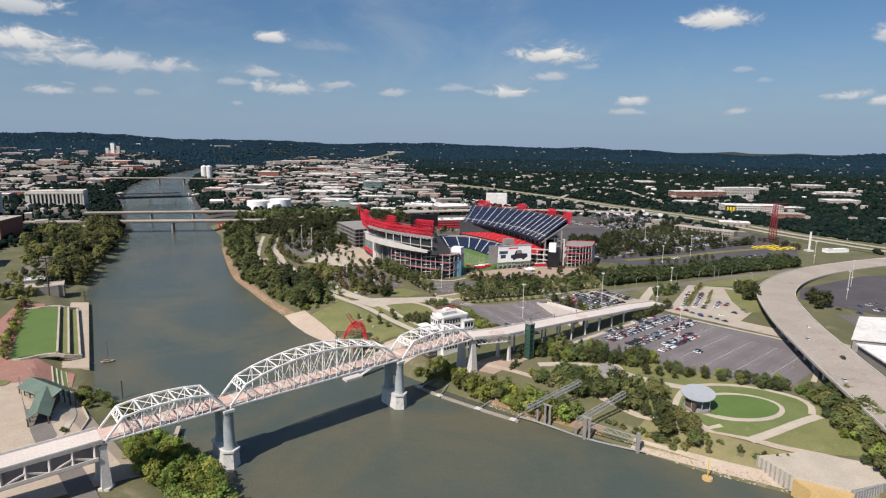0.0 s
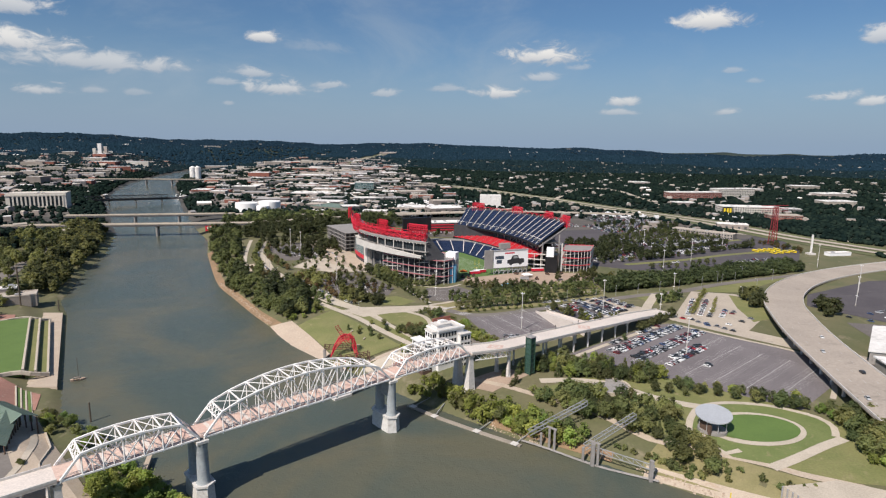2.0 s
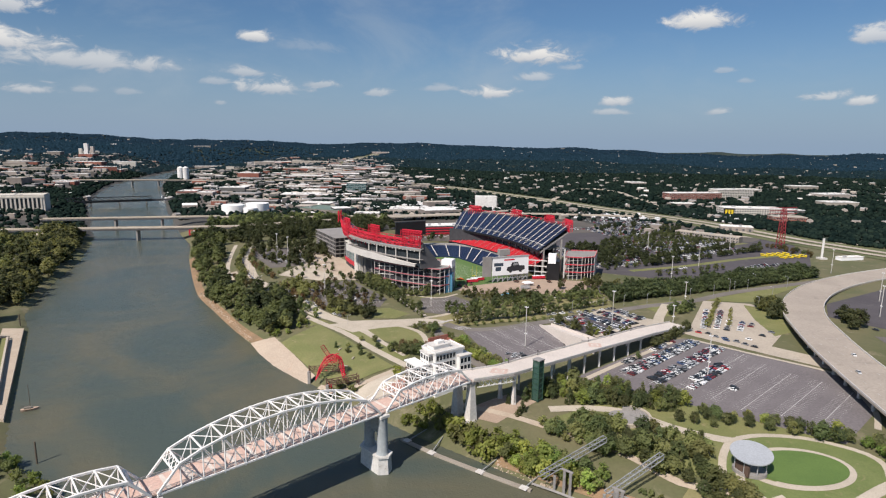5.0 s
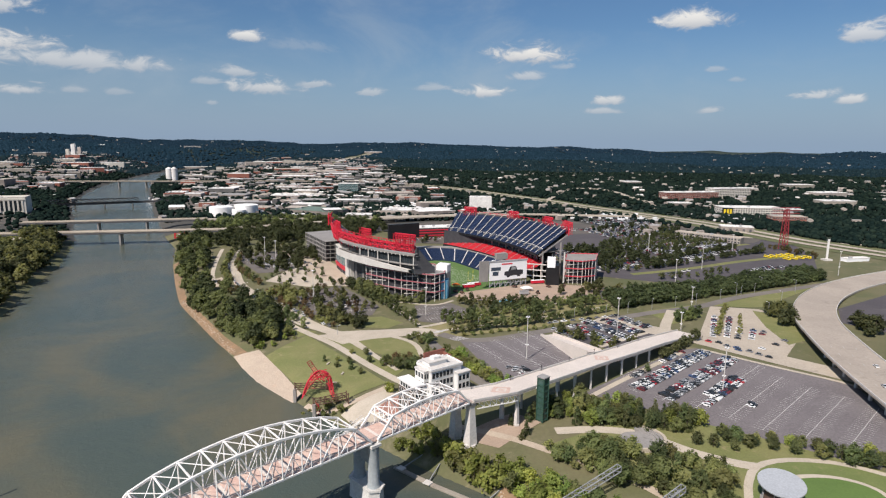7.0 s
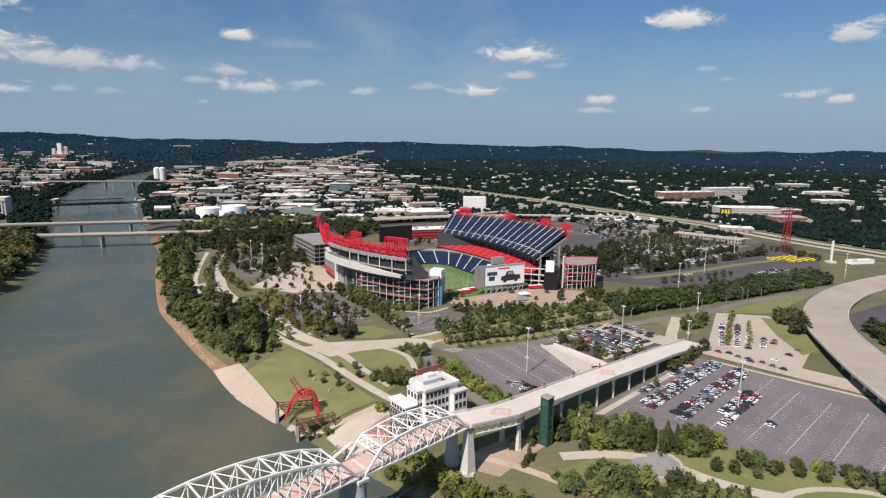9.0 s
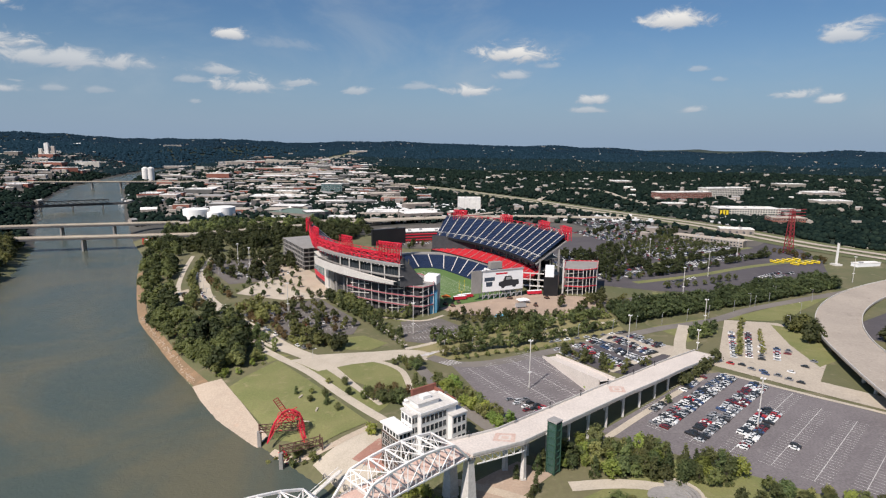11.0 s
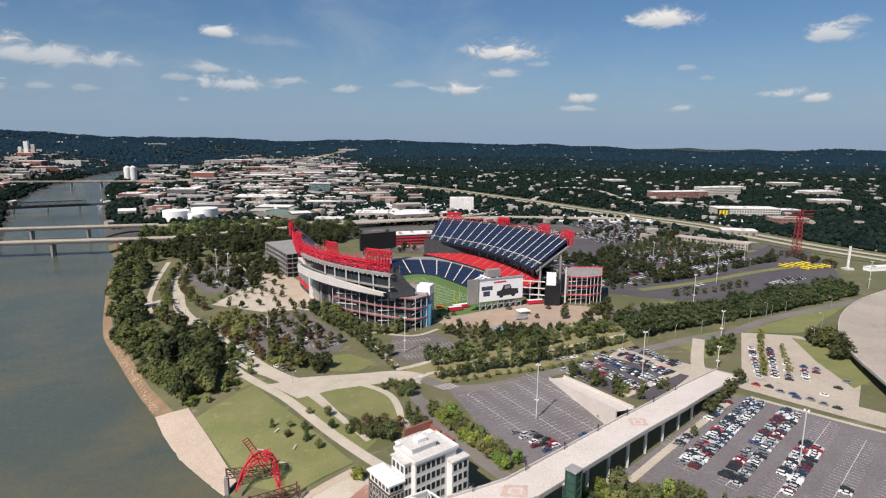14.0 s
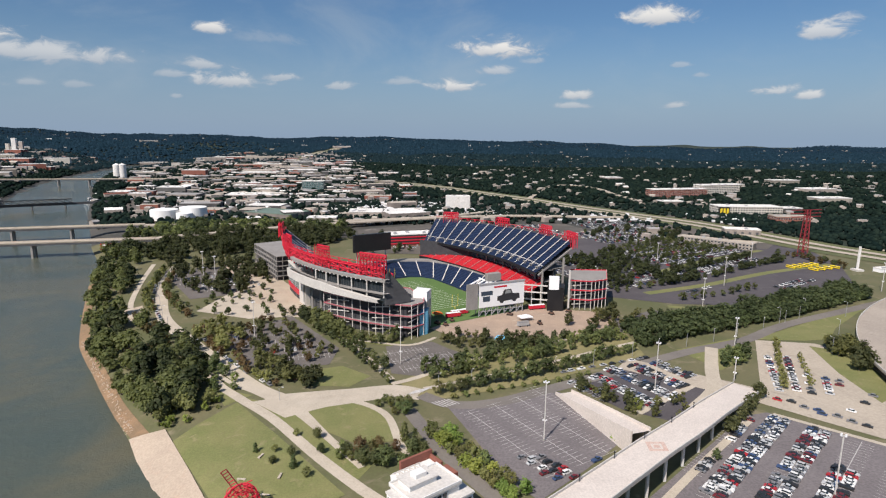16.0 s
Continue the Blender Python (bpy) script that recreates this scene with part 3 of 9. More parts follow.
patch("car_park", [(-230, 816), (-148, 842), (-106, 728), (-166, 704)], OLDLOT, "shaded asphalt car park beside the stadium", "car park", lift=0.13)
patch("car_park", [(208, 484), (262, 570), (300, 560), (318, 520), (250, 446), (236, 456)], ROAD, "pale concrete car park with planted strips", "car park", lift=0.14)
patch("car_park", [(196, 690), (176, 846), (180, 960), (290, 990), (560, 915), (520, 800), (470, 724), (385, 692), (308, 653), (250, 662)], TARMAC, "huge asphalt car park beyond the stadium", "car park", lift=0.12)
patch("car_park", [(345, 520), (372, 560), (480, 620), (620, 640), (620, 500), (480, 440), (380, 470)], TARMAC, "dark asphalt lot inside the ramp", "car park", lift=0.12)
patch("car_park", [(330, 400), (345, 470), (480, 440), (470, 380)], OLDLOT, "asphalt yard beside the elevated road", "car park", lift=0.12)
patch("plaza", [(34, 612), (74, 652), (130, 656), (190, 640), (176, 604), (110, 580), (48, 594)], PINKP, "pinkish gravel forecourt of the stadium", "plaza", lift=0.13)
patch("plaza", [(-70, 652), (-58, 690), (-98, 766), (-150, 850), (-178, 850), (-126, 740), (-110, 690)], SAND, "pale paved plaza beside the stadium", "plaza", lift=0.13)
patch("lawn", [(196, 556), (252, 576), (240, 540), (206, 520)], GRASS, "grass plot with shrubs by the car park", "lawn", lift=0.13)
patch("lawn", [(262, 572), (330, 606), (420, 648), (340, 590), (318, 568), (296, 566)], GRASS, "grass verge beside the ramp", "lawn", lift=0.13)
patch("lawn", [(292, 556), (312, 540), (300, 505), (288, 480), (268, 470), (276, 510)], GRASS, "grass slope beside the ramp", "lawn", lift=0.15)
strip("verge", [(240, 697), (319, 726), (408, 769), (512, 806)], 9, GRASS, "long grass strip across the car park", "lawn", lift=0.16)
strip("verge", [(290, 779), (361, 825), (447, 872), (486, 892)], 8, GRASS, "grass strip between the parked rows", "lawn", lift=0.16)
strip("verge", [(276, 860), (346, 895), (436, 957)], 8, DRY, "dry grass strip in the car park", "lawn", lift=0.16)
strip("verge", [(240, 655), (300, 640), (388, 684), (470, 712)], 7, GRASS, "grass edge of the large car park", "lawn", lift=0.16)
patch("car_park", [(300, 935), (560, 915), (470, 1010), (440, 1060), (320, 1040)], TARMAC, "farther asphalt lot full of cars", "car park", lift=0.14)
patch("car_park", [(146, 585), (184, 625), (223, 646), (232, 636), (181, 594)], OLDLOT, "small worn lot in front of the stadium corner", "car park", lift=0.15)
patch("plaza", [(-150, 668), (-132, 745), (-92, 742), (-55, 644), (-74, 648), (-104, 645)], PATHM, "pale paved square with small trees", "plaza", lift=0.12)
patch("lawn", [(-46, 539), (-26, 545), (-8, 528), (-20, 514), (-40, 517)], GRASS, "mown lawn between car parks", "lawn", lift=0.13)
patch("lawn", [(-34, 600), (-16, 586), (4, 577), (14, 584), (-22, 604)], GRASS, "grass below the ramp tower", "lawn", lift=0.13)
patch("lawn", [(22, 492), (92, 512), (170, 548), (176, 592), (100, 566), (26, 536), (8, 518)], DRY, "mulched tree lawn along the avenue", "lawn", lift=0.11)
strip("path", [(22, 508), (60, 522), (100, 538), (142, 558), (174, 572)], 3.6, PATHM, "pale walk between the tree rows", lift=0.2)
strip("path", [(4, 516), (18, 523), (41, 540), (65, 553), (95, 567), (128, 582)], 4.0, PATHM, "pale walk along the avenue", lift=0.2)
strip("path", [(-12, 572), (-20, 590), (16, 578), (36, 592)], 3.0, PATHM, "pale walk round the tower", lift=0.2)
for k in range(6):
    for a, b in (((18, 506), (12, 500)), ((31, 484), (25, 490))):
        strip("crosswalk", [(a[0] + k * 1.7, a[1] + k * .7), (b[0] + k * 1.7, b[1] + k * .7)], .7, PAINT, "white crosswalk bar", "road marking", lift=0.4)

strip("pavement", [(96, 387), (134, 418.5), (184, 458)], 3.6, PATHM, "pale kerb walk beside the ramp columns", "pavement", lift=.2)
strip("verge", [(232, 326), (246, 345), (256, 372), (262, 398), (232, 430), (200, 463)], 3.0, PATHM, "pale kerb strip round the car park", "pavement", lift=.19)
# streets
strip("path", [(-66, 654), (-44, 616), (-22, 580), (4, 522)], 4.5, PATHM, "straight pale walk to the stadium", lift=0.2)
strip("plaza", [(-54, 503), (-38, 505), (-18, 507), (6, 510), (20, 503)], 8.5, PATHM, "pale paved forecourt lane", "plaza", lift=.19)
strip("road", [(20, 500), (36, 487), (60, 488), (93, 502), (146, 526), (200, 551), (253, 570), (310, 602), (427, 650), (520, 690)], 9, STREET, "asphalt street along the tree rows", "road")
strip("road", [(150, 536), (176, 512), (205, 486), (240, 446), (268, 416), (300, 380)], 20, ROAD, "pale concrete street between the car parks", "road")
strip("road", [(160, 470), (186, 494), (200, 520), (222, 558)], 8, PATHM, "pale lane by the car park", "road", lift=0.2)
strip("pavement", [(130, 470), (176, 500)], 5, PATHM, "pale pavement by the street", "pavement", lift=0.22)

# west bank, downtown side: lawn and grass terraces stepping down to the quay
LA, LB = Vector((-311, 471, 0)), Vector((-246, 366, 0))
LD = (LB - LA).normalized()
LS = Vector((-LD.y, LD.x, 0))
tp = lambda a, o, z=0.0: Vector((*(LA + LD * a + LS * o)[:2], z))
LLEN = (LB - LA).length
patch("plaza", [(-352, 482), (-330, 484), (-262, 362), (-222, 346), (-212, 326), (-258, 312), (-300, 350)], BRICKP, "brick-red paved riverside plaza", "plaza", lift=0.25, step=5)
patch("plaza", [(-300, 348), (-258, 314), (-214, 326), (-190, 300), (-150, 258), (-120, 226), (-160, 200), (-300, 240)], SAND, "pale paved square beside the bridge ramp", "plaza", lift=0.25, step=5)
strip("road", [(-150, 180), (-275, 310), (-362, 450), (-430, 610), (-490, 800)], 15, STREET, "asphalt riverfront street", "road", lift=.35)
strip("road", [(-60, 120), (-140, 215), (-186, 262), (-240, 330)], 9, STREET, "asphalt lane under the bridge ramp", "road", lift=.32)

# ---- the footbridge with its three steel trusses ----
BD, BN = Vector((0.772, 0.636, 0)), Vector((-0.636, 0.772, 0))


def bp(s, n, z):
    """A point of the bridge: along it, across it, height; the ramp swings south behind the trusses."""
    q = BD * s + BN * (254.5 + n + float(np.interp(s, [240, 264, 350, 380, 470], [0, -5.4, -5.4, -6.3, -6.0])))
    return Vector((q.x, q.y, z))


def deck_z(s):
    return float(np.interp(s, [-200, 37, 240, 415, 470], [17.5, 20, 19.6, 8.6, 3.0]))


def bridge_strip(name, s0, s1, n0, n1, dz, thick, material, parent, step=8, label=""):
    vs, fs = [], []
    ss = np.linspace(s0, s1, max(2, int((s1 - s0) / step)))
    for s in ss:
        for n, d in ((n0, dz), (n1, dz), (n1, dz - thick), (n0, dz - thick)):
            vs.append(bp(s, n, deck_z(s) + d))
    for i in range(len(ss) - 1):
        a = i * 4
        fs += [(a + k, a + (k + 1) % 4, a + 4 + (k + 1) % 4, a + 4 + k) for k in range(4)]
    e = len(vs) - 4
    fs += [(3, 2, 1, 0), (e, e + 1, e + 2, e + 3)]
    return link(name, vs, fs, material, parent, label)


def truss(parent, s0, s1, panels, top, end_top):
    """A camelback through truss between two piers."""
    L = s1 - s0
    xs = [s0 + L * i / panels for i in range(panels + 1)]
    rise = [0] + [end_top + (top - end_top) * math.sin(math.pi * (i - 1) / (panels - 2)) ** 0.8 for i in range(1, panels)] + [0]
    for n in (-6.4, 6.4):
        P = [bp(x, n, deck_z(x) + r) for x, r in zip(xs, rise)]
        Q = [bp(x, n, deck_z(x) - 0.3) for x in xs]
        for i in range(panels):
            beam("top_chord", P[i], P[i + 1], 0.85, WHITE, parent, 0.75)
            beam("bottom_chord", Q[i], Q[i + 1], 0.7, WHITE, parent, 0.6)
        for i in range(1, panels):
            beam("vertical", Q[i], P[i], 0.42, WHITE, parent)
        mid = panels // 2
        for i in range(1, panels - 1):
            a, b = (P[i], Q[i + 1]) if i < mid else (Q[i], P[i + 1])
            beam("diagonal", a, b, 0.4, WHITE, parent)
            if abs(i + .5 - mid) < 2.2:
                a, b = (Q[i], P[i + 1]) if i < mid else (P[i], Q[i + 1])
                beam("counter", a, b, 0.22, WHITE, parent)
            beam("sub_strut", (Q[i] + Q[i + 1]) / 2, (P[i] + Q[i + 1]) / 2 if i < mid else (Q[i] + P[i + 1]) / 2, 0.25, WHITE, parent)
    for i in range(1, panels):
        z = deck_z(xs[i]) + rise[i]
        beam("top_strut", bp(xs[i], -6.4, z), bp(xs[i], 6.4, z), 0.5, WHITE, parent)
        if i < panels - 1:
            z2 = deck_z(xs[i + 1]) + rise[i + 1]
            beam("lateral", bp(xs[i], -6.4, z), bp(xs[i + 1], 6.4, z2), 0.26, WHITE, parent)
            beam("lateral", bp(xs[i], 6.4, z), bp(xs[i + 1], -6.4, z2), 0.26, WHITE, parent)
    for i in range(panels + 1):
        z = deck_z(xs[i]) - 0.9
        beam("floor_beam", bp(xs[i], -6.4, z), bp(xs[i], 6.4, z), 0.8, WHITE, parent, 0.4)
    for x0, x1, r in ((xs[0], xs[1], rise[1]), (xs[-1], xs[-2], rise[-2])):
        f = 0.72
        a, z = x0 + (x1 - x0) * f, deck_z(x0) + r * f
        b, zt = x1, deck_z(x1) + r
        beam("portal_strut", bp(a, -6.4, z), bp(a, 6.4, z), 0.45, WHITE, parent)
        for k in range(4):
            n0, n1 = -6.4 + 3.2 * k, -6.4 + 3.2 * (k + 1)
            beam("portal_lace", bp(a, n0, z), bp(b, n1, zt), 0.28, WHITE, parent)
            beam("portal_lace", bp(b, n0, zt), bp(a, n1, z), 0.28, WHITE, parent)


bridge = empty("truss_bridge", (0, 0, 0), label="white-painted steel truss footbridge with a pink paved deck over the river", category="bridge")
truss(bridge, 38, 86, 7, 9.5, 8.0)
truss(bridge, 88, 182, 12, 15.5, 8.5)
truss(bridge, 185, 238, 7, 10, 8.0)
bridge_strip("deck", 37, 240, -6.0, 6.0, 0.25, 0.7, DECKP, bridge, label="pink and cream paved bridge deck")
bridge_strip("deck", 240, 466, -7.4, 7.4, 0.25, 0.9, DECKC, bridge, label="pale concrete ramp deck")
bridge_strip("deck", -150, 37, -6.6, 6.6, 0.25, 0.9, DECKC, bridge, label="pale concrete approach deck")
for n in (-5.6, 5.6):
    bridge_strip("handrail", 38, 239, n - .06, n + .06, 1.45, 0.16, STEEL, bridge)
    bridge_strip("mid_rail", 38, 239, n - .05, n + .05, 0.95, 0.12, STEEL, bridge)
    for s in np.arange(40, 239, 3.2):
        beam("rail_post", bp(s, n, deck_z(s) + .2), bp(s, n, deck_z(s) + 1.4), 0.12, STEEL, bridge)
for s in np.arange(44, 238, 7.9):        # pavement bays on the deck
    bridge_strip("paving_band", s, s + 1.5, -5.4, 5.4, 0.262, 0.02, DECKC, bridge)
for n in (-6.6, 6.2):
    bridge_strip("parapet", -150, 37, n, n + .4, 1.25, 1.6, PALE, bridge)
for n in (-7.4, 7.0):
    bridge_strip("parapet", 240, 466, n, n + .4, 1.25, 1.6, PALE, bridge)
for n in (-6.0, 6.0):                     # two-level approach: posts between the deck and a lower ramp
    for s in np.arange(-146, 36, 7.5):
        beam("frame_post", bp(s, n, deck_z(s) - 7.0), bp(s, n, deck_z(s) - .5), 0.9, DECKC, bridge)
    for s in np.arange(-146, 28, 15.0):
        beam("arch_brace", bp(s, n, deck_z(s) - 6.6), bp(s + 7.5, n, deck_z(s) - 3.6), 0.7, DECKC, bridge)
        beam("arch_brace", bp(s + 15, n, deck_z(s) - 6.6), bp(s + 7.5, n, deck_z(s) - 3.6), 0.7, DECKC, bridge)
bridge_strip("lower_ramp", -150, 35, -6.6, 6.6, -6.8, 0.9, DECKC, bridge)
bridge_strip("lower_kerb", -150, 35, -6.9, -6.5, -5.9, 1.4, DECKC, bridge)
for s0, s1 in ((243, 268),):             # short lattice span after the trusses
    for n in (-6.2, 6.2):
        k = 7
        for i in range(k):
            a, b = s0 + (s1 - s0) * i / k, s0 + (s1 - s0) * (i + 1) / k
            beam("girder_chord", bp(a, n, deck_z(a) - 4.3), bp(b, n, deck_z(b) - 4.3), 0.45, WHITE, bridge)
            beam("girder_web", bp(a, n, deck_z(a) - .6), bp(b, n, deck_z(b) - 4.3), 0.35, WHITE, bridge)
            beam("girder_post", bp(b, n, deck_z(b) - .6), bp(b, n, deck_z(b) - 4.3), 0.35, WHITE, bridge)


# upper pier colour, greyed and blued as if the shafts stood in shade
PIERSHADE = mat("shaded_pier_grey", (0.33, 0.36, 0.37), (0.25, 0.275, 0.285), coarse=0.3, fine=1.2, third=(0.42, 0.43, 0.42))


def pier(s, z0, z1, w, d, parent, water=True):
    """A stone river pier: cut-water base, cap course, two shafts with an arch wall."""
    m = Matrix.Translation(bp(s, 0, 0)) @ Matrix.Rotation(math.atan2(BD.y, BD.x), 4, "Z")
    vs, fs = [], []
    out = []

    def ring(z, a, b, nose):
        return [m @ Vector(p) for p in ((-a, -b, z), (0, -b - nose, z), (a, -b, z), (a, b, z), (0, b + nose, z), (-a, b, z))]
    rows = [ring(z0, w + .9, d + .6, 2.6), ring(z0 + 9.5, w + .5, d + .3, 2.2), ring(z0 + 9.5, w + 1.0, d + .8, 2.6), ring(z0 + 10.4, w + 1.0, d + .8, 2.6), ring(z0 + 10.4, w + .2, d, 1.6)]
    for r in rows:
        vs += r
    for i in range(len(rows) - 1):
        fs += [(i * 6 + k, i * 6 + (k + 1) % 6, i * 6 + 6 + (k + 1) % 6, i * 6 + 6 + k) for k in range(6)]
    fs.append(tuple(24 + k for k in range(6)))
    link("base", vs, fs, STONE, parent)
    for n in (-d + 1.4, d - 1.4):
        rows = ((z0 + 10.4, 3.0), (z0 + 11.6, 2.5), (z1 - 2.6, 2.35), (z1 - 1.4, 2.7))
        vs = [m @ Vector((r_ * math.cos(a), n + r_ * math.sin(a), z)) for z, r_ in rows for a in (2 * math.pi * i / 14 for i in range(14))]
        fs = [(j * 14 + k, j * 14 + (k + 1) % 14, j * 14 + 14 + (k + 1) % 14, j * 14 + 14 + k) for j in range(3) for k in range(14)]
        link("shaft", vs, fs, PIERSHADE, parent, "round pier shaft with shade put into its blue-grey", smooth=True)
    bm = bmesh.new()
    bmesh.ops.create_cube(bm, size=1, matrix=m @ Matrix.Translation((0, 0, z1 - .7)) @ Matrix.Diagonal((5, 2 * d + 2, 1.4, 1)))
    bmesh.ops.bevel(bm, geom=bm.edges[:], offset=0.15, segments=1, affect="EDGES")
    part("cap", bm, STONE, parent)
    bm = bmesh.new()
    bmesh.ops.create_cube(bm, size=1, matrix=m @ Matrix.Translation((0, 0, z1 - 5.5)) @ Matrix.Diagonal((1.6, 2 * d - 3, 9, 1)))
    part("cross_wall", bm, PIERSHADE, parent)


for s in (87, 183.5):
    p = empty("bridge_pier", (0, 0, 0), label="weathered pale stone bridge pier standing in the river", category="bridge pier", group="river piers")
    pier(s, WATER_Z - 1.5, 18.6, 3.1, 6.6, p)
for s, w in ((37, 1.6), (240, 1.9), (268, .8), (0, 1.2), (-40, 1.2), (-80, 1.2)):
    p = empty("bridge_pier", (0, 0, 0), label="pale concrete bridge support on the bank", category="bridge pier", group="bank supports")
    for n in (-5, 5):
        g = hz(*bp(s, n, 0)[:2])
        vs = [bp(s + sx * a_, n + sy * b_, z) for z, a_, b_ in ((g - .5, w * 1.25, w * 1.25), (deck_z(s) - 3.2, w * .72, w * .72), (deck_z(s) - 1.6, w, w)) for sx, sy in ((-1, -1), (1, -1), (1, 1), (-1, 1))]
        link("column", vs, [(4 * j + k, 4 * j + (k + 1) % 4, 4 * j + 4 + (k + 1) % 4, 4 * j + 4 + k) for j in range(2) for k in range(4)], PALE, p)
        beam("footing", bp(s, n, g - .5), bp(s, n, g + 1.0), w * 3, PALE, p, w * 3)
    beam("cross_beam", bp(s, -6.3, deck_z(s) - 1.3), bp(s, 6.3, deck_z(s) - 1.3), 1.4, PALE, p, 1.4)
for s in np.arange(284, 440, 16.5):
    p = empty("bridge_pier", (0, 0, 0), label="slim pale concrete column pair under the ramp", category="bridge pier", group="ramp supports")
    for n in (-5.2, 5.2):
        g = hz(*bp(s, n, 0)[:2])
        beam("column", bp(s, n, g - .3), bp(s, n, deck_z(s) - 1.5), 1.1, PALE, p)
    beam("cross_beam", bp(s, -6.3, deck_z(s) - 1.2), bp(s, 6.3, deck_z(s) - 1.2), 1.2, PALE, p)

fender = empty("pier_fender", (0, 0, 0), label="weathered timber fender wall in the river beside the bridge", category="fender")
beam("wall", (-129, 280, -9), (-122, 253, -9), 3.2, mat("grey_timber", (0.34, 0.30, 0.25)), fender, 1.6)
beam("cap", (-129, 280, -7), (-122, 253, -7), 0.5, SAND, fender, 2.2)

# ---- the stadium ----
SC, SU, SV = Vector((33, 706, 0)), Vector((-0.454, 0.891, 0)), Vector((0.891, 0.454, 0))


def sp(u, v, z=0.0):
    """A point of the stadium: along the field, across it to the east, height."""
    q = SC + SU * u + SV * v
    return Vector((q.x, q.y, z))


def loft(name, us, rows, material, parent, label="", closed_ends=True):
    """A sheet swept along the field: rows are functions u -> (v, z), joined in turn."""
    vs, fs = [], []
    k = len(rows)
    for u in us:
        for r in rows:
            v, z = r(u)
            vs.append(sp(u, v, z))
    for i in range(len(us) - 1):
        for j in range(k - 1):
            fs.append((i * k + j, i * k + j + 1, (i + 1) * k + j + 1, (i + 1) * k + j))
    return link(name, vs, fs, material, parent, label)


def bars(name, items, material, parent):
    """Many thin bars of one lattice in one mesh: (a, b, thickness)."""
    vs, fs = [], []
    for a, b, t in items:
        a, b = Vector(a), Vector(b)
        d = (b - a).normalized()
        s = d.orthogonal().normalized() * t / 2
        q = d.cross(s)
        o = len(vs)
        vs += [p + e for p in (a, b) for e in (s + q, s - q, -s - q, -s + q)]
        fs += [(o + i, o + (i + 1) % 4, o + 4 + (i + 1) % 4, o + 4 + i) for i in range(4)] + [(o + 3, o + 2, o + 1, o), (o + 4, o + 5, o + 6, o + 7)]
    return link(name, vs, fs, material, parent)


stadium = empty("stadium", (0, 0, 0), label="open-ended football stadium of concrete and red steel with navy seats", category="stadium")
east_front = lambda u: 78 - .0018 * (u - 10) ** 2
east_top = lambda u: 113 - .0024 * (u + 20) ** 2
west_front = lambda u: -(78 - .0018 * (u - 10) ** 2)
west_top = lambda u: -(109 - .0027 * (u - 15) ** 2)
U_EAST, U_WEST = np.linspace(-80, 100, 25), np.linspace(-88, 112, 27)


def tier(name, us, f, t, z0, z1, steps, material, parent):
    """Stepped seating from the front line f to the back line t."""
    rows = []
    for i in range(steps):
        a, b = i / steps, (i + 1) / steps
        zz = z0 + (z1 - z0) * (i + 1) / steps
        zp = z0 + (z1 - z0) * i / steps
        rows += [lambda u, a=a, zp=zz: (f(u) + (t(u) - f(u)) * a, zp), lambda u, b=b, zp=zz: (f(u) + (t(u) - f(u)) * b, zp)]
    rows.insert(0, lambda u: (f(u), z0))
    return loft(name, us, rows, material, parent)


def aisles(us, f, t, z0, z1, material, parent, width=1.1, lift=0.75):
    for u in us:
        a, b = sp(u, f(u), z0 + lift), sp(u, t(u), z1 + lift)
        beam("aisle", a, b, 0.3, material, parent, width)


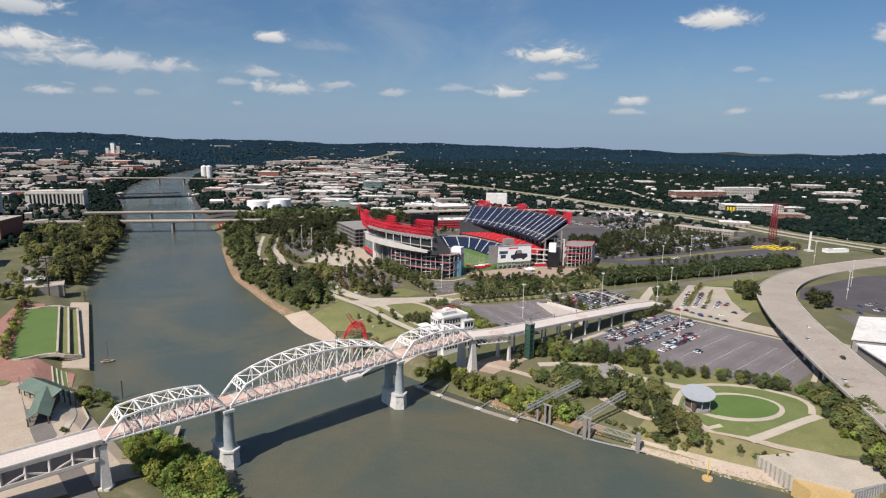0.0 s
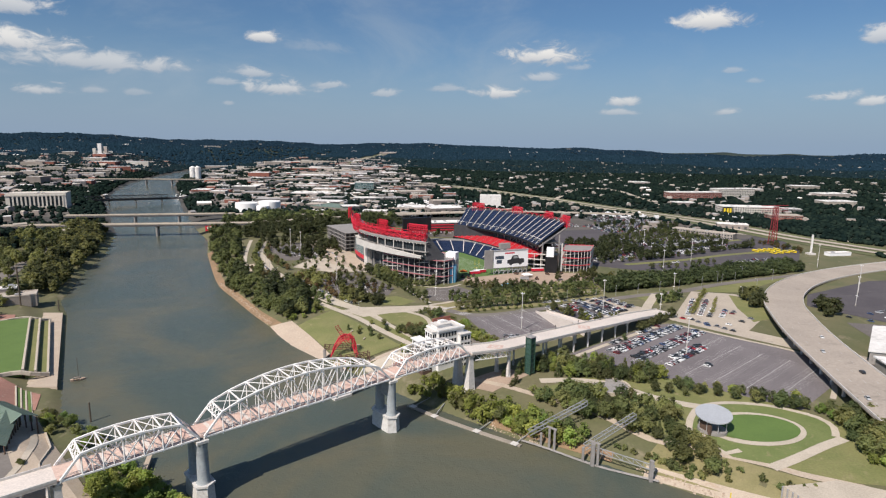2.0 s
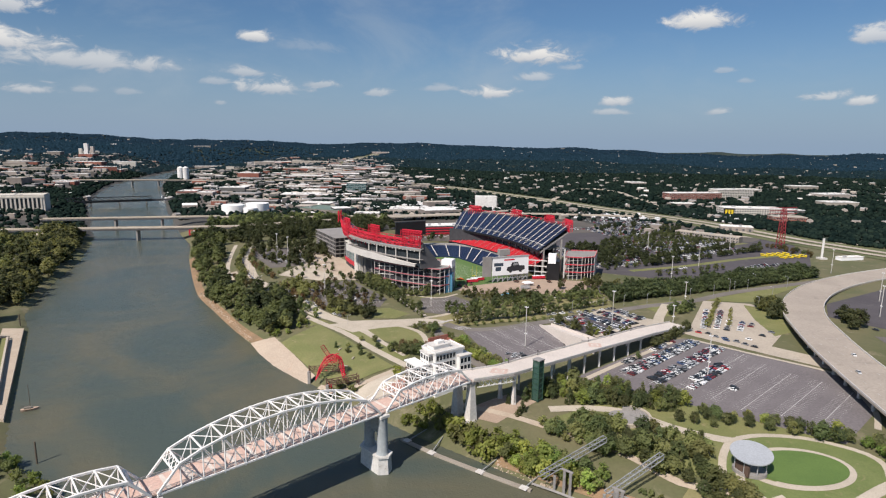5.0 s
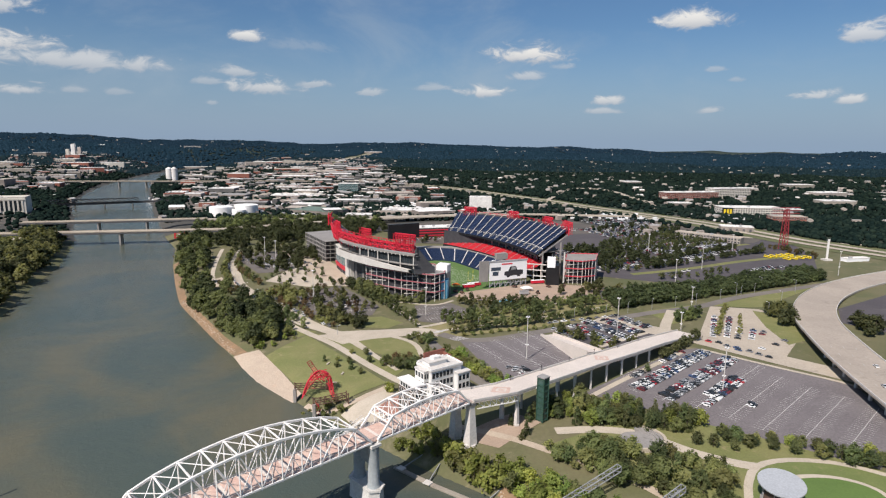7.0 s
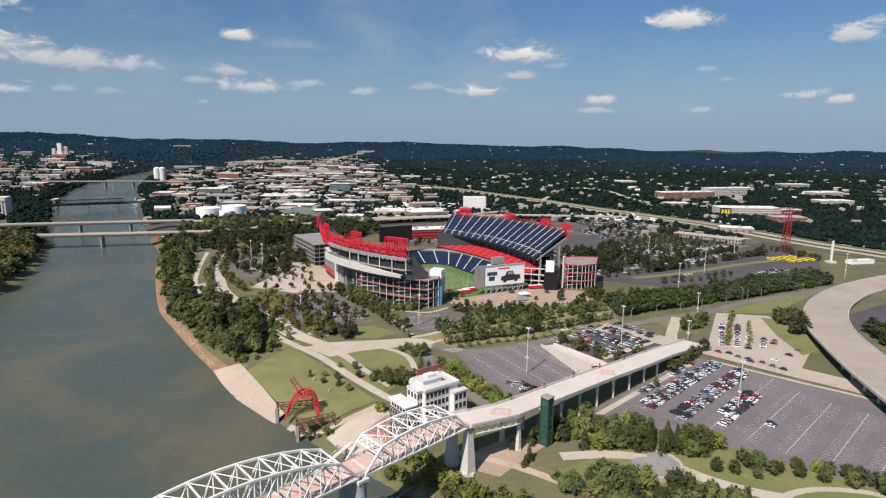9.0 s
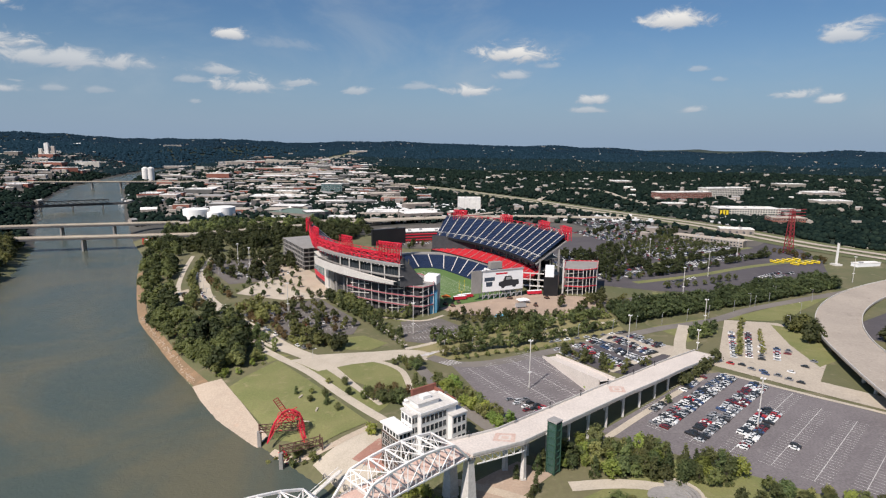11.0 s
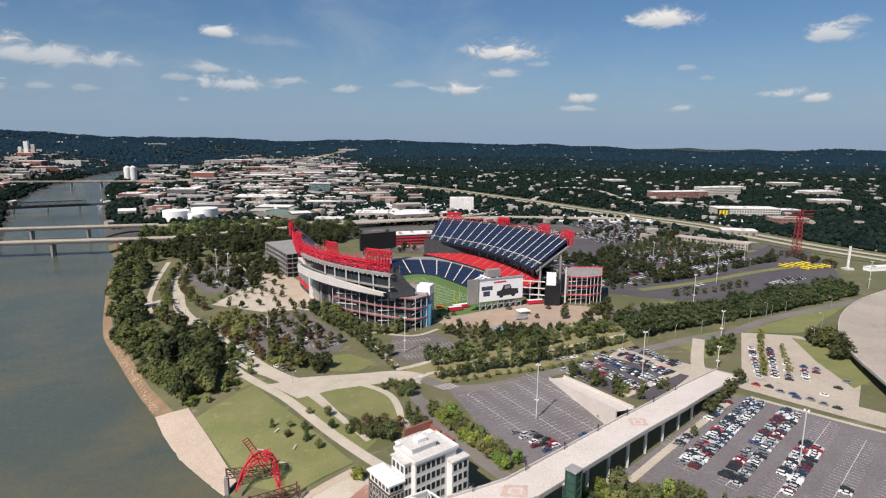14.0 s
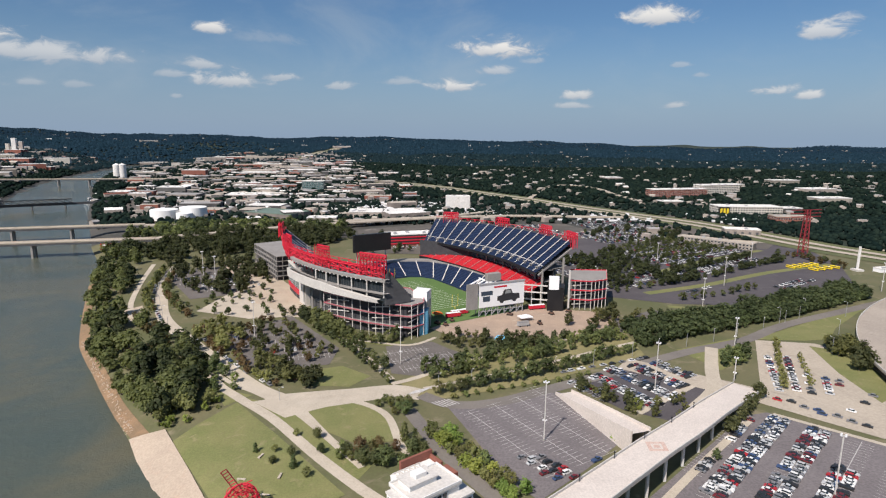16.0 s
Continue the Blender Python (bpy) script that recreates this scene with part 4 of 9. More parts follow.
for f, t, us, zt in ((east_front, east_top, U_EAST, 51), (west_front, west_top, U_WEST, 50)):
    sgn = 1 if f is east_front else -1
    deck = tier("upper_deck", us, f, t, 28, zt, 16, NAVY, stadium)
    deck["label"] = "navy seats of the upper deck"
    # underside and back wall coloured dark as if in deep shade
    loft("upper_underside", us, [lambda u: (f(u), 27.9), lambda u: (t(u) + sgn * .4, zt - 5)], SHADEGREY, stadium)
    loft("back_wall", us, [lambda u: (t(u) + sgn * .4, zt - 5), lambda u: (t(u) + sgn * .4, zt + 1.6), lambda u: (t(u) + sgn * .1, zt + 1.6)], SHADEGREY, stadium)
    loft("front_parapet", us, [lambda u: (f(u) - sgn * .4, 26.6), lambda u: (f(u) - sgn * .4, 29.0), lambda u: (f(u), 29.0)], BLACK, stadium)
    aisles(np.linspace(us[0] + 5, us[-1] - 5, 16), f, t, 28, zt, PALE, stadium, .8, 1.62)
    mid = lambda u, k=.2: f(u) + (t(u) - f(u)) * k
    loft("cross_aisle", us, [lambda u: (mid(u, .18), 28 + (zt - 28) * .2 + .9), lambda u: (mid(u, .215), 28 + (zt - 28) * .215 + .95)], PALE, stadium)
    for u in np.linspace(us[0] + 5, us[-1] - 5, 16):
        part("vomitory", bmesh_box(sp(u, mid(u, .13), 28 + (zt - 28) * .17), (2.6, 3.0, 2.2), math.atan2(SU.y, SU.x)), CONC, stadium)
        # black block as the shade inside the mouth; no hole is cut
        part("vomitory_opening", bmesh_box(sp(u, mid(u, .105), 28 + (zt - 28) * .15), (1.8, 1.2, 1.9), math.atan2(SU.y, SU.x)), BLACK, stadium)
    red0, red1 = (lambda u, s=sgn: s * (69 - .0014 * (u - 10) ** 2)), (lambda u, s=sgn: s * (86 - .0016 * (u - 10) ** 2))
    club = tier("club_tier", us, red0, red1, 12, 19.5, 8, REDSEAT, stadium)
    club["label"] = "red seats of the middle tier"
    aisles(np.linspace(us[0] + 6, us[-1] - 6, 15), red0, red1, 12, 19.5, CONC, stadium, 0.7, 0.6)
    loft("club_front", us, [lambda u: (red0(u) - sgn * .3, 9.5), lambda u: (red0(u) - sgn * .3, 12.6)], BLACK, stadium)
    loft("suite_glass", us, [lambda u: (red1(u), 19.5), lambda u: (red1(u), 27.8)], GLASS, stadium)
    for u in np.linspace(us[0], us[-1], 14):      # raking steel frames under the upper deck
        foot = sgn * (abs(t(u)) - 9)
        if sgn < 0 and u < -66:
            continue
        beam("raker", sp(u, f(u) + sgn * 3, 26.5), sp(u, t(u), zt - 5), 1.5, CONC, stadium, 1.0)
        beam("column", sp(u, foot, 0), sp(u, foot, zt - 12), 1.7, CONC, stadium)
        beam("column", sp(u, sgn * (abs(f(u)) + 8), 0), sp(u, sgn * (abs(f(u)) + 8), 31), 1.5, CONC, stadium)
    for z in (9.5, 19.5, 30):                     # concourse floors
        o = (lambda u, s=sgn, z=z: s * (abs(t(u)) - 8 - (0 if z > 20 else 3)))
        loft("concourse", us, [lambda u: (red1(u), z), lambda u: (o(u), z), lambda u: (o(u), z - .9), lambda u: (red1(u), z - .9)], CONC, stadium)
    # dark sheet as the shade deep in the concourses
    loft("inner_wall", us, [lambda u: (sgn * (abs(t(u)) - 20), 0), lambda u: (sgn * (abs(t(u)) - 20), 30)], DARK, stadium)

    # red steel along the rim: outriggers, rails and light banks
    ends = np.linspace(us[0], us[-1], 22)
    for a, b in zip(ends[:-1], ends[1:]):
        for h in (1.0, 3.6):
            beam("rim_rail", sp(a, t(a) + sgn * .9, zt + h), sp(b, t(b) + sgn * .9, zt + h), 0.4, RED, stadium)
        beam("rim_post", sp(a, t(a) + sgn * .9, zt - 6), sp(a, t(a) + sgn * .9, zt + 3.8), 0.5, RED, stadium)
        beam("rim_brace", sp(a, t(a) + sgn * .9, zt - 6), sp(b, t(b) + sgn * .9, zt + 3.6), 0.35, RED, stadium)
    loft("rim_band", us, [lambda u: (t(u) + sgn * .7, zt + .3), lambda u: (t(u) + sgn * .7, zt + 1.6)], RED, stadium)
    lo = -86 if sgn < 0 else 78
    grid = np.linspace(lo, us[-1], 23 if sgn < 0 else 5)
    for a, b in zip(grid[:-1], grid[1:]):
        cross = []        # red space frame filling the end bays
        for z0, z1 in ((39, 42.6), (42.6, 46.3), (46.3, 50)) if b > -24 else ((43.4, 46.3), (46.3, 50)):
            da, db = (lambda u, z: t(u) + sgn * (1.4 - (50 - z) * .22)), None
            cross += [(sp(a, da(a, z0), z0), sp(b, da(b, z1), z1), .55), (sp(b, da(b, z0), z0), sp(a, da(a, z1), z1), .55), (sp(a, da(a, z1), z1), sp(b, da(b, z1), z1), .7)]
        bars("frame_bay", cross, RED, stadium)
        beam("frame_post", sp(a, da(a, 37), 37 if b > -24 else 43), sp(a, da(a, 50), 51), .8, RED, stadium)


def light_bank(u, v, z, wide, parent, turn=0.0):
    """A red lattice frame with a rack of floodlights."""
    bank = part("light_bank", bmesh_box(sp(u, v, z + 6.2), (wide, 1.2, 0.6), turn), RED, parent, "red steel floodlight rack")
    c, s = math.cos(turn), math.sin(turn)
    base = sp(u, v, z)
    ax, back = Vector((c, s, 0)), Vector((-s, c, 0)) * 3.0
    n = int(wide / 2.6)
    lace = []
    for i in range(n + 1):
        o = ax * (-wide / 2 + wide * i / n)
        for dep in (Vector(), back):
            beam("rack_post", base + o + dep - Vector((0, 0, 4)), base + o + dep + Vector((0, 0, 9)), 0.42, RED, bank)
        lace.append((base + o + Vector((0, 0, 9)), base + o + back + Vector((0, 0, 4)), 0.36))
        if i < n:
            o2 = ax * (-wide / 2 + wide * (i + 1) / n)
            for h in (0, 3, 6):
                p, q = (o, o2) if (i + h // 3) % 2 else (o2, o)
                lace.append((base + p + Vector((0, 0, h)), base + q + Vector((0, 0, h + 3)), 0.34))
            for h in (4.2, 6.4, 8.6):
                beam("floodlight_bar", base + o + Vector((0, 0, h)), base + o2 + Vector((0, 0, h)), 0.95, RED, bank)
    bars("rack_lattice", lace, RED, bank)
    return bank


ALONG = math.atan2(SU.y, SU.x)
for u, wide in ((-78, 18), (-38, 15), (22, 15), (84, 17)):
    light_bank(u, east_top(u) + 1.5, 51, wide, stadium, ALONG + .0048 * (u + 20))
for u, wide in ((-80, 22), (-34, 14), (26, 15), (92, 15)):
    light_bank(u, west_top(u) - 1.2, 51.5, wide, stadium, ALONG - .0054 * (u - 15))

# lower bowl: a horseshoe round the field, open to the south
horse = [(-58, 41), (-20, 41), (20, 41), (44, 40), (56, 34), (63, 22), (65, 8), (65, -8), (63, -22), (56, -34), (44, -40), (20, -41), (-20, -41), (-58, -41)]
out_h = [(-58, 67), (-20, 67.5), (20, 67.5), (56, 65), (78, 54), (90, 34), (94, 12), (94, -12), (90, -34), (78, -54), (56, -65), (20, -67.5), (-20, -67.5), (-58, -67)]
N = 61


def resample(pts, n):
    P = [Vector(p) for p in pts]
    d = [0]
    for a, b in zip(P[:-1], P[1:]):
        d.append(d[-1] + (b - a).length)
    return [(float(np.interp(x, d, [p.x for p in P])), float(np.interp(x, d, [p.y for p in P]))) for x in np.linspace(0, d[-1], n)]


inn, outl = resample(horse, N), resample(out_h, N)
steps, vs, fs = 12, [], []
for (u0, v0), (u1, v1) in zip(inn, outl):
    vs.append(sp(u0, v0, 0.2))
    for i in range(steps):
        z = 1.6 + 8.6 * i / (steps - 1)
        for k in (i / steps, (i + 1) / steps):
            vs.append(sp(u0 + (u1 - u0) * k, v0 + (v1 - v0) * k, z))
kk = 1 + 2 * steps
for i in range(N - 1):
    fs += [(i * kk + j, i * kk + j + 1, (i + 1) * kk + j + 1, (i + 1) * kk + j) for j in range(kk - 1)]
link("lower_bowl", vs, fs, NAVY, stadium, "navy seats of the lower bowl")
for i in range(2, N - 1, 3):
    (u0, v0), (u1, v1) = inn[i], outl[i]
    beam("aisle", sp(u0, v0, 2.2), sp(u1, v1, 10.9), 0.3, PALE, stadium, 1.0)
vs, fs = [], []
for i, (u1, v1) in enumerate(outl):
    vs += [sp(u1, v1, 0), sp(u1, v1, 11.2), sp(u1 * 1.12, v1 * 1.12, 11.2), sp(u1 * 1.12, v1 * 1.12, 0)]
    if i:
        a = (i - 1) * 4
        fs += [(a + k, a + 4 + k, a + 5 + k, a + 1 + k) for k in range(3)]
link("bowl_concourse", vs, fs, CONC, stadium)
beam("tunnel_canopy", sp(66, -6, 3.2), sp(66, 6, 3.2), 5.5, RED, stadium, 5)

for k, (u0, u1) in enumerate(((-26, -24.6), (-20, -18.6), (-14, -12.6), (-8, -6.6))):
    beam("seat_letter_bar", sp(u0, 47, 4.2), sp(u0, 60, 8.4), 1.0, SIGNW, stadium, 1.8)
beam("seat_letter_bar", sp(-28, 61, 8.9), sp(-5, 61, 8.9), 1.2, SIGNW, stadium, 1.2)

# the field
field = link("pitch", [sp(u, v, 0.32) for u, v in ((-82, -40), (62, -40), (62, 40), (-82, 40))], [(0, 1, 2, 3)], TURF, stadium, "green grass playing field")
for u in np.linspace(-45.7, 45.7, 21):
    link("yard_line", [sp(u + a, v, 0.34) for a, v in ((-.25, -24.4), (.25, -24.4), (.25, 24.4), (-.25, 24.4))], [(0, 1, 2, 3)], mat("chalk", (0.55, 0.58, 0.5)), stadium)
for u in (-54.8, 54.8):
    post = beam("goal_post", sp(u, 0, 0.3), sp(u, 0, 3.3), 0.35, YELLOW, stadium)
    beam("crossbar", sp(u, -2.8, 3.3), sp(u, 2.8, 3.3), 0.25, YELLOW, stadium)
    for v in (-2.8, 2.8):
        beam("upright", sp(u, v, 3.3), sp(u, v, 13.5), 0.22, YELLOW, stadium)
board = part("video_board", bmesh_box(sp(86, -6, 35), (41, 3, 17.5), math.atan2(SV.y, SV.x)), BLACK, stadium, "large black video board")
for v in (-22, -6, 10):
    beam("board_leg", sp(88, v, 0), sp(88, v, 27), 1.4, STEEL, board)


# ---- outer concourse and ramps ----
def prism(name, poly, z0, z1, material, parent, label=""):
    n = len(poly)
    vs = [(x, y, z0) for x, y in poly] + [(x, y, z1) for x, y in poly]
    fs = [tuple(range(n - 1, -1, -1)), tuple(range(n, 2 * n))] + [(i, (i + 1) % n, n + (i + 1) % n, n + i) for i in range(n)]
    return link(name, vs, fs, material, parent, label)


def shrink(poly, d):
    c = (sum(p[0] for p in poly) / len(poly), sum(p[1] for p in poly) / len(poly))
    return [(x + (c[0] - x) * d / math.hypot(c[0] - x, c[1] - y), y + (c[1] - y) * d / math.hypot(c[0] - x, c[1] - y)) for x, y in poly]


def ramp_tower(name, poly, floors, fh, band, label, posts=4.5):
    """An open spiral-ramp tower: floor slabs, banded edges, slender posts, a dark block as the shade inside."""
    t = empty(name, (0, 0, 0), label=label, category="ramp tower")
    # dark block added as the shade between the floors
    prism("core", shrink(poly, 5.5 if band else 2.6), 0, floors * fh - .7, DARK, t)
    for k in range(1, floors + 1):
        prism("slab", poly, k * fh - .6, k * fh, CONC, t)
        if band and k < floors + 1:
            n = len(poly)
            for i in range(n):
                a, b = poly[i], poly[(i + 1) % n]
                beam("edge_band", (*a, k * fh + .25), (*b, k * fh + .25), 0.75, band, t)
                ia, ib = shrink(poly, 3.5)[i], shrink(poly, 3.5)[(i + 1) % n]
                if i % 2 == 0:
                    beam("ramp", (*ia, (k - 1) * fh + 3.2), (*ib, (k - 1) * fh + 5.2), 0.7, PALE, t, .5)
    n = len(poly)
    for i in range(n):
        a, b = Vector(poly[i]), Vector(poly[(i + 1) % n])
        m = max(1, round((b - a).length / posts))
        for j in range(m):
            q = a + (b - a) * j / m
            beam("post", (q.x, q.y, 0), (q.x, q.y, floors * fh + (1 if band else 0)), 0.5, PALE if band else CONC, t)
    return t


sw = [(-45, 631), (-29, 617), (-11, 604), (4, 596), (19, 590), (28, 598), (29, 612), (20, 638), (-20, 656)]
ramp_tower("ramp_tower", sw, 3, 8.0, MAUVE, "open ramp tower with pale posts and red edge bands", 6.5)
se = [(153, 655), (170, 650), (185, 656), (198, 690), (166, 694)]
ramp_tower("ramp_tower", se, 3, 8.0, RED, "open ramp tower with red bands beside the forecourt")
nw = [(-103, 764), (-121, 800), (-139, 837), (-106, 856), (-72, 782)]
ramp_tower("ramp_tower", nw, 5, 4.9, None, "bare grey concrete ramp tower", 6.0)

face = empty("west_facade", (0, 0, 0), label="curved stadium front with white panel band, teal glass and red base", category="facade")
wall_v = lambda u: -(98.5 - .0016 * (u - 25) ** 2)
band_v = lambda u: min(wall_v(u), west_top(u) - 3.0)
UF = np.linspace(-86, 24, 16)
loft("white_band", UF, [lambda u: (band_v(u), 26.5), lambda u: (band_v(u) - 1.2, 26.5), lambda u: (band_v(u) - 1.6, 28.5 + 4.9 * min(1, (u + 92) / 60)), lambda u: (band_v(u) + 1.5, 28.5 + 4.9 * min(1, (u + 92) / 60))], PALE, face, "pale curved panel band")
UG = np.linspace(34, 78, 9)
loft("glass_wall", UG, [lambda u: (wall_v(u) - .2, 9), lambda u: (wall_v(u) - .2, 27)], TEALGL, face, "teal glazed wall")
loft("red_base", UG, [lambda u: (wall_v(u) - .8, 4.5), lambda u: (wall_v(u) - 1.4, 8.8), lambda u: (wall_v(u), 8.8)], RED, face)
loft("glass_cornice", UG, [lambda u: (wall_v(u) + 6, 27.6), lambda u: (wall_v(u) - 1.0, 27.6), lambda u: (wall_v(u) - 1.0, 26.4)], PALE, face)
# strip below the red base, shade put into its colour
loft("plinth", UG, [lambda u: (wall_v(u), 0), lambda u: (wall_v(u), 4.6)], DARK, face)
for u in UG:
    beam("mullion", sp(u, wall_v(u) - .35, 9), sp(u, wall_v(u) - .35, 25), 0.35, STEEL, face)
link("panel", [sp(u, wall_v(u) - 1.8, z) for u, z in ((18, 0), (34, 0), (34, 30), (18, 33.2))] + [sp(u, wall_v(u) + 3, z) for u, z in ((18, 0), (34, 0), (34, 30), (18, 33.2))],
     [(3, 2, 1, 0), (4, 5, 6, 7), (0, 1, 5, 4), (1, 2, 6, 5), (2, 3, 7, 6), (3, 0, 4, 7)], PALE, face, "tall pale wall panel with a faded dark mural")
pnl = lambda u, z: sp(u, wall_v(u) - 1.86, z)
for u0, u1, z0, z1 in ((20.5, 24, 3, 9), (21.5, 25.2, 9, 15), (20, 23.6, 15, 19), (21.5, 24, 19.5, 23)):
    link("mural_shape", [pnl(u0, z0), pnl(u1, z0), pnl(u1 - .5, z1), pnl(u0 + .6, z1)], [(0, 1, 2, 3), (3, 2, 1, 0)], GREYST, face)
for u in np.linspace(-88, -24, 6):
    beam("facade_column", sp(u, west_top(u) - 1.6, 30), sp(u, west_top(u) - 1.6, 41), .9, PALE, face)
loft("roof_deck", np.linspace(-86, 78, 20), [lambda u: (wall_v(u) + .5, 32.4), lambda u: (wall_v(u) + 9, 32.4)], ROOFG, face)
loft("upper_glass", np.linspace(-88, -20, 14), [lambda u: (west_top(u) + .6, 25), lambda u: (west_top(u) + .6, 41)], GLASS, face, "dark glazed gallery storey")
loft("gallery_ledge", np.linspace(-90, 20, 20), [lambda u: (west_top(u) + 1.2, 41), lambda u: (west_top(u) - 2.6, 41.2), lambda u: (west_top(u) - 2.6, 43.0), lambda u: (west_top(u) + 1.2, 43.4)], CONC, face, "grey concrete ledge above the gallery")
loft("gallery_floor", np.linspace(-90, 20, 20), [lambda u: (west_top(u) + 1.2, 33.4), lambda u: (west_top(u) - 3.4, 33.4), lambda u: (west_top(u) - 3.4, 32.8)], CONC, face)
for u in np.linspace(-87, 14, 42):
    beam("glazing_bar", sp(u, west_top(u) + .45, 33.4), sp(u, west_top(u) + .45, 41), .22, SHADEGREY, face)
for u in np.linspace(-84, 10, 24):
    beam("gallery_lamp", sp(u, west_top(u) - 2.7, 40.9), sp(u + .8, west_top(u) - 2.7, 40.9), .5, SIGNW, face)
loft("gallery_rail", np.linspace(-88, -20, 14), [lambda u: (west_top(u) - 2.7, 43.0), lambda u: (west_top(u) - 2.8, 44.2), lambda u: (west_top(u) - 2.6, 44.2)], STEEL, face)
vE, vF = west_top(-88), west_front(-88)
link("end_wall", [sp(-88.4, v, z) for v, z in ((vE - .8, 24.6), (vE - .8, 45.4), (vE + 2, 49), (vF, 28), (vF, 24.6))] + [sp(-87.8, v, z) for v, z in ((vE - .8, 24.6), (vE - .8, 45.4), (vE + 2, 49), (vF, 28), (vF, 24.6))],
     [(0, 1, 2, 3, 4), (9, 8, 7, 6, 5), (0, 5, 6, 1), (1, 6, 7, 2), (2, 7, 8, 3), (3, 8, 9, 4)], SHADEGREY, face, "dark end wall of the stand")

# ---- the large sign at the open end ----
sign = empty("billboard", (0, 0, 0), label="large white billboard on a steel frame with a dark vehicle picture", category="billboard")
SL, SR = Vector((74.4, 636, 0)), Vector((113.5, 650, 0))
SD = (SR - SL).normalized()
SNN = Vector((SD.y, -SD.x, 0))
ssp = lambda a, z, o=0.0: Vector((*(SL + SD * a + SNN * o)[:2], z))
SLEN = (SR - SL).length


def slab_on(name, a0, a1, z0, z1, o0, o1, material, parent, label=""):
    vs = [ssp(a, z, o) for o in (o0, o1) for a, z in ((a0, z0), (a1, z0), (a1, z1), (a0, z1))]
    return link(name, vs, [(3, 2, 1, 0), (4, 5, 6, 7), (0, 1, 5, 4), (1, 2, 6, 5), (2, 3, 7, 6), (3, 0, 4, 7)], material, parent, label)


slab_on("board", 0, SLEN, 7.6, 26, -1, 0, SIGNW, sign, "white sign board")
slab_on("frame", -.6, SLEN + .6, 25.9, 27, -1.6, .4, STEEL, sign)
slab_on("side_panel", -11, -1.2, 7, 27.5, -1.5, 0, CONC, sign, "plain grey panel beside the board")
slab_on("speaker_box", 9, 21, 27.5, 33.5, -8, -3, CONC, sign, "grey equipment box behind the board")
slab_on("brand_bar", 13, 25, 22.6, 24.0, 0, .06, RED, sign)
for a0, a1, z0, z1 in ((1.5, 12, 17.2, 20.6), (3.2, 9.6, 12.2, 16.4)):
    slab_on("word_bar", a0, a1, z0, z1, 0, .06, mat("sign_ink", (0.05, 0.07, 0.10)), sign)
truck = [(16, 12), (16.4, 15.6), (20.5, 16.2), (22.5, 20.4), (29, 20.6), (30.5, 16.8), (36.8, 16.4), (37.4, 12.2), (34.6, 11.6), (33.4, 9.8), (31, 9.9), (30, 11.4), (22.6, 11.0), (21.6, 9.6), (19.4, 9.6), (18.4, 11.4)]
link("vehicle_picture", [ssp(a, z, .07) for a, z in truck], [tuple(range(len(truck)))], mat("sign_dark", (0.035, 0.035, 0.04)), sign)
link("vehicle_window", [ssp(a, z, .1) for a, z in ((23.4, 17), (24, 19.6), (28.2, 19.8), (29.4, 17.2))], [(0, 1, 2, 3)], GREYST, sign)
for a in np.linspace(0.5, SLEN - .5, 8):
    beam("frame_post", ssp(a, 0, -1.2), ssp(a, 8, -1.2), 0.6, STEEL, sign)
    beam("frame_post", ssp(a, 0, -7), ssp(a, 26, -2), 0.5, STEEL, sign)
for a, b in zip(np.linspace(0.5, SLEN - .5, 8)[:-1], np.linspace(0.5, SLEN - .5, 8)[1:]):
    beam("frame_brace", ssp(a, .4, -1.2), ssp(b, 7.4, -1.2), 0.4, STEEL, sign)
    beam("frame_rail", ssp(a, 4, -1.2), ssp(b, 4, -1.2), 0.5, STEEL, sign)
    beam("frame_rail", ssp(a, 7.2, -1.2), ssp(b, 7.2, -1.2), 0.7, STEEL, sign)

tower = empty("gate_tower", (0, 0, 0), label="dark draped gate tower with a white top sign", category="tower")
prism("shaft", [(133, 650), (146, 648), (151, 662), (138, 666)], 0, 20, BLACK, tower, "dark draped tower shaft")
prism("top_sign", [(134, 649.5), (142, 648.5), (144, 655), (136, 657)], 18, 28, SIGNW, tower, "white sign cube")
beam("mast", (152, 653, 0), (152, 653, 33), 1.3, PALE, tower)
for z in (7, 13, 19):
    beam("gallery", (116, 664, z), (137, 657, z), 1.0, PALE, tower)
for k in range(4):
    beam("gallery_post", (116 + 7 * k, 664 - 2.3 * k, 0), (116 + 7 * k, 664 - 2.3 * k, 20), 0.7, PALE, tower)
kiosk = empty("blue_booth", (0, 0, 0), label="sky-blue draped corner of the stadium gate", category="booth")
prism("drape", [(25, 597), (31, 600), (33, 611), (27, 606)], 0, 17, SKYBLUE, kiosk)
prism("white_top", [(21, 612), (31, 608), (35, 618), (25, 623)], 22, 29, SIGNW, kiosk, "white box top")
prism("mid_box", [(21, 612), (31, 608), (35, 618), (25, 623)], 8, 21.9, STEEL, kiosk)
for q in ((21.5, 612.5), (30.5, 608.5), (34.5, 617.5), (25.5, 622)):
    beam("leg", (*q, 0), (*q, 8.2), 0.7, STEEL, kiosk)
# added dark sheet that gives the recess behind the tower its shade
loft("lower_screen", np.linspace(-62, 20, 14), [lambda u: (wall_v(u) + 2, 0), lambda u: (wall_v(u) + 2, 26)], SHADEGREY, face)
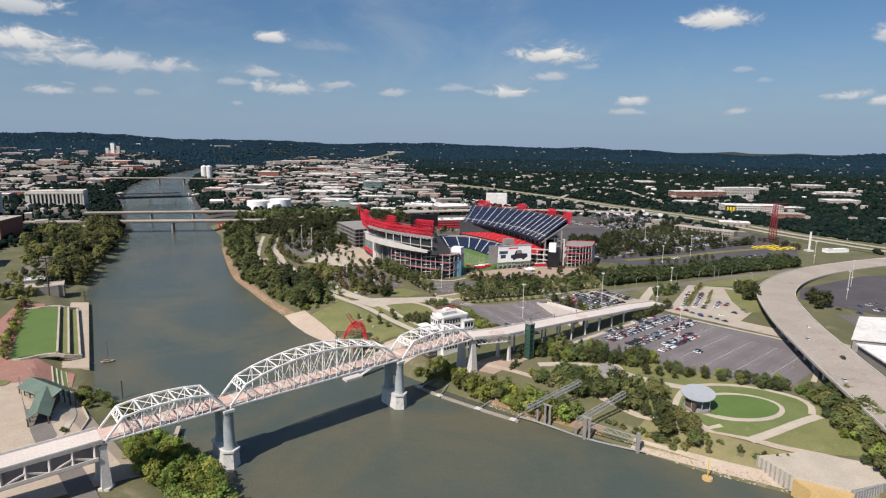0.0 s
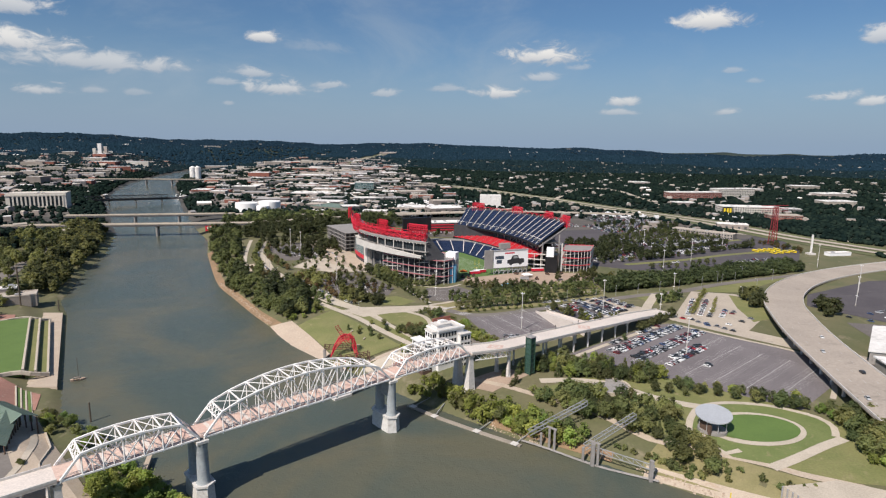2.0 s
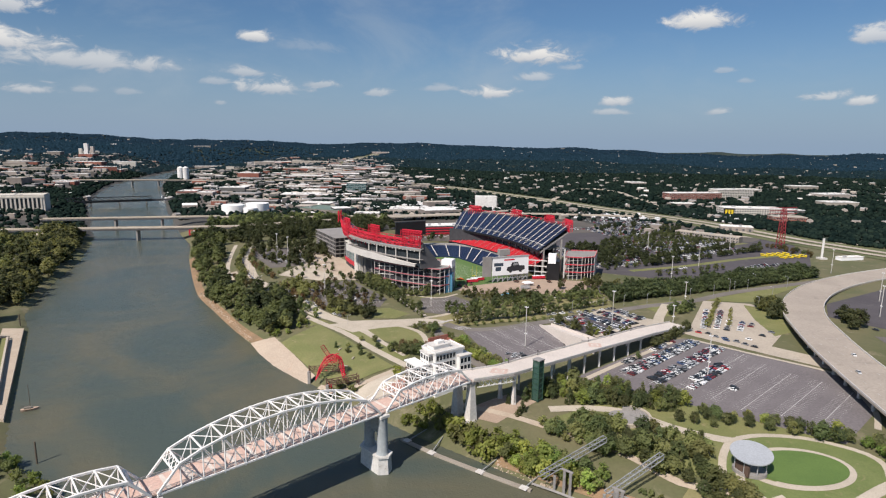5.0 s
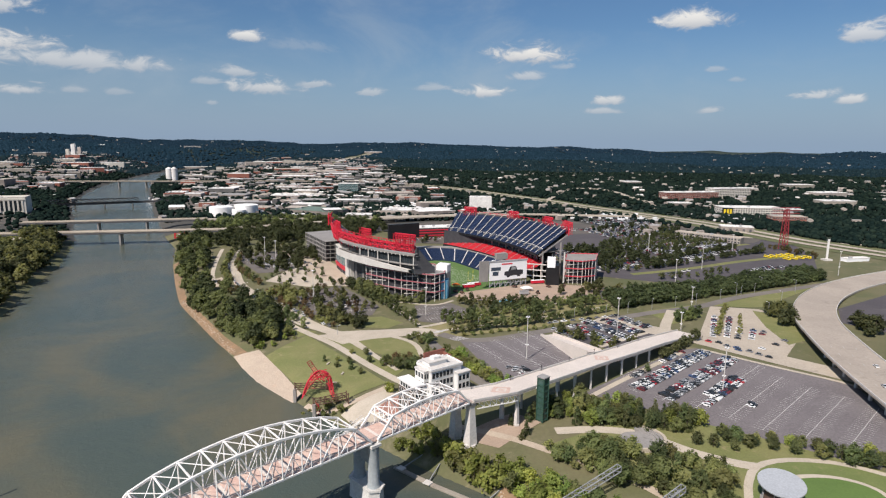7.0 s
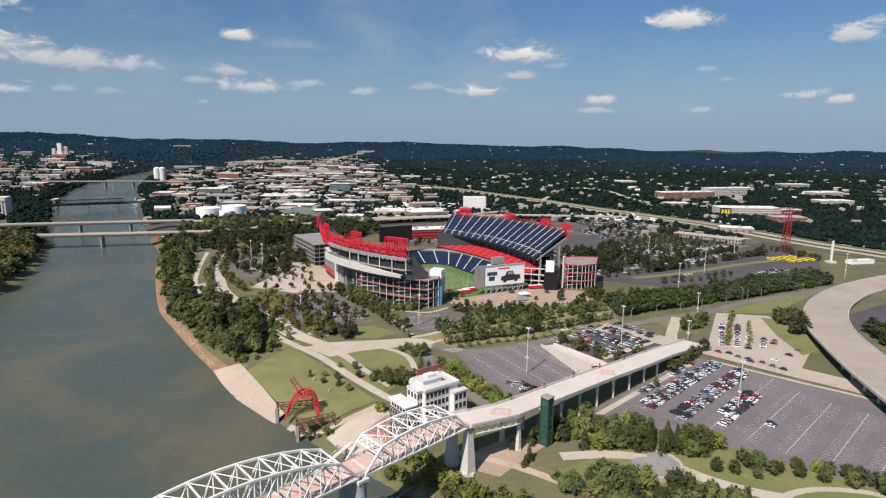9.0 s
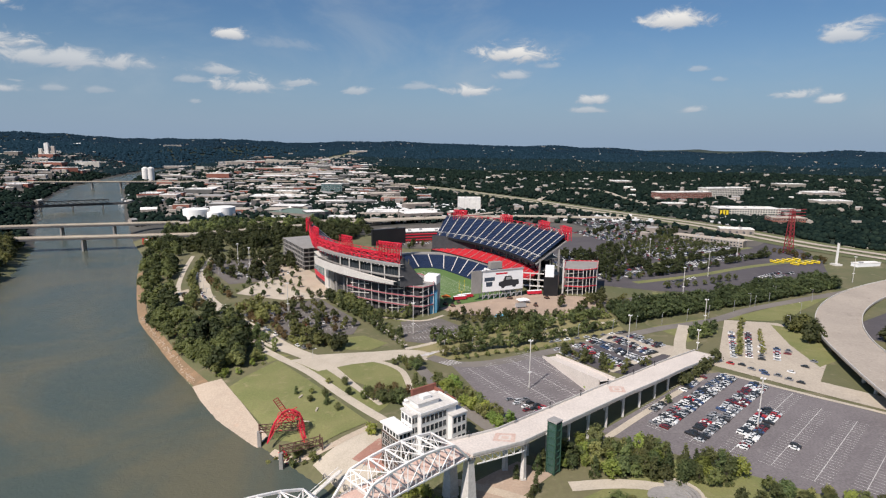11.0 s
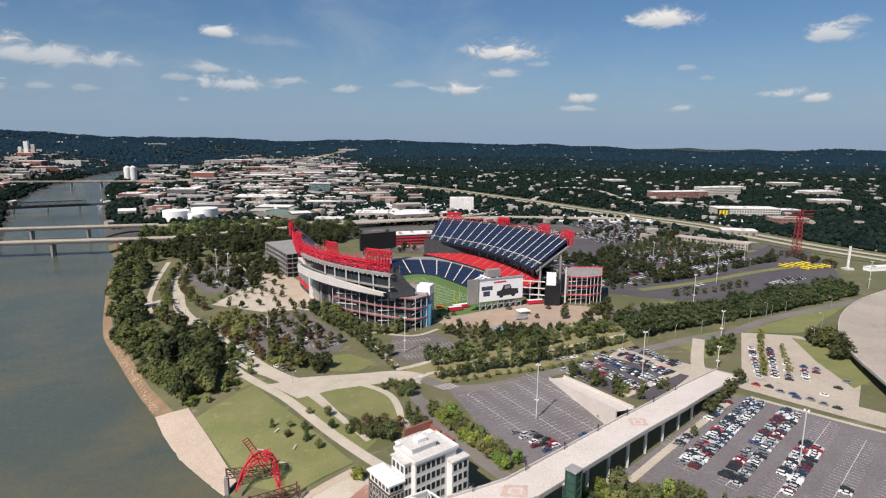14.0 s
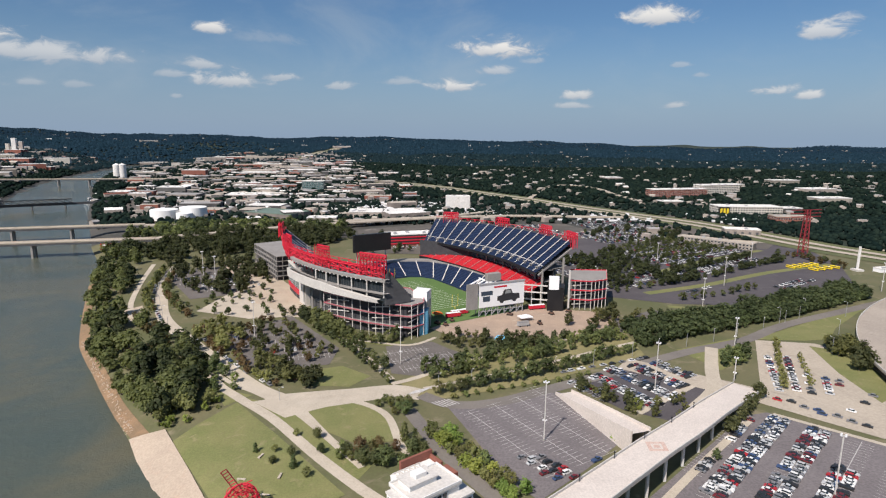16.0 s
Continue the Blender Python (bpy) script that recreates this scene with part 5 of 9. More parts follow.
# tents, trailers and machines on the forecourt
def tent(x, y, w_, d_, h_, turn, cloth, label, name="tent"):
    t = empty(name, (x, y, .2), turn, label, name)
    vs = [(-w_, -d_, h_), (w_, -d_, h_), (w_, d_, h_), (-w_, d_, h_), (0, 0, h_ + 1.6), (-w_, -d_, h_ - .7), (w_, -d_, h_ - .7), (w_, d_, h_ - .7), (-w_, d_, h_ - .7)]
    link("canopy", vs, [(0, 1, 4), (1, 2, 4), (2, 3, 4), (3, 0, 4), (0, 5, 6, 1), (1, 6, 7, 2), (2, 7, 8, 3), (3, 8, 5, 0)], cloth, t)
    for sx in (-1, 1):
        for sy in (-1, 1):
            q = t.matrix_basis @ Vector((sx * w_ * .97, sy * d_ * .97, 0))
            beam("pole", q, q + Vector((0, 0, h_ - .2)), .15, STEEL, t)


def trailer(x, y, l_, turn, body, roof, label):
    t = empty("trailer", (x, y, .2), turn, label, "trailer", "forecourt trailers")
    bevel_box("body", -l_ / 2, -1.4, .7, l_ / 2, 1.4, 3.6, body, t, r=.12)
    bevel_box("roof", -l_ / 2 - .1, -1.5, 3.62, l_ / 2 + .1, 1.5, 3.9, roof, t, r=.08)
    for k in (-.32, .32):
        for sy in (-1.3, 1.3):
            bm = bmesh.new()
            bmesh.ops.create_cone(bm, cap_ends=True, segments=12, radius1=.5, radius2=.5, depth=.4, matrix=Matrix.Translation((k * l_, sy, .5)) @ Matrix.Rotation(math.pi / 2, 4, "X"))
            part("wheel", bm, RUBBER, t)


trailer(60, 645, 15, .4, RED, SIGNW, "red sales trailer with a white roof")
trailer(54, 638, 12, .3, RED, SIGNW, "red trailer with a white roof on the forecourt")
trailer(126, 655, 14, .2, RED, SIGNW, "red trailer with a white roof by the gate")
tent(42, 640, 3.4, 2.6, 3.2, .3, mat("orange_cloth", (0.70, 0.16, 0.03)), "orange canopy tent on the forecourt")
tent(82, 580, 5.2, 3.6, 3.0, -.5, SKYBLUE, "pale blue canopy on the forecourt", "canopy")
tent(109, 626, 5.0, 3.4, 3.4, .3, SIGNW, "white tent beside the billboard")
trailer(104, 612, 9, .2, STEEL, CONC, "grey container trailer on gravel")
for x, y in ((112, 592), (118, 616), (40, 622), (52, 628), (46, 618), (100, 640), (134, 640), (150, 645)):
    m_ = empty("site_machine", (x, y, .2), x, "dark red and brown site machine on the forecourt", "machine", "site machines")
    bevel_box("body", -2.2, -1.1, .5, 2.2, 1.1, 1.9, RUST, m_, r=.2)
    bevel_box("cab", -.9, -.9, 1.92, .9, .9, 3.1, BLACK, m_, r=.15)
    boxes("track", [(-2.4, -1.4, 0, 2.4, -.9, .8), (-2.4, .9, 0, 2.4, 1.4, .8)], RUBBER, m_)

# ---- trees ----
def crown_mesh(name, seed, leaves, mat_, shape="round", r=3.2, h=5.0, base=2.2, size=0.8):
    """Leaves in clumps on the boughs, with gaps and an uneven outline."""
    rng = np.random.default_rng(seed)
    vs, fs = [], []
    clumps = []
    n = max(10, leaves // 18)
    for _ in range(n):
        a, q = rng.uniform(0, 2 * math.pi), rng.uniform(-1, 1)
        if shape == "cone":
            zz = rng.uniform(0, 1) ** 1.3
            rad = r * (1 - zz) * rng.uniform(.55, 1.0) + .2
            clumps.append((rad * math.cos(a), rad * math.sin(a), base + zz * h))
        else:
            rad = r * math.sqrt(max(0, 1 - q * q)) * rng.uniform(.45, 1.05)
            clumps.append((rad * math.cos(a), rad * math.sin(a), base + h * .5 + q * h * .5 * rng.uniform(.75, 1.08)))
    for k in range(leaves):
        c = clumps[k % n]
        s = size * rng.uniform(.6, 1.35)
        p = np.array(c) + rng.normal(0, r * .17, 3)
        d = rng.normal(0, .5, 3) + (p - np.array([0, 0, base + h * .4])) * (.9 / r) + np.array([0, 0, .55])
        d /= np.linalg.norm(d)
        t = np.cross(d, rng.normal(0, 1, 3))
        t /= np.linalg.norm(t)
        b = np.cross(d, t)
        o = len(vs)
        vs += [tuple(p - t * s - b * s * .4), tuple(p + b * s * .75 - d * s * .2), tuple(p + t * s - b * s * .3), tuple(p - b * s * .8 - d * s * .25)]
        fs += [(o, o + 1, o + 2), (o, o + 2, o + 3)]
    me = bpy.data.meshes.new(name)
    me.from_pydata(vs, [], fs)
    me.materials.append(mat_)
    return me


def trunk_mesh(seed, h, r, spread):
    rng = np.random.default_rng(seed)
    vs, fs = [], []

    def limb(a, b, r0, r1, k=6):
        a, b = Vector(a), Vector(b)
        d = (b - a).normalized()
        s = d.orthogonal().normalized()
        t = d.cross(s)
        o = len(vs)
        for p, rr in ((a, r0), (b, r1)):
            vs.extend(p + rr * (math.cos(2 * math.pi * i / k) * s + math.sin(2 * math.pi * i / k) * t) for i in range(k))
        fs.extend((o + i, o + (i + 1) % k, o + k + (i + 1) % k, o + k + i) for i in range(k))
    limb((0, 0, -.4), (0, 0, h * .45), r, r * .75)
    limb((0, 0, h * .45), (rng.uniform(-.3, .3), rng.uniform(-.3, .3), h * .9), r * .75, r * .25)
    for i in range(5):
        a = 2 * math.pi * i / 5 + rng.uniform(-.4, .4)
        limb((0, 0, h * rng.uniform(.3, .55)), (spread * math.cos(a), spread * math.sin(a), h * rng.uniform(.6, .85)), r * .45, r * .12, 5)
    me = bpy.data.meshes.new("trunk")
    me.from_pydata([tuple(v) for v in vs], [], fs)
    me.materials.append(BARK)
    return me


KINDS, FARCROWN = {}, {}


def tree_kind(key, material, shape, r, h, base, leaves, size, label, count=3):
    KINDS[key] = [(crown_mesh("crown", hash(key) % 1 + 17 * i + len(key) * 31, leaves, material, shape, r, h, base, size), trunk_mesh(i + 5, base + h * .8, max(.14, r * .07), r * .6)) for i in range(count)], label
    for i, (crown, _) in enumerate(KINDS[key][0]):      # the same crown with fewer, larger leaves for distant stands
        FARCROWN[crown] = crown_mesh("far_crown", 17 * i + len(key) * 31, int(leaves * .52), material, shape, r, h, base, size * 1.32)


tree_kind("street", LEAF, "round", 2.9, 5.4, 1.8, 520, .46, "small green street tree with a rounded crown")
tree_kind("park", LEAFD, "round", 3.6, 7.4, 1.6, 680, .54, "dark green park tree with an oval crown")
tree_kind("bright", LEAFB, "round", 3.4, 6.0, 1.2, 640, .5, "bright yellow-green leafy tree")
tree_kind("turning", LEAFO, "round", 3.2, 5.4, 1.7, 520, .48, "tree with browning autumn leaves")
tree_kind("cone", LEAFD, "cone", 2.8, 9.5, .6, 600, .46, "dark green conical evergreen tree")
tree_kind("wood", LEAF, "round", 5.4, 10.5, 2.6, 900, .82, "tall leafy bank tree in a dense stand")
tree_kind("wooddark", LEAFW, "round", 5.6, 11.0, 2.6, 900, .82, "tall dark green bank tree in a dense stand")
tree_kind("bush", LEAF, "round", 1.9, 2.6, .1, 170, .5, "low rounded green park shrub")
TRNG = random.Random(4)


REST = {}


def near_path(x, y):
    """Trees near the footbridge and the river park are kept one by one."""
    return (x > 40 and y < 385 and x < 236) or (-75 < x < 62 and 370 < y < 505) or (x < -60 and y < 330)


def tree(key, x, y, scale=1.0, group=""):
    variants, label = KINDS[key]
    crown, trunk = variants[TRNG.randrange(len(variants))]
    s = scale * TRNG.uniform(.8, 1.22)
    m = Matrix.Translation((x, y, hz(x, y))) @ Matrix.Rotation(TRNG.uniform(0, 6.28), 4, "Z") @ Matrix.Diagonal((s, s, s * TRNG.uniform(.88, 1.15), 1))
    if not near_path(x, y):
        REST.setdefault((group or "trees"), []).append((FARCROWN[crown], trunk, m))
        return
    ob = new("shrub" if key == "bush" else "tree")
    ob.matrix_basis = m
    tagged(ob, label, "shrub" if key == "bush" else "tree", group)
    for nm, me in (("crown", crown), ("trunk", trunk)):
        c = new(nm, me)
        c.parent = ob


TRIS = {}


def triangles(me):
    """Vertices and triangles of a mesh as arrays."""
    if me.name not in TRIS:
        me.calc_loop_triangles()
        co, tri = np.empty(len(me.vertices) * 3, np.float32), np.empty(len(me.loop_triangles) * 3, np.int32)
        me.vertices.foreach_get("co", co), me.loop_triangles.foreach_get("vertices", tri)
        TRIS[me.name] = co.reshape(-1, 3), tri.reshape(-1, 3)
    return TRIS[me.name]


def join_rest():
    """All farther trees of a stand in one mesh."""
    for group, items in REST.items():
        V, F, M, mats, o = [], [], [], [], 0
        for crown, trunk, m in items:
            A = np.array(m)
            for me in (crown, trunk):
                co, tri = triangles(me)
                V.append(co @ A[:3, :3].T + A[:3, 3])
                F.append(tri + o)
                o += len(co)
                if me.materials[0] not in mats:
                    mats.append(me.materials[0])
                M.append(np.full(len(tri), mats.index(me.materials[0]), np.int32))
        V, F = np.concatenate(V), np.concatenate(F)
        me = bpy.data.meshes.new("tree_stand")
        me.vertices.add(len(V)), me.loops.add(F.size), me.polygons.add(len(F))
        me.vertices.foreach_set("co", V.ravel().astype(np.float32))
        me.loops.foreach_set("vertex_index", F.ravel().astype(np.int32))
        me.polygons.foreach_set("loop_start", np.arange(0, F.size, 3, dtype=np.int32))
        me.update(calc_edges=True)
        for q in mats:
            me.materials.append(q)
        me.polygons.foreach_set("material_index", np.concatenate(M))
        tagged(new("tree_stand", me), "leafy green trees standing as " + group, "trees", kind="stuff")


def row(key, pts, gap, scale=1.0, jitter=.8, group="", skip=0.05):
    line = smooth_line(pts, 1.0)
    acc = 0
    for a, b in zip(line[:-1], line[1:]):
        acc += (b - a).length
        if acc >= gap:
            acc = 0
            if TRNG.random() > skip:
                tree(key if isinstance(key, str) else TRNG.choice(key), b.x + TRNG.uniform(-jitter, jitter), b.y + TRNG.uniform(-jitter, jitter), scale, group)


def stand(keys, poly, count, scale=1.0, group="", gap=3.0):
    """Trees scattered inside an outline, no two closer than gap."""
    xs, ys = [p[0] for p in poly], [p[1] for p in poly]
    done = []
    for _ in range(count * 12):
        if len(done) >= count:
            break
        x, y = TRNG.uniform(min(xs), max(xs)), TRNG.uniform(min(ys), max(ys))
        if inside(np.array([x]), np.array([y]), poly)[0] and all((x - a) ** 2 + (y - b) ** 2 > gap * gap for a, b in done):
            done.append((x, y))
            tree(TRNG.choice(keys), x, y, scale, group)


# wooded river banks
stand(["wood", "wood", "wooddark", "turning"], [(-150, 524), (-124, 492), (-100, 492), (-94, 512), (-110, 560), (-140, 600), (-172, 640), (-204, 670), (-222, 650), (-205, 610), (-180, 570)], 78, .92, "east bank wood", 5.0)
stand(["wood", "wooddark"], [(-238, 690), (-262, 730), (-300, 830), (-340, 940), (-300, 960), (-262, 830), (-232, 740)], 46, 1.0, "east bank wood", 6)
stand(["wooddark", "wood"], [(-345, 556), (-392, 670), (-432, 790), (-512, 960), (-560, 940), (-480, 800), (-420, 640), (-372, 560)], 140, 1.05, "west bank wood", 5)
stand(["wooddark"], [(-290, 960), (-240, 1030), (-60, 1060), (-40, 1000), (-110, 920), (-180, 890), (-260, 860)], 150, 1.0, "wood behind the stadium", 6)
stand(["wooddark", "wood"], [(-345, 1005), (-310, 1120), (-60, 1115), (-60, 1065), (-240, 1035), (-300, 975)], 120, 1.0, "wood below the overpass", 7)
stand(["wooddark", "park"], [(-40, 900), (60, 890), (150, 940), (60, 1000), (-40, 1000)], 26, .8, "trees behind the stadium", 9)
stand(["wooddark", "wood"], [(-80, 546), (-62, 528), (-44, 514), (-38, 522), (-58, 540), (-74, 556)], 16, .62, "car park trees", 5)
stand(["wood", "wooddark"], [(-56, 646), (-44, 628), (-30, 606), (-38, 602), (-54, 622), (-64, 644)], 9, .85, "trees by the stadium", 6)
stand(["turning", "park"], [(484, 880), (500, 880), (520, 790), (506, 780)], 16, .9, "browning trees by the bus lot", 5)
stand(["bright", "bright", "street"], [(8, 344), (40, 324), (66, 306), (84, 292), (74, 286), (52, 298), (20, 326)], 62, 1.05, "bank below the bridge", 3.4)
stand(["bright"], [(-12, 352), (4, 338), (16, 344), (8, 362)], 12, .7, "bank below the bridge", 3.4)
stand(["bright"], [(-146, 276), (-114, 252), (-92, 230), (-74, 206), (-92, 198), (-116, 222), (-138, 248)], 54, 1.08, "west bank shrubs", 3.6)
stand(["bright", "street"], [(-192, 322), (-168, 300), (-152, 290), (-162, 284), (-190, 300), (-202, 316)], 16, .75, "west bank shrubs", 3.4)
# avenue rows along the stadium street
row(["park", "street", "park"], [(25, 498), (61, 512), (84, 519), (111, 530), (138, 543), (170, 556)], 5.2, .92, 1.0, "avenue trees", .06)
row(["park", "street"], [(24, 518), (51, 529), (78, 540), (104, 550), (142, 570), (172, 580)], 5.2, .95, 1.0, "avenue trees", .08)
row(["park", "street"], [(20, 527), (48, 537), (76, 549), (104, 560), (142, 580), (172, 590)], 5.2, .95, 1.0, "avenue trees", .08)
for off in (0, 7, 14, 21, 28):
    row(["wooddark", "wooddark", "park"], [(172, 562 + off), (214, 580 + off), (268, 598 + off), (333, 624 + off), (437, 668 + off)], 5.0, .76, 1.2, "thick tree belt", .02)
row(["park", "wooddark"], [(40, 544), (70, 557), (100, 570), (136, 588)], 6, .62, 1.2, "avenue trees", .1)
row(["park", "street", "turning"], [(-112, 606), (-92, 630), (-72, 652)], 6, .75, 1, "car park trees", .1)
row("bush", [(30, 492), (69, 505), (93, 510), (128, 522)], 7, 1.0, .6, "street shrubs")
row(["bright", "street"], [(20, 458), (29, 440), (36, 426), (43, 413), (50, 403)], 5.2, .95, 1.0, "trees by the car park")
row(["bright", "street"], [(27, 462), (35, 444), (42, 430), (50, 414), (57, 406)], 5.6, .9, 1.0, "trees by the car park")
row(["park", "cone"], [(12, 470), (10, 456), (14, 440), (17, 426)], 5.5, .8, 2.0, "trees by the drive")
stand(["park", "street", "turning"], [(-22, 440), (-4, 430), (10, 424), (14, 440), (4, 446), (-14, 446)], 15, .8, "park trees", 4)
stand(["street", "park"], [(-34, 470), (-12, 440), (-20, 432), (-50, 470)], 5, .55, "park trees", 8)
stand(["park", "cone", "street"], [(-64, 456), (-36, 424), (-28, 432), (-54, 466)], 6, .55, "lawn trees", 8)
stand(["street", "park"], [(-4, 496), (12, 488), (14, 476), (4, 478), (-6, 490)], 10, .7, "park trees", 5)
stand(["wood", "park"], [(-52, 634), (-38, 616), (-28, 596), (-40, 598), (-56, 622)], 11, .8, "trees by the stadium", 5)
row(["park", "street"], [(-30, 596), (-15, 588), (0, 582), (12, 590)], 5.5, .95, 1.5, "trees by the stadium")
row(["street", "park"], [(-46, 616), (-26, 576), (-8, 540), (4, 514)], 8, .75, 1.0, "walk trees")
row(["street", "park"], [(-34, 606), (-14, 566), (4, 530)], 8, .75, 1.0, "walk trees")
row(["park", "street"], [(36, 586), (52, 572), (72, 568), (90, 566), (100, 558)], 6.5, .95, 2.0, "forecourt trees")
stand(["park", "street"], [(40, 596), (58, 576), (104, 560), (110, 572), (64, 590)], 14, .8, "forecourt trees", 5)
tree("park", 139, 612, 1.25, "forecourt trees")
stand(["park", "street"], [(150, 606), (176, 640), (200, 640), (220, 606), (180, 586)], 24, .95, "forecourt trees", 6)
stand(["park", "street", "turning"], [(-100, 604), (-70, 632), (-34, 566), (-48, 552), (-82, 562)], 38, .74, "car park trees", 6)
stand(["turning", "wood", "turning"], [(-140, 612), (-122, 640), (-100, 606), (-88, 560), (-104, 566)], 22, .72, "drive trees", 5)
row(["turning", "park"], [(-210, 800), (-198, 740), (-176, 690), (-150, 650)], 6.5, .9, 1.0, "drive trees")
row(["park", "street"], [(-226, 820), (-216, 760), (-200, 700), (-184, 668)], 7, .9, 1.5, "drive trees")
stand(["park", "wooddark"], [(-240, 850), (-150, 870), (-104, 760), (-112, 726), (-166, 708), (-206, 790)], 58, .82, "car park trees", 7)
for x, y in ((-161, 682), (-148, 688), (-136, 694), (-124, 702), (-113, 708), (-150, 672), (-138, 680), (-126, 686), (-114, 694)):
    tree("street", x, y, .6, "plaza trees")
for x, y in ((-146, 700), (-132, 706), (-118, 712), (-106, 700), (-100, 718), (-140, 720), (-126, 728), (-110, 732), (-96, 690), (-84, 668), (-92, 654), (-110, 664), (-122, 656), (-134, 660), (-98, 672), (-80, 656)):
    tree("park", x, y, .62, "plaza trees")
for k in range(7):
    row(["park", "wooddark"], [(206 - 2 * k, 712 + 20 * k), (250 - 2 * k, 736 + 20 * k), (300 - 3 * k, 764 + 20 * k)], 8, .72, 1.5, "car park rows", .15)
row(["park", "street"], [(206, 720), (214, 780), (222, 850)], 14, .7, 3, "car park rows", .1)
row(["park", "street"], [(226, 700), (240, 760), (256, 830)], 16, .7, 3, "car park rows", .1)
stand(["street", "park"], [(-92, 505), (-80, 520), (-104, 560), (-116, 552)], 16, .75, "park trees", 4.5)
row(["turning", "street"], [(-100, 572), (-78, 536), (-60, 516)], 6, .8, 1.2, "drive trees")
stand(["bush", "wood", "bright"], [(-122, 488), (-104, 478), (-84, 498), (-96, 510), (-112, 502)], 18, .62, "bank edge shrubs", 3.4)
stand(["street", "park"], [(110, 512), (134, 472), (128, 468), (104, 500)], 9, .8, "car park trees", 5)
stand(["bright", "street"], [(118, 470), (146, 458), (172, 484), (160, 488)], 8, .7, "car park trees", 6)
tree("bright", 112, 452, 1.0), tree("bright", 108, 444, .8)
stand(["park", "street"], [(204, 530), (236, 550), (246, 556), (232, 530), (210, 522)], 12, .85, "plot shrubs", 5)
for x, y in ((166, 447), (172, 452), (178, 458), (184, 463), (190, 468), (197, 475), (205, 482)):
    tree("wooddark", x, y, .55, "ramp bushes")
tree("park", 146, 424, .6)
stand(["wooddark", "wood"], [(300, 552), (318, 548), (300, 512), (288, 506)], 11, .8, "ramp trees", 5)
stand(["wooddark"], [(346, 520), (362, 520), (352, 490), (340, 486)], 8, .8, "ramp trees", 4)
row("street", [(224, 486), (246, 522), (270, 560)], 6, .7, .6, "planted strip trees")
row("street", [(240, 486), (256, 512), (272, 540)], 9, .6, .6, "planted strip trees")
# park south of the bridge
stand(["park", "bright", "street", "cone"], [(66, 372), (84, 384), (110, 378), (134, 366), (150, 352), (130, 346), (100, 354), (78, 358)], 58, .92, "park grove", 4.2)
stand(["park", "wood", "street"], [(62, 338), (90, 332), (110, 320), (104, 300), (86, 306), (66, 322)], 30, .74, "park grove", 4.5)
stand(["park", "wood", "cone"], [(110, 318), (132, 312), (128, 286), (112, 284), (98, 300)], 17, .72, "park grove", 4.5)
stand(["street", "park", "cone"], [(112, 330), (134, 322), (136, 300), (118, 296), (104, 308)], 14, .95, "park grove", 4.5)
stand(["park", "wood"], [(118, 284), (136, 276), (130, 252), (112, 264)], 9, .68, "park grove", 4.5)
for x, y in ((141, 334), (150, 338), (160, 334), (149, 330), (170, 336), (182, 332), (190, 324), (199, 320), (208, 314), (134, 336)):
    tree("park", x, y, .75, "path trees")
stand(["park", "bright", "street"], [(140, 352), (160, 342), (206, 322), (232, 306), (226, 298), (196, 314), (150, 336)], 24, .85, "trees by the car park", 5)
stand(["wood", "park", "bright"], [(212, 310), (232, 300), (226, 262), (206, 228), (190, 220), (200, 244), (208, 280)], 40, .78, "trees below the elevated road", 4.6)
stand(["bush"], [(108, 262), (150, 244), (186, 226), (182, 234), (150, 256), (116, 276)], 18, .9, "bank shrubs", 4)
row("bush", [(92, 286), (110, 270), (128, 260)], 4, 1.0, 1.2, "bank shrubs")
row("cone", [(56, 366), (60, 362)], 3, .9)
for x, y, s in ((49, 360, .6), (55, 350, .75), (62, 366, 1.0), (66, 370, .9), (52, 346, .5)):
    tree("cone", x, y, s, "plaza evergreens")
stand(["street", "bush"], [(-70, 396), (-50, 384), (-36, 384), (-44, 400)], 9, .7, "shrubs below the sculpture", 4)
tree("bright", -14, 402, .8)
# big car park rows beyond the stadium
for k in range(6):
    q = Vector((312, 818)) + Vector((-.5, .87)) * k * 17
    row(["park", "street"], [(q.x, q.y), (q.x + 72, q.y + 42), (q.x + 148, q.y + 85)], 6.5, .78, 1.2, "car park rows", .12)
row(["park", "street"], [(252, 671), (286, 679), (312, 687), (365, 710)], 11, .95, 1.0, "car park rows", .05)
row(["park", "wooddark"], [(262, 720), (330, 750), (400, 790), (470, 826)], 7, .78, 1.5, "car park rows", .12)
row(["park", "wooddark"], [(300, 768), (360, 804), (446, 850)], 7, .78, 1.5, "car park rows", .1)
row(["park", "street"], [(206, 700), (222, 704), (250, 716), (290, 740)], 9, .8, 2, "car park rows", .1)
for k in range(4):
    row(["park", "street", "wooddark"], [(290, 950 + 26 * k), (360, 960 + 28 * k), (440, 985 + 28 * k)], 12, .72, 3, "car park rows", .15)
# downtown bank
stand(["wooddark", "wood"], [(-352, 520), (-340, 500), (-372, 480), (-398, 520), (-440, 640), (-420, 660)], 26, .75, "riverfront trees", 6)
stand(["wooddark", "wood", "park"], [(-400, 640), (-450, 620), (-520, 720), (-590, 860), (-560, 930), (-500, 830), (-440, 690)], 74, .95, "riverfront trees", 6)
row(["street", "bright", "turning"], [(-352, 490), (-322, 440), (-296, 394), (-270, 352)], 5.5, .85, 1.5, "riverfront trees")
join_rest()

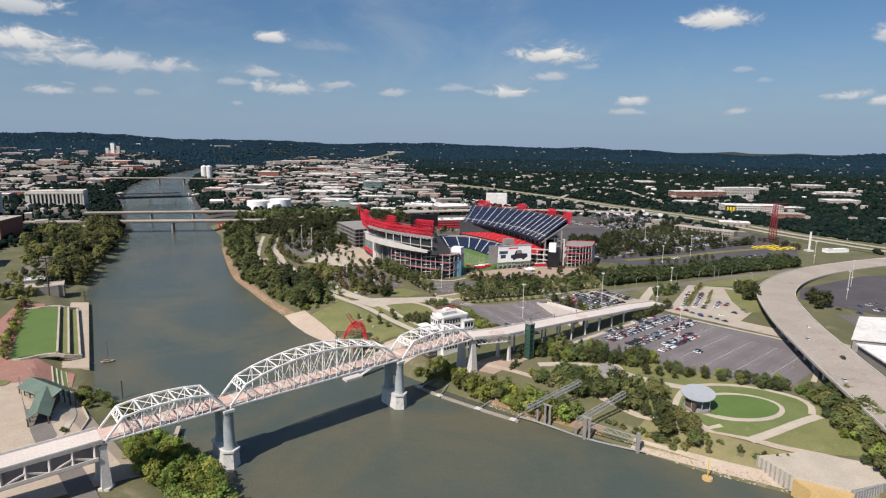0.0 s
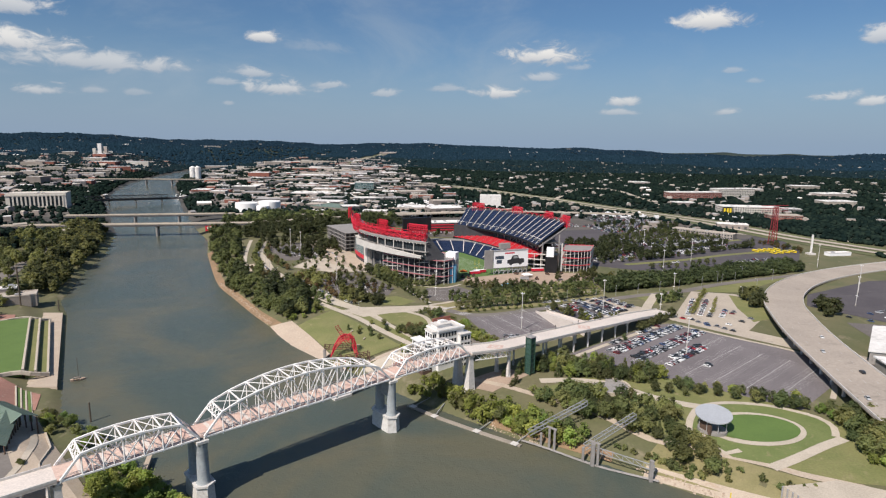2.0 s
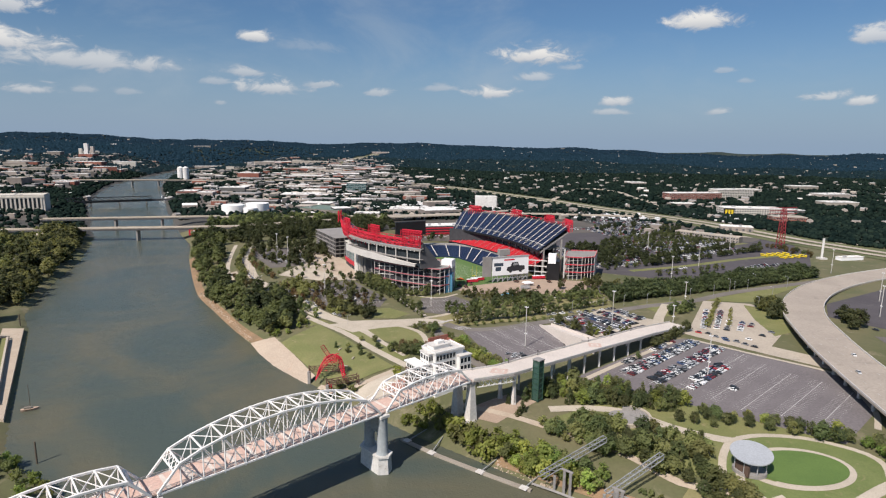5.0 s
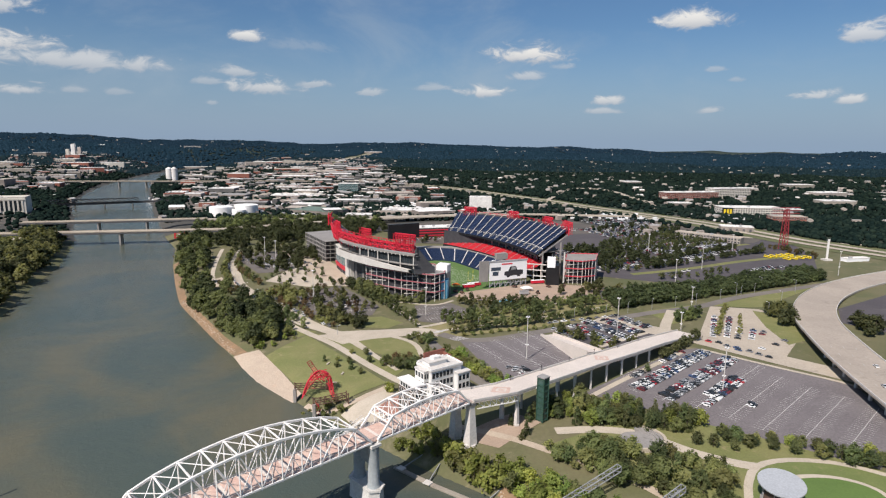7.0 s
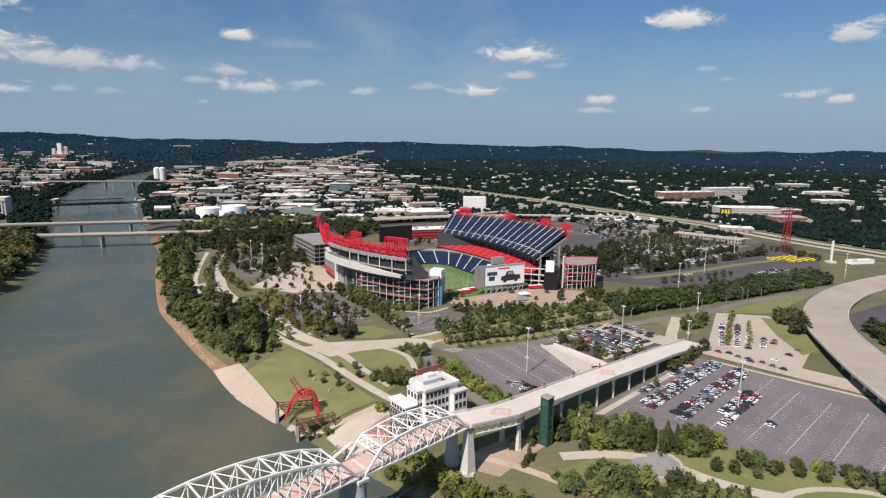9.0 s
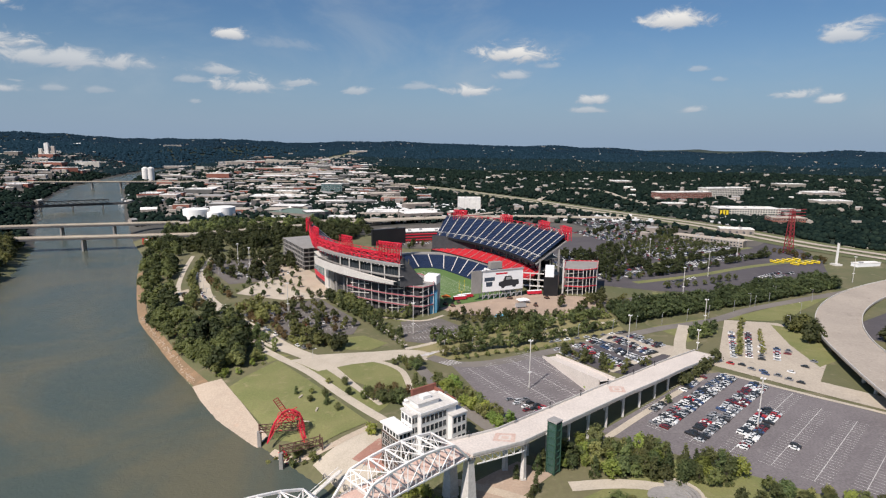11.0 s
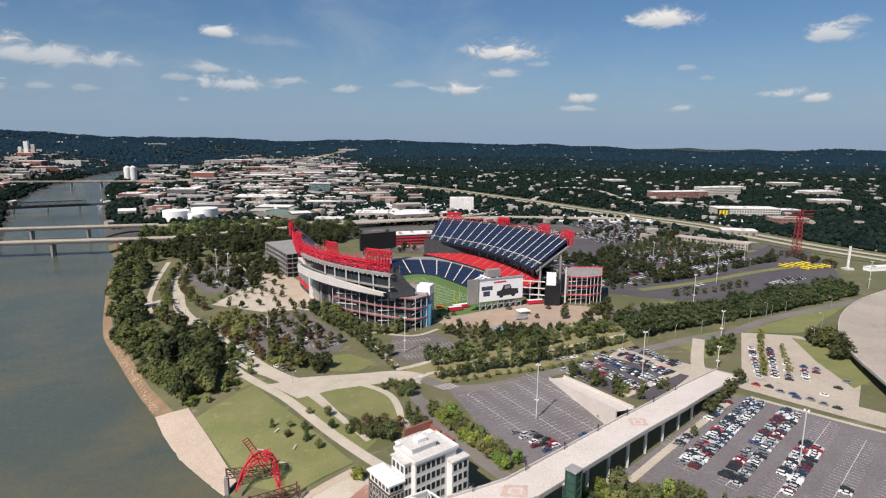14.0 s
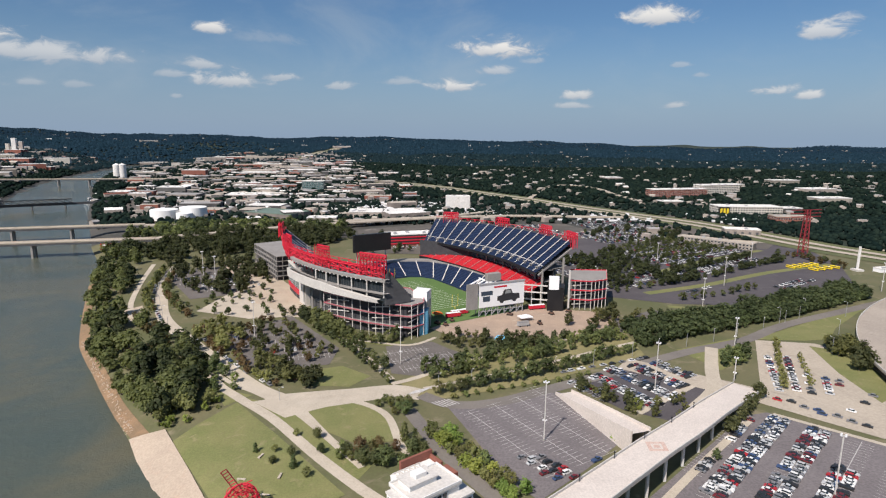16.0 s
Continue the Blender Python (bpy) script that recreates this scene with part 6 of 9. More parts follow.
# ---- elevated road ----
HW = [(205, 130, 10), (222, 215, 10), (238, 280, 9.6), (253, 336, 9.2), (275, 410, 8.4), (298, 470, 7.2), (318, 512, 5.6), (348, 556, 4.0), (392, 602, 2.4), (452, 646, 1.2), (530, 686, .6), (640, 730, .4)]
road = empty("elevated_road", (0, 0, 0), label="pale concrete elevated road on columns curving into a ramp", category="elevated road")
ob = strip("carriageway", HW, 31.5, mat("worn_carriageway", (0.40, 0.345, 0.29), (0.33, 0.285, 0.24), coarse=.03, fine=.7, third=(0.26, 0.225, 0.19)), "", z=True, thick=1.1, step=8)
ob.parent = road
tagged(ob, "pale worn concrete carriageway")
for k in ("category", "kind"):
    del ob[k]
for side in (-15.5, 15.5):
    ob = strip("parapet", [(x, y, z + .95) for x, y, z in HW], .45, PALE, "", z=True, thick=1.6, shift=side, step=8)
    ob.parent = road
    for k in ("category", "kind"):
        del ob[k]
hw_line = smooth_line(HW, 8)
for a, b in zip(hw_line[0:40:2], hw_line[1:41:2]):
    d = (b - a).normalized()
    s = Vector((d.y, -d.x, 0))
    for o in (-7.2, 0.25, 7.2):
        q, r = a + s * o, a + d * 4 + s * o
        link("lane_mark", [(*(p + s * e)[:2], p.z + .03) for p, e in ((q, -.1), (q, .1), (r, .1), (r, -.1))], [(0, 1, 2, 3), (3, 2, 1, 0)], PAINT, road)
    for o in (-10, 10):
        q = a + s * o
        if a.z > 4:
            beam("column", (q.x, q.y, hz(q.x, q.y) - .5), (q.x, q.y, a.z - 1), 1.5, PALE, road)
    if a.z > 4:
        beam("cross_beam", a + s * -13 + Vector((0, 0, -1.7)), a + s * 13 + Vector((0, 0, -1.7)), 1.5, PALE, road)
    for o in (-11, -4, 4, 11):
        if a.z > 4:
            beam("girder", a + s * o + Vector((0, 0, -1.6)), b + (b - a) + s * o + Vector((0, 0, -1.6)), 1.2, GREYST, road, .5)

# ---- white four-storey office by the bridge ----
ANG = math.atan2(BD.y, BD.x)


def house_box(parent, m, x0, y0, z0, x1, y1, z1, material, name="wall", label=""):
    bm = bmesh.new()
    bmesh.ops.create_cube(bm, size=1, matrix=m @ Matrix.Translation(((x0 + x1) / 2, (y0 + y1) / 2, (z0 + z1) / 2)) @ Matrix.Diagonal((x1 - x0, y1 - y0, z1 - z0, 1)))
    return part(name, bm, material, parent, label)


PANE = {}


def pane(parent, m, x, y, z, w, h, side, material=None, name="window"):
    """A window set into a wall face: dark glass behind a raised frame. side: 0 -y, 1 +x, 2 +y, 3 -x."""
    material = material or GLASS
    key = (round(w, 2), round(h, 2), material.name)
    if key not in PANE:
        me = bpy.data.meshes.new("window")
        a, b, t = w / 2, h / 2, .14
        vs = [(-a, -.02, -b), (a, -.02, -b), (a, -.02, b), (-a, -.02, b)]
        fs = [(0, 1, 2, 3)]
        for x0, x1, z0, z1 in ((-a - t, -a, -b - t, b + t), (a, a + t, -b - t, b + t), (-a, a, -b - t, -b), (-a, a, b, b + t)):
            o = len(vs)
            vs += [(x0, -.12, z0), (x1, -.12, z0), (x1, -.12, z1), (x0, -.12, z1), (x0, 0, z0), (x1, 0, z0), (x1, 0, z1), (x0, 0, z1)]
            fs += [(o, o + 1, o + 2, o + 3), (o, o + 4, o + 5, o + 1), (o + 1, o + 5, o + 6, o + 2), (o + 2, o + 6, o + 7, o + 3), (o + 3, o + 7, o + 4, o)]
        me.from_pydata(vs, [], fs)
        me.materials.append(material)
        me.materials.append(PALE)
        me.polygons.foreach_set("material_index", [0] + [1] * (len(fs) - 1))
        PANE[key] = me
    ob = new(name, PANE[key])
    ob.parent = parent
    ob.matrix_basis = m @ Matrix.Translation((x, y, z)) @ Matrix.Rotation(side * math.pi / 2, 4, "Z")
    return ob


office = empty("office_building", (0, 0, 0), label="white four-storey office building with stepped flat roofs beside the bridge", category="building")
OM = Matrix.Translation((15, 369, hz(9, 372))) @ Matrix.Rotation(radians(33), 4, "Z") @ Matrix.Diagonal((.74, .85, 1, 1))
OZ = 25.5
house_box(office, OM, -6, 5, -2, 20, 20, OZ, FRAMEW, "main_block", "white painted main block")
house_box(office, OM, 14, 1.5, -2, 25, 12, OZ - 3.5, FRAMEW, "east_wing")
house_box(office, OM, -10, 8, -2, -6.1, 18, OZ - .5, FRAMEW, "west_bay")
house_box(office, OM, -19.5, 8, -2, -10.2, 24, 15.5, BROWN, "brown_wing", "dark brown clad lower wing")
house_box(office, OM, -18.6, 8.6, 15.51, -10.2, 24, 18.6, FRAMEW, "white_storey", "white top storey of the wing")
house_box(office, OM, -19.6, 7.6, 18.61, -9.8, 25.5, 19.3, FRAMEW, "wing_roof", "broad flat white roof")
for i in range(5):
    pane(office, OM, -18.62, 10 + i * 2.9, 17.0, 2.0, 1.9, 3)
for i in range(3):
    pane(office, OM, -17.2 + i * 2.7, 8.58, 17.0, 1.9, 1.9, 0)
for x0, y0, z0, x1, y1, z1 in ((-6.8, 4.2, OZ + .01, 20.8, 20.8, OZ + .7), (13.6, 1.0, OZ - 3.49, 25.5, 12.5, OZ - 2.8), (-10.4, 7.6, OZ - .49, -5.8, 18.4, OZ + .2), (-3, 11, OZ + .72, 12, 19, OZ + 2.6), (-3.6, 10.4, OZ + 2.62, 12.6, 19.6, OZ + 3.1), (2, 13, OZ + 3.12, 8, 17, OZ + 4.6)):
    house_box(office, OM, x0, y0, z0, x1, y1, z1, PALE if z1 - z0 < 1 else FRAMEW, "roof" if z1 - z0 < 1 else "penthouse")
for x0, y0, x1, y1 in ((-6.8, 4.2, 20.8, 4.6), (-6.8, 20.4, 20.8, 20.8), (-6.8, 4.62, -6.4, 20.38), (20.4, 4.62, 20.8, 20.38)):
    house_box(office, OM, x0, y0, OZ + .71, x1, y1, OZ + 1.5, FRAMEW, "parapet")
for k in range(5):
    z = OZ - 2.4 - 4.5 * k
    for i in range(6):
        pane(office, OM, -4.2 + i * 3.1, 4.98, z, 2.3, 2.7, 0)
    for i in range(2):
        pane(office, OM, -9.0 + i * 1.95, 7.98, z - .3, 1.5, 2.6, 0)
    for i in range(3):
        pane(office, OM, -10.02, 9.8 + i * 3.2, z - .3, 2.1, 2.6, 3)
        pane(office, OM, 16 + i * 3.4, 1.48, z - 3.4, 2.4, 2.7, 0)
        pane(office, OM, 25.02, 3 + i * 3.4, z - 3.4, 2.2, 2.7, 1)
for z in (2.6, 6.6, 10.6, 13.8):
    for i in range(4):
        pane(office, OM, -18.3 + i * 2.3, 7.98, z, 1.7, 2.3, 0)
    for i in range(6):
        pane(office, OM, -19.52, 9.4 + i * 2.5, z, 1.8, 2.3, 3)
house_box(office, OM, 0, 20.82, -2, 24, 28.4, OZ - 1.6, FRAMEW, "rear_hall", "white rear hall")
house_box(office, OM, -.4, 20.82, OZ - 1.58, 23, 28.2, OZ - .9, FRAMEW, "rear_roof")
for i in range(5):
    beam("roof_frame", OM @ Vector((1 + i * 3, 21.4, OZ - .72)), OM @ Vector((4 + i * 3, 27.6, OZ - .72)), .35, PALE, office)
    beam("roof_frame", OM @ Vector((4 + i * 3, 21.4, OZ - .70)), OM @ Vector((1 + i * 3, 27.6, OZ - .70)), .3, PALE, office)
beam("roof_frame", OM @ Vector((.6, 27.8, OZ - .7)), OM @ Vector((17, 27.8, OZ - .7)), .4, PALE, office)
house_box(office, OM, 6, 28.41, -2, 25, 29.6, OZ + 2.2, BRICK, "brick_wall", "red brick fire wall")
house_box(office, OM, 23.4, 20.6, -2, 24.6, 28.4, OZ + .6, BRICK, "brick_wall")
house_box(office, OM, 21, 13, -2, 27, 20.5, OZ - 1, BRICK, "brick_tower")
for i in range(9):
    house_box(office, OM, 25.1, -1 + i * 1.1, 6 + i * 1.1, 27.6, .1 + i * 1.1, 6.4 + i * 1.1, STEEL, "stair_step")

# glazed green lift tower at the bridge
lift = empty("lift_tower", (0, 0, 0), label="dark green steel and glass lift tower beside the bridge", category="tower")
LM = Matrix.Translation(bp(281, -10.8, 0)) @ Matrix.Rotation(ANG, 4, "Z")
LZ = deck_z(281) + 6
house_box(lift, LM, -1.8, -1.8, 0, 1.8, 1.8, LZ, mat("green_glass", (0.05, 0.10, 0.085), rough=0.2, spec=.6), "glass_shaft", "green glass shaft")
for x in (-2, 2):
    for y in (-2, 2):
        beam("corner_post", LM @ Vector((x, y, 0)), LM @ Vector((x, y, LZ + .6)), .5, GREENST, lift)
for z in np.arange(1, LZ, 3.1):
    for (xa, ya), (xb, yb) in (((-2, -2), (2, -2)), ((2, -2), (2, 2)), ((2, 2), (-2, 2)), ((-2, 2), (-2, -2))):
        beam("ring_beam", LM @ Vector((xa, ya, z)), LM @ Vector((xb, yb, z)), .4, GREENST, lift)
house_box(lift, LM, -2.4, -2.4, LZ + .6, 2.4, 2.4, LZ + 1.1, ROOFG, "roof")
house_box(lift, LM, -1.5, 2.4, deck_z(281) - .3, 1.5, 4.2, deck_z(281) + .2, PALE, "landing")

# ramp side stair down to the car park
wallr = empty("ramp_wall", (0, 0, 0), label="white stepped ramp with solid parapets beside the car park", category="ramp")
RA, RB = Vector((114, 432, 0)), Vector((99, 496, 0))
RD = (RB - RA).normalized()
RS = Vector((RD.y, -RD.x, 0))
for o in (-5, 5):
    vs = []
    for t, z in ((0, 12), (.35, 8.5), (.7, 5), (1, 1.6)):
        q = RA + (RB - RA) * t
        vs += [(*(q + RS * (o - .3))[:2], 0), (*(q + RS * (o - .3))[:2], z), (*(q + RS * (o + .3))[:2], z), (*(q + RS * (o + .3))[:2], 0)]
    fs = [(4 * i + k, 4 * i + (k + 1) % 4, 4 * i + 4 + (k + 1) % 4, 4 * i + 4 + k) for i in range(3) for k in range(4)] + [(0, 3, 2, 1), (12, 13, 14, 15)]
    link("side_wall", vs, fs, DECKC, wallr)
vs = []
for t, z in ((0, 10.6), (.35, 7.2), (.7, 3.6), (1, .3)):
    q = RA + (RB - RA) * t
    vs += [(*(q - RS * 4.7)[:2], z), (*(q + RS * 4.7)[:2], z)]
link("walkway", vs, [(0, 1, 3, 2), (2, 3, 5, 4), (4, 5, 7, 6)], DECKC, wallr)
for s in (262, 352):          # brick-red paved squares on the ramp deck
    for h, c in ((5.2, DECKP), (2.9, DECKC), (1.7, DECKP)):
        vs = [bp(s + a, b, deck_z(s + a) + .27 + .01 * (5.2 - h)) for a, b in ((-h * 1.25, 0), (0, -h), (h * 1.25, 0), (0, h))]
        link("paving_inlay", vs, [(0, 1, 2, 3)], c, bridge)

# ---- red steel sculpture on its gantry ----
sculpt = empty("sculpture", (0, 0, 0), label="looping red steel sculpture of tubes and ladder rails on the bank", category="sculpture")
SR_ = random.Random(6)
spine = [(-64, 403, -5), (-63, 405, -1.5), (-61.2, 407, 3.4), (-58, 408.5, 7.4), (-54, 409, 9.2), (-50.8, 409, 7.6), (-49.4, 408.4, 4.0), (-49.0, 407.6, 0), (-47.4, 405, -3.4), (-45.6, 402, -5.4)]
for k, (dx_, dy_, dz_, r_) in enumerate(((0, 0, 0, .36), (1.5, .6, -1.3, .26), (.7, 1.6, -.5, .26), (2.4, -.5, -2.3, .22))):
    line_ = [Vector((x + dx_ * min(1, i / 3), y + dy_, z + dz_ * min(1, i / 3))) for i, (x, y, z) in enumerate(spine[: 10 - (k > 1) * 2])]
    tube("arch_tube", smooth_line(line_, 1.4), r_, RED, sculpt, 7)
for k in range(46):          # tangle of rails at the crest
    a = Vector((SR_.uniform(-59, -48.6), SR_.uniform(406, 411), 0))
    a.z = 6.3 - .16 * (a.x + 53.5) ** 2 + SR_.uniform(-1.6, 3.2)
    b = a + Vector((SR_.uniform(-2.6, 2.6), SR_.uniform(-1.6, 1.6), SR_.uniform(-2.2, 2.2)))
    beam("rail", a, b, SR_.uniform(.18, .36), RED if k % 4 else SCULPT, sculpt)
for k in range(7):
    r_, q = SR_.uniform(1.3, 2.4), Vector((-57.5 + 1.2 * k, 408 + .4 * (k % 3), 6.6 + .6 * (k % 3)))
    tube("hoop", [q + Vector((r_ * math.cos(t), 1.1 * math.sin(t + k), r_ * math.sin(t) * .8)) for t in np.linspace(0, 6.0, 14)], .18, RED, sculpt, 5)
for k in range(12):          # rungs of the tail
    q = Vector((-49.2, 407.8, 2.5)).lerp(Vector((-45.4, 401.5, -5.2)), k / 11)
    beam("rung", q - Vector((1.3, .3, .6)), q + Vector((1.3, .3, .5)), .24, RED, sculpt)
L0, L1 = Vector((-53.4, 408, 2)), Vector((-61.6, 409, 14.4))
for o in (Vector(), Vector((2.0, .4, 1.1))):
    beam("ladder_rail", L0 + o, L1 + o, .32, SCULPT, sculpt)
for k in range(5, 13):
    q = L0.lerp(L1, k / 12)
    beam("ladder_rung", q, q + Vector((2.0, .4, 1.1)), .3, RED if k < 9 else SCULPT, sculpt)
for k in range(14):          # the small bundle under the second gantry
    a = Vector((-53.7 + SR_.uniform(-1.6, 1.6), 389.5 + SR_.uniform(-1.2, 1.2), SR_.uniform(-8.2, -2.4)))
    beam("bundle_rail", a, a + Vector((SR_.uniform(-1.4, 1.4), SR_.uniform(-1, 1), SR_.uniform(-1.8, 1.8))), .5, RED, sculpt)
beam("hanger", (-53.7, 389.5, -4), (-53.7, 389.5, .2), .3, RED, sculpt)
for x, y, t_ in [(-55, 446, 1.2), (-60, 431, -0.2), (-44, 430, 1.4), (-48, 419, -0.2)]:
    be = empty("bench", (x, y, hz(x, y) + .3), t_, "long pale stone bench on the sloping lawn", "bench", "lawn benches")
    bevel_box("seat", -1.9, -.5, .4, 1.9, .5, .65, PATHM, be, r=.06)
    for k in (-1.3, 1.3):
        bevel_box("leg", k - .3, -.42, -.6, k + .3, .42, .398, PATHM, be, r=.04)
gantry = empty("gantry", (0, 0, 0), label="rusted steel gantry frames on concrete pillars at the waterside", category="gantry")


def lattice(parent, a, b, depth, bays, thick, material, wide=0.0):
    """A braced girder between two points."""
    a, b = Vector(a), Vector(b)
    dn = Vector((0, 0, -depth))
    side = (b - a).cross(Vector((0, 0, 1))).normalized() * wide
    for o in ((Vector(), side) if wide else (Vector(),)):
        for i in range(bays):
            p, q = a.lerp(b, i / bays) + o, a.lerp(b, (i + 1) / bays) + o
            beam("chord", p, q, thick, material, parent)
            beam("chord", p + dn, q + dn, thick, material, parent)
            beam("web", p, q + dn, thick * .7, material, parent)
            beam("upright", q, q + dn, thick * .7, material, parent)
    if wide:
        for i in range(bays + 1):
            beam("tie", a.lerp(b, i / bays), a.lerp(b, i / bays) + side, thick * .6, material, parent)


lattice(gantry, (-69, 410, 1.2), (-51, 412, 1.2), 2.6, 6, .38, RUST, 3.0)
lattice(gantry, (-55, 389, 1.2), (-38, 397, 1.2), 2.6, 6, .38, RUST, 3.0)
for x, y in ((-69, 408.5), (-54.5, 388)):
    beam("pillar", (x, y, WATER_Z - 1), (x, y, -1.6), 2.0, CONC, gantry, 1.8)
for x, y in ((-38, 397), (-36.5, 394), (-51, 412), (-69, 409), (-55, 388.5)):
    beam("mast", (x, y, min(hz(x, y), -1.7)), (x, y, 2.2), .6, RUST, gantry)
strip("walkway", [(-62, 402), (-50, 392), (-42, 392), (-30, 398), (-14, 410)], 4, SAND, "pale walk round the sculpture", lift=.25)
patch("plaza", [(-40, 386), (-18, 408), (-2, 396), (-4, 376), (-22, 362), (-30, 372)], PATHM, "pale paved terrace by the office", "plaza", lift=.2)
patch("plaza", [(-22, 384), (-10, 398), (0, 388), (-8, 372)], BRICKP, "brick-red court before the office", "plaza", lift=.26)
arcade = empty("arched_wall", (0, 0, 0), label="row of dark concrete arches below the terrace", category="wall")
for k in range(6):
    q = Vector((-33 + 2.6 * k, 375 - 2.4 * k, hz(-33 + 2.6 * k, 375 - 2.4 * k)))
    tube("arch", [q + Vector((1.1 * math.cos(t), -1.0 * math.cos(t), 3.2 * math.sin(t))) for t in np.linspace(0, math.pi, 8)], .3, CONC, arcade, 5)
gang = empty("gangway", (0, 0, 0), label="white gangway bridge down to a floating dock", category="gangway")
beam("walk", (-26, 372, -2), (-44, 352, -8.2), .4, PALE, gang, 2.2)
for o in (-1, 1):
    beam("rail", (-26 + o, 372 - o, -.8), (-44 + o, 352 - o, -7), .2, WHITE, gang)
part("pontoon", bmesh_box(Vector((-49, 349, -8.9)), (12, 5, 1.4), .7), PALE, gang)

# ---- floating boom with mooring struts ----
boom = empty("floating_dock", (0, 0, 0), label="long narrow weathered timber floating dock by the bank", category="dock")
for (ax, ay), (bx, by) in zip(((-9, 337), (9, 321), (30, 305)), ((9, 321), (30, 305), (49, 291.5))):
    beam("float", (ax, ay, -9.1), (bx, by, -9.1), 1.0, mat("grey_timber", (0.34, 0.30, 0.25)), boom, 2.2)
for x, y, u, v in ((6, 323, 12, 336), (28, 306, 40, 318), (46, 293, 56, 302), (-6, 335, 4, 344)):
    beam("strut", (x, y, -8.8), (u, v, -7.2), .5, GREYST, boom)
    part("pad", bmesh_box(Vector((x, y, -8.6)), (3.6, 3, .5), -.7), PALE, boom)

# ---- old gantry arms on the bank ----
for i, ((ax, ay, az), (bx, by, bz), (px, py)) in enumerate((((52, 291, -3.0), (84, 305, 9.5), (62.5, 289)), ((76, 277, -3.0), (104, 290, 9.5), (80, 275)))):
    arm = empty("loading_crane", (0, 0, 0), label="weathered grey steel lattice arm on tall concrete pillars", category="gantry", group="old dock arms")
    lattice(arm, (ax, ay, az + 3), (bx, by, bz), 2.2, 9, .35, GREYST, 2.2)
    for dx_, dy_ in ((0, 0), (2.2, -1.8), (-3.6, 2.4)):
        beam("pillar", (px + dx_, py + dy_, WATER_Z - 1), (px + dx_, py + dy_, 2.2 if dx_ >= 0 else -2), 1.2, CONC, arm, 1.0)
    beam("pillar_cap", (px - 1, py + 1, 2.2), (px + 3, py - 2.6, 2.2), .8, CONC, arm)
fence = empty("bank_gantry", (0, 0, 0), label="grey steel frame between pillars along the bank", category="gantry")
lattice(fence, (80, 275, 0), (104, 260, -1.2), 2.6, 6, .35, GREYST)
for x, y, z in ((103, 261, .6), (80, 274, 1.8)):
    beam("pillar", (x, y, WATER_Z - 1), (x, y, z), 2.0, CONC, fence, 1.6)
strip("sheet_wall", [(50, 296), (64, 286), (82, 273), (106, 259)], 1.2, CONC, "low concrete wall at the water's edge", "wall", lift=1.6)
bld = empty("landing_house", (0, 0, 0), label="ochre concrete landing structure with ribbed grey walls at the bank", category="building")
prism("ochre_wall", [(158, 226), (160, 217), (172, 209), (177, 215)], WATER_Z - 1, -1.6, mat("ochre_concrete", (0.55, 0.38, 0.16), (0.48, 0.33, 0.15), coarse=.1), bld)
prism("terrace", [(152, 243), (158, 226.5), (176, 216), (196, 222), (202, 236), (178, 247)], -8, -.6, PATHM, bld)
for k in range(10):
    beam("rib", (178 + 1.6 * k, 214.6 + .6 * k, -8), (178 + 1.6 * k, 214.6 + .6 * k, -1), .5, STEEL, bld)
prism("ribbed_wall", [(177, 214.8), (195, 221.4), (194.6, 222), (176.6, 215.6)], -8, -.9, GREYST, bld)
for k in range(8):
    beam("rib", (151.6 + .8 * k, 242.6 - 2.2 * k, -7), (151.6 + .8 * k, 242.6 - 2.2 * k, -.4), .5, STEEL, bld)
marker = empty("river_marker", (0, 0, 0), label="small ochre masonry drum with a mast on the bank", category="marker")
bm = bmesh.new()
bmesh.ops.create_cone(bm, cap_ends=True, segments=16, radius1=2.6, radius2=2.3, depth=3.2, matrix=Matrix.Translation((127, 238, hz(127, 238) + 1.2)))
part("drum", bm, mat("ochre_concrete", (0.55, 0.38, 0.16)), marker)
beam("mast", (127, 238, hz(127, 238) + 2.6), (127, 238, hz(127, 238) + 11), .35, YELLOW, marker)

# rock-fill along the bank
RR = np.random.default_rng(8)
vs, fs = [], []
bank = smooth_line([(100, 265), (129, 244), (157, 228), (200, 198)], 1.2) + smooth_line([(34, 312), (58, 292)], 1.6) + smooth_line([(-129, 486), (-156, 527), (-187, 574), (-217, 622)], 1.6)
for p in bank:
    for _ in range(3):
        c = Vector((p.x + RR.uniform(-1, 5) * .64, p.y + RR.uniform(-1, 5) * .77, 0))
        c.z = hz(c.x, c.y)
        o, s = len(vs), RR.uniform(.35, .95)
        for d in ((1, 0, 0), (-1, 0, 0), (0, 1, 0), (0, -1, 0), (0, 0, 1), (0, 0, -1)):
            vs.append(tuple(c[i] + d[i] * s * RR.uniform(.6, 1.2) + RR.uniform(-.2, .2) * s for i in range(3)))
        fs += [(o + a, o + b, o + 4) for a, b in ((0, 2), (2, 1), (1, 3), (3, 0))] + [(o + b, o + a, o + 5) for a, b in ((0, 2), (2, 1), (1, 3), (3, 0))]
tagged(link("rocks", vs, fs, mat("bank_rock", (0.42, 0.34, 0.26), (0.33, 0.26, 0.2), coarse=.3)), "pale loose rocks along the water's edge", "rocks", kind="stuff")
strip("bank", [(-120, 478), (-148, 516), (-180, 566), (-211, 614), (-246, 690), (-290, 795)], 7, EARTH, "bare reddish earth bank above the water", "bank", lift=.25, shift=1.5)
strip("bank", [(36, 313), (60, 295), (90, 276)], 6, EARTH, "bare brown earth bank above the water", "bank", lift=.2, shift=-2)
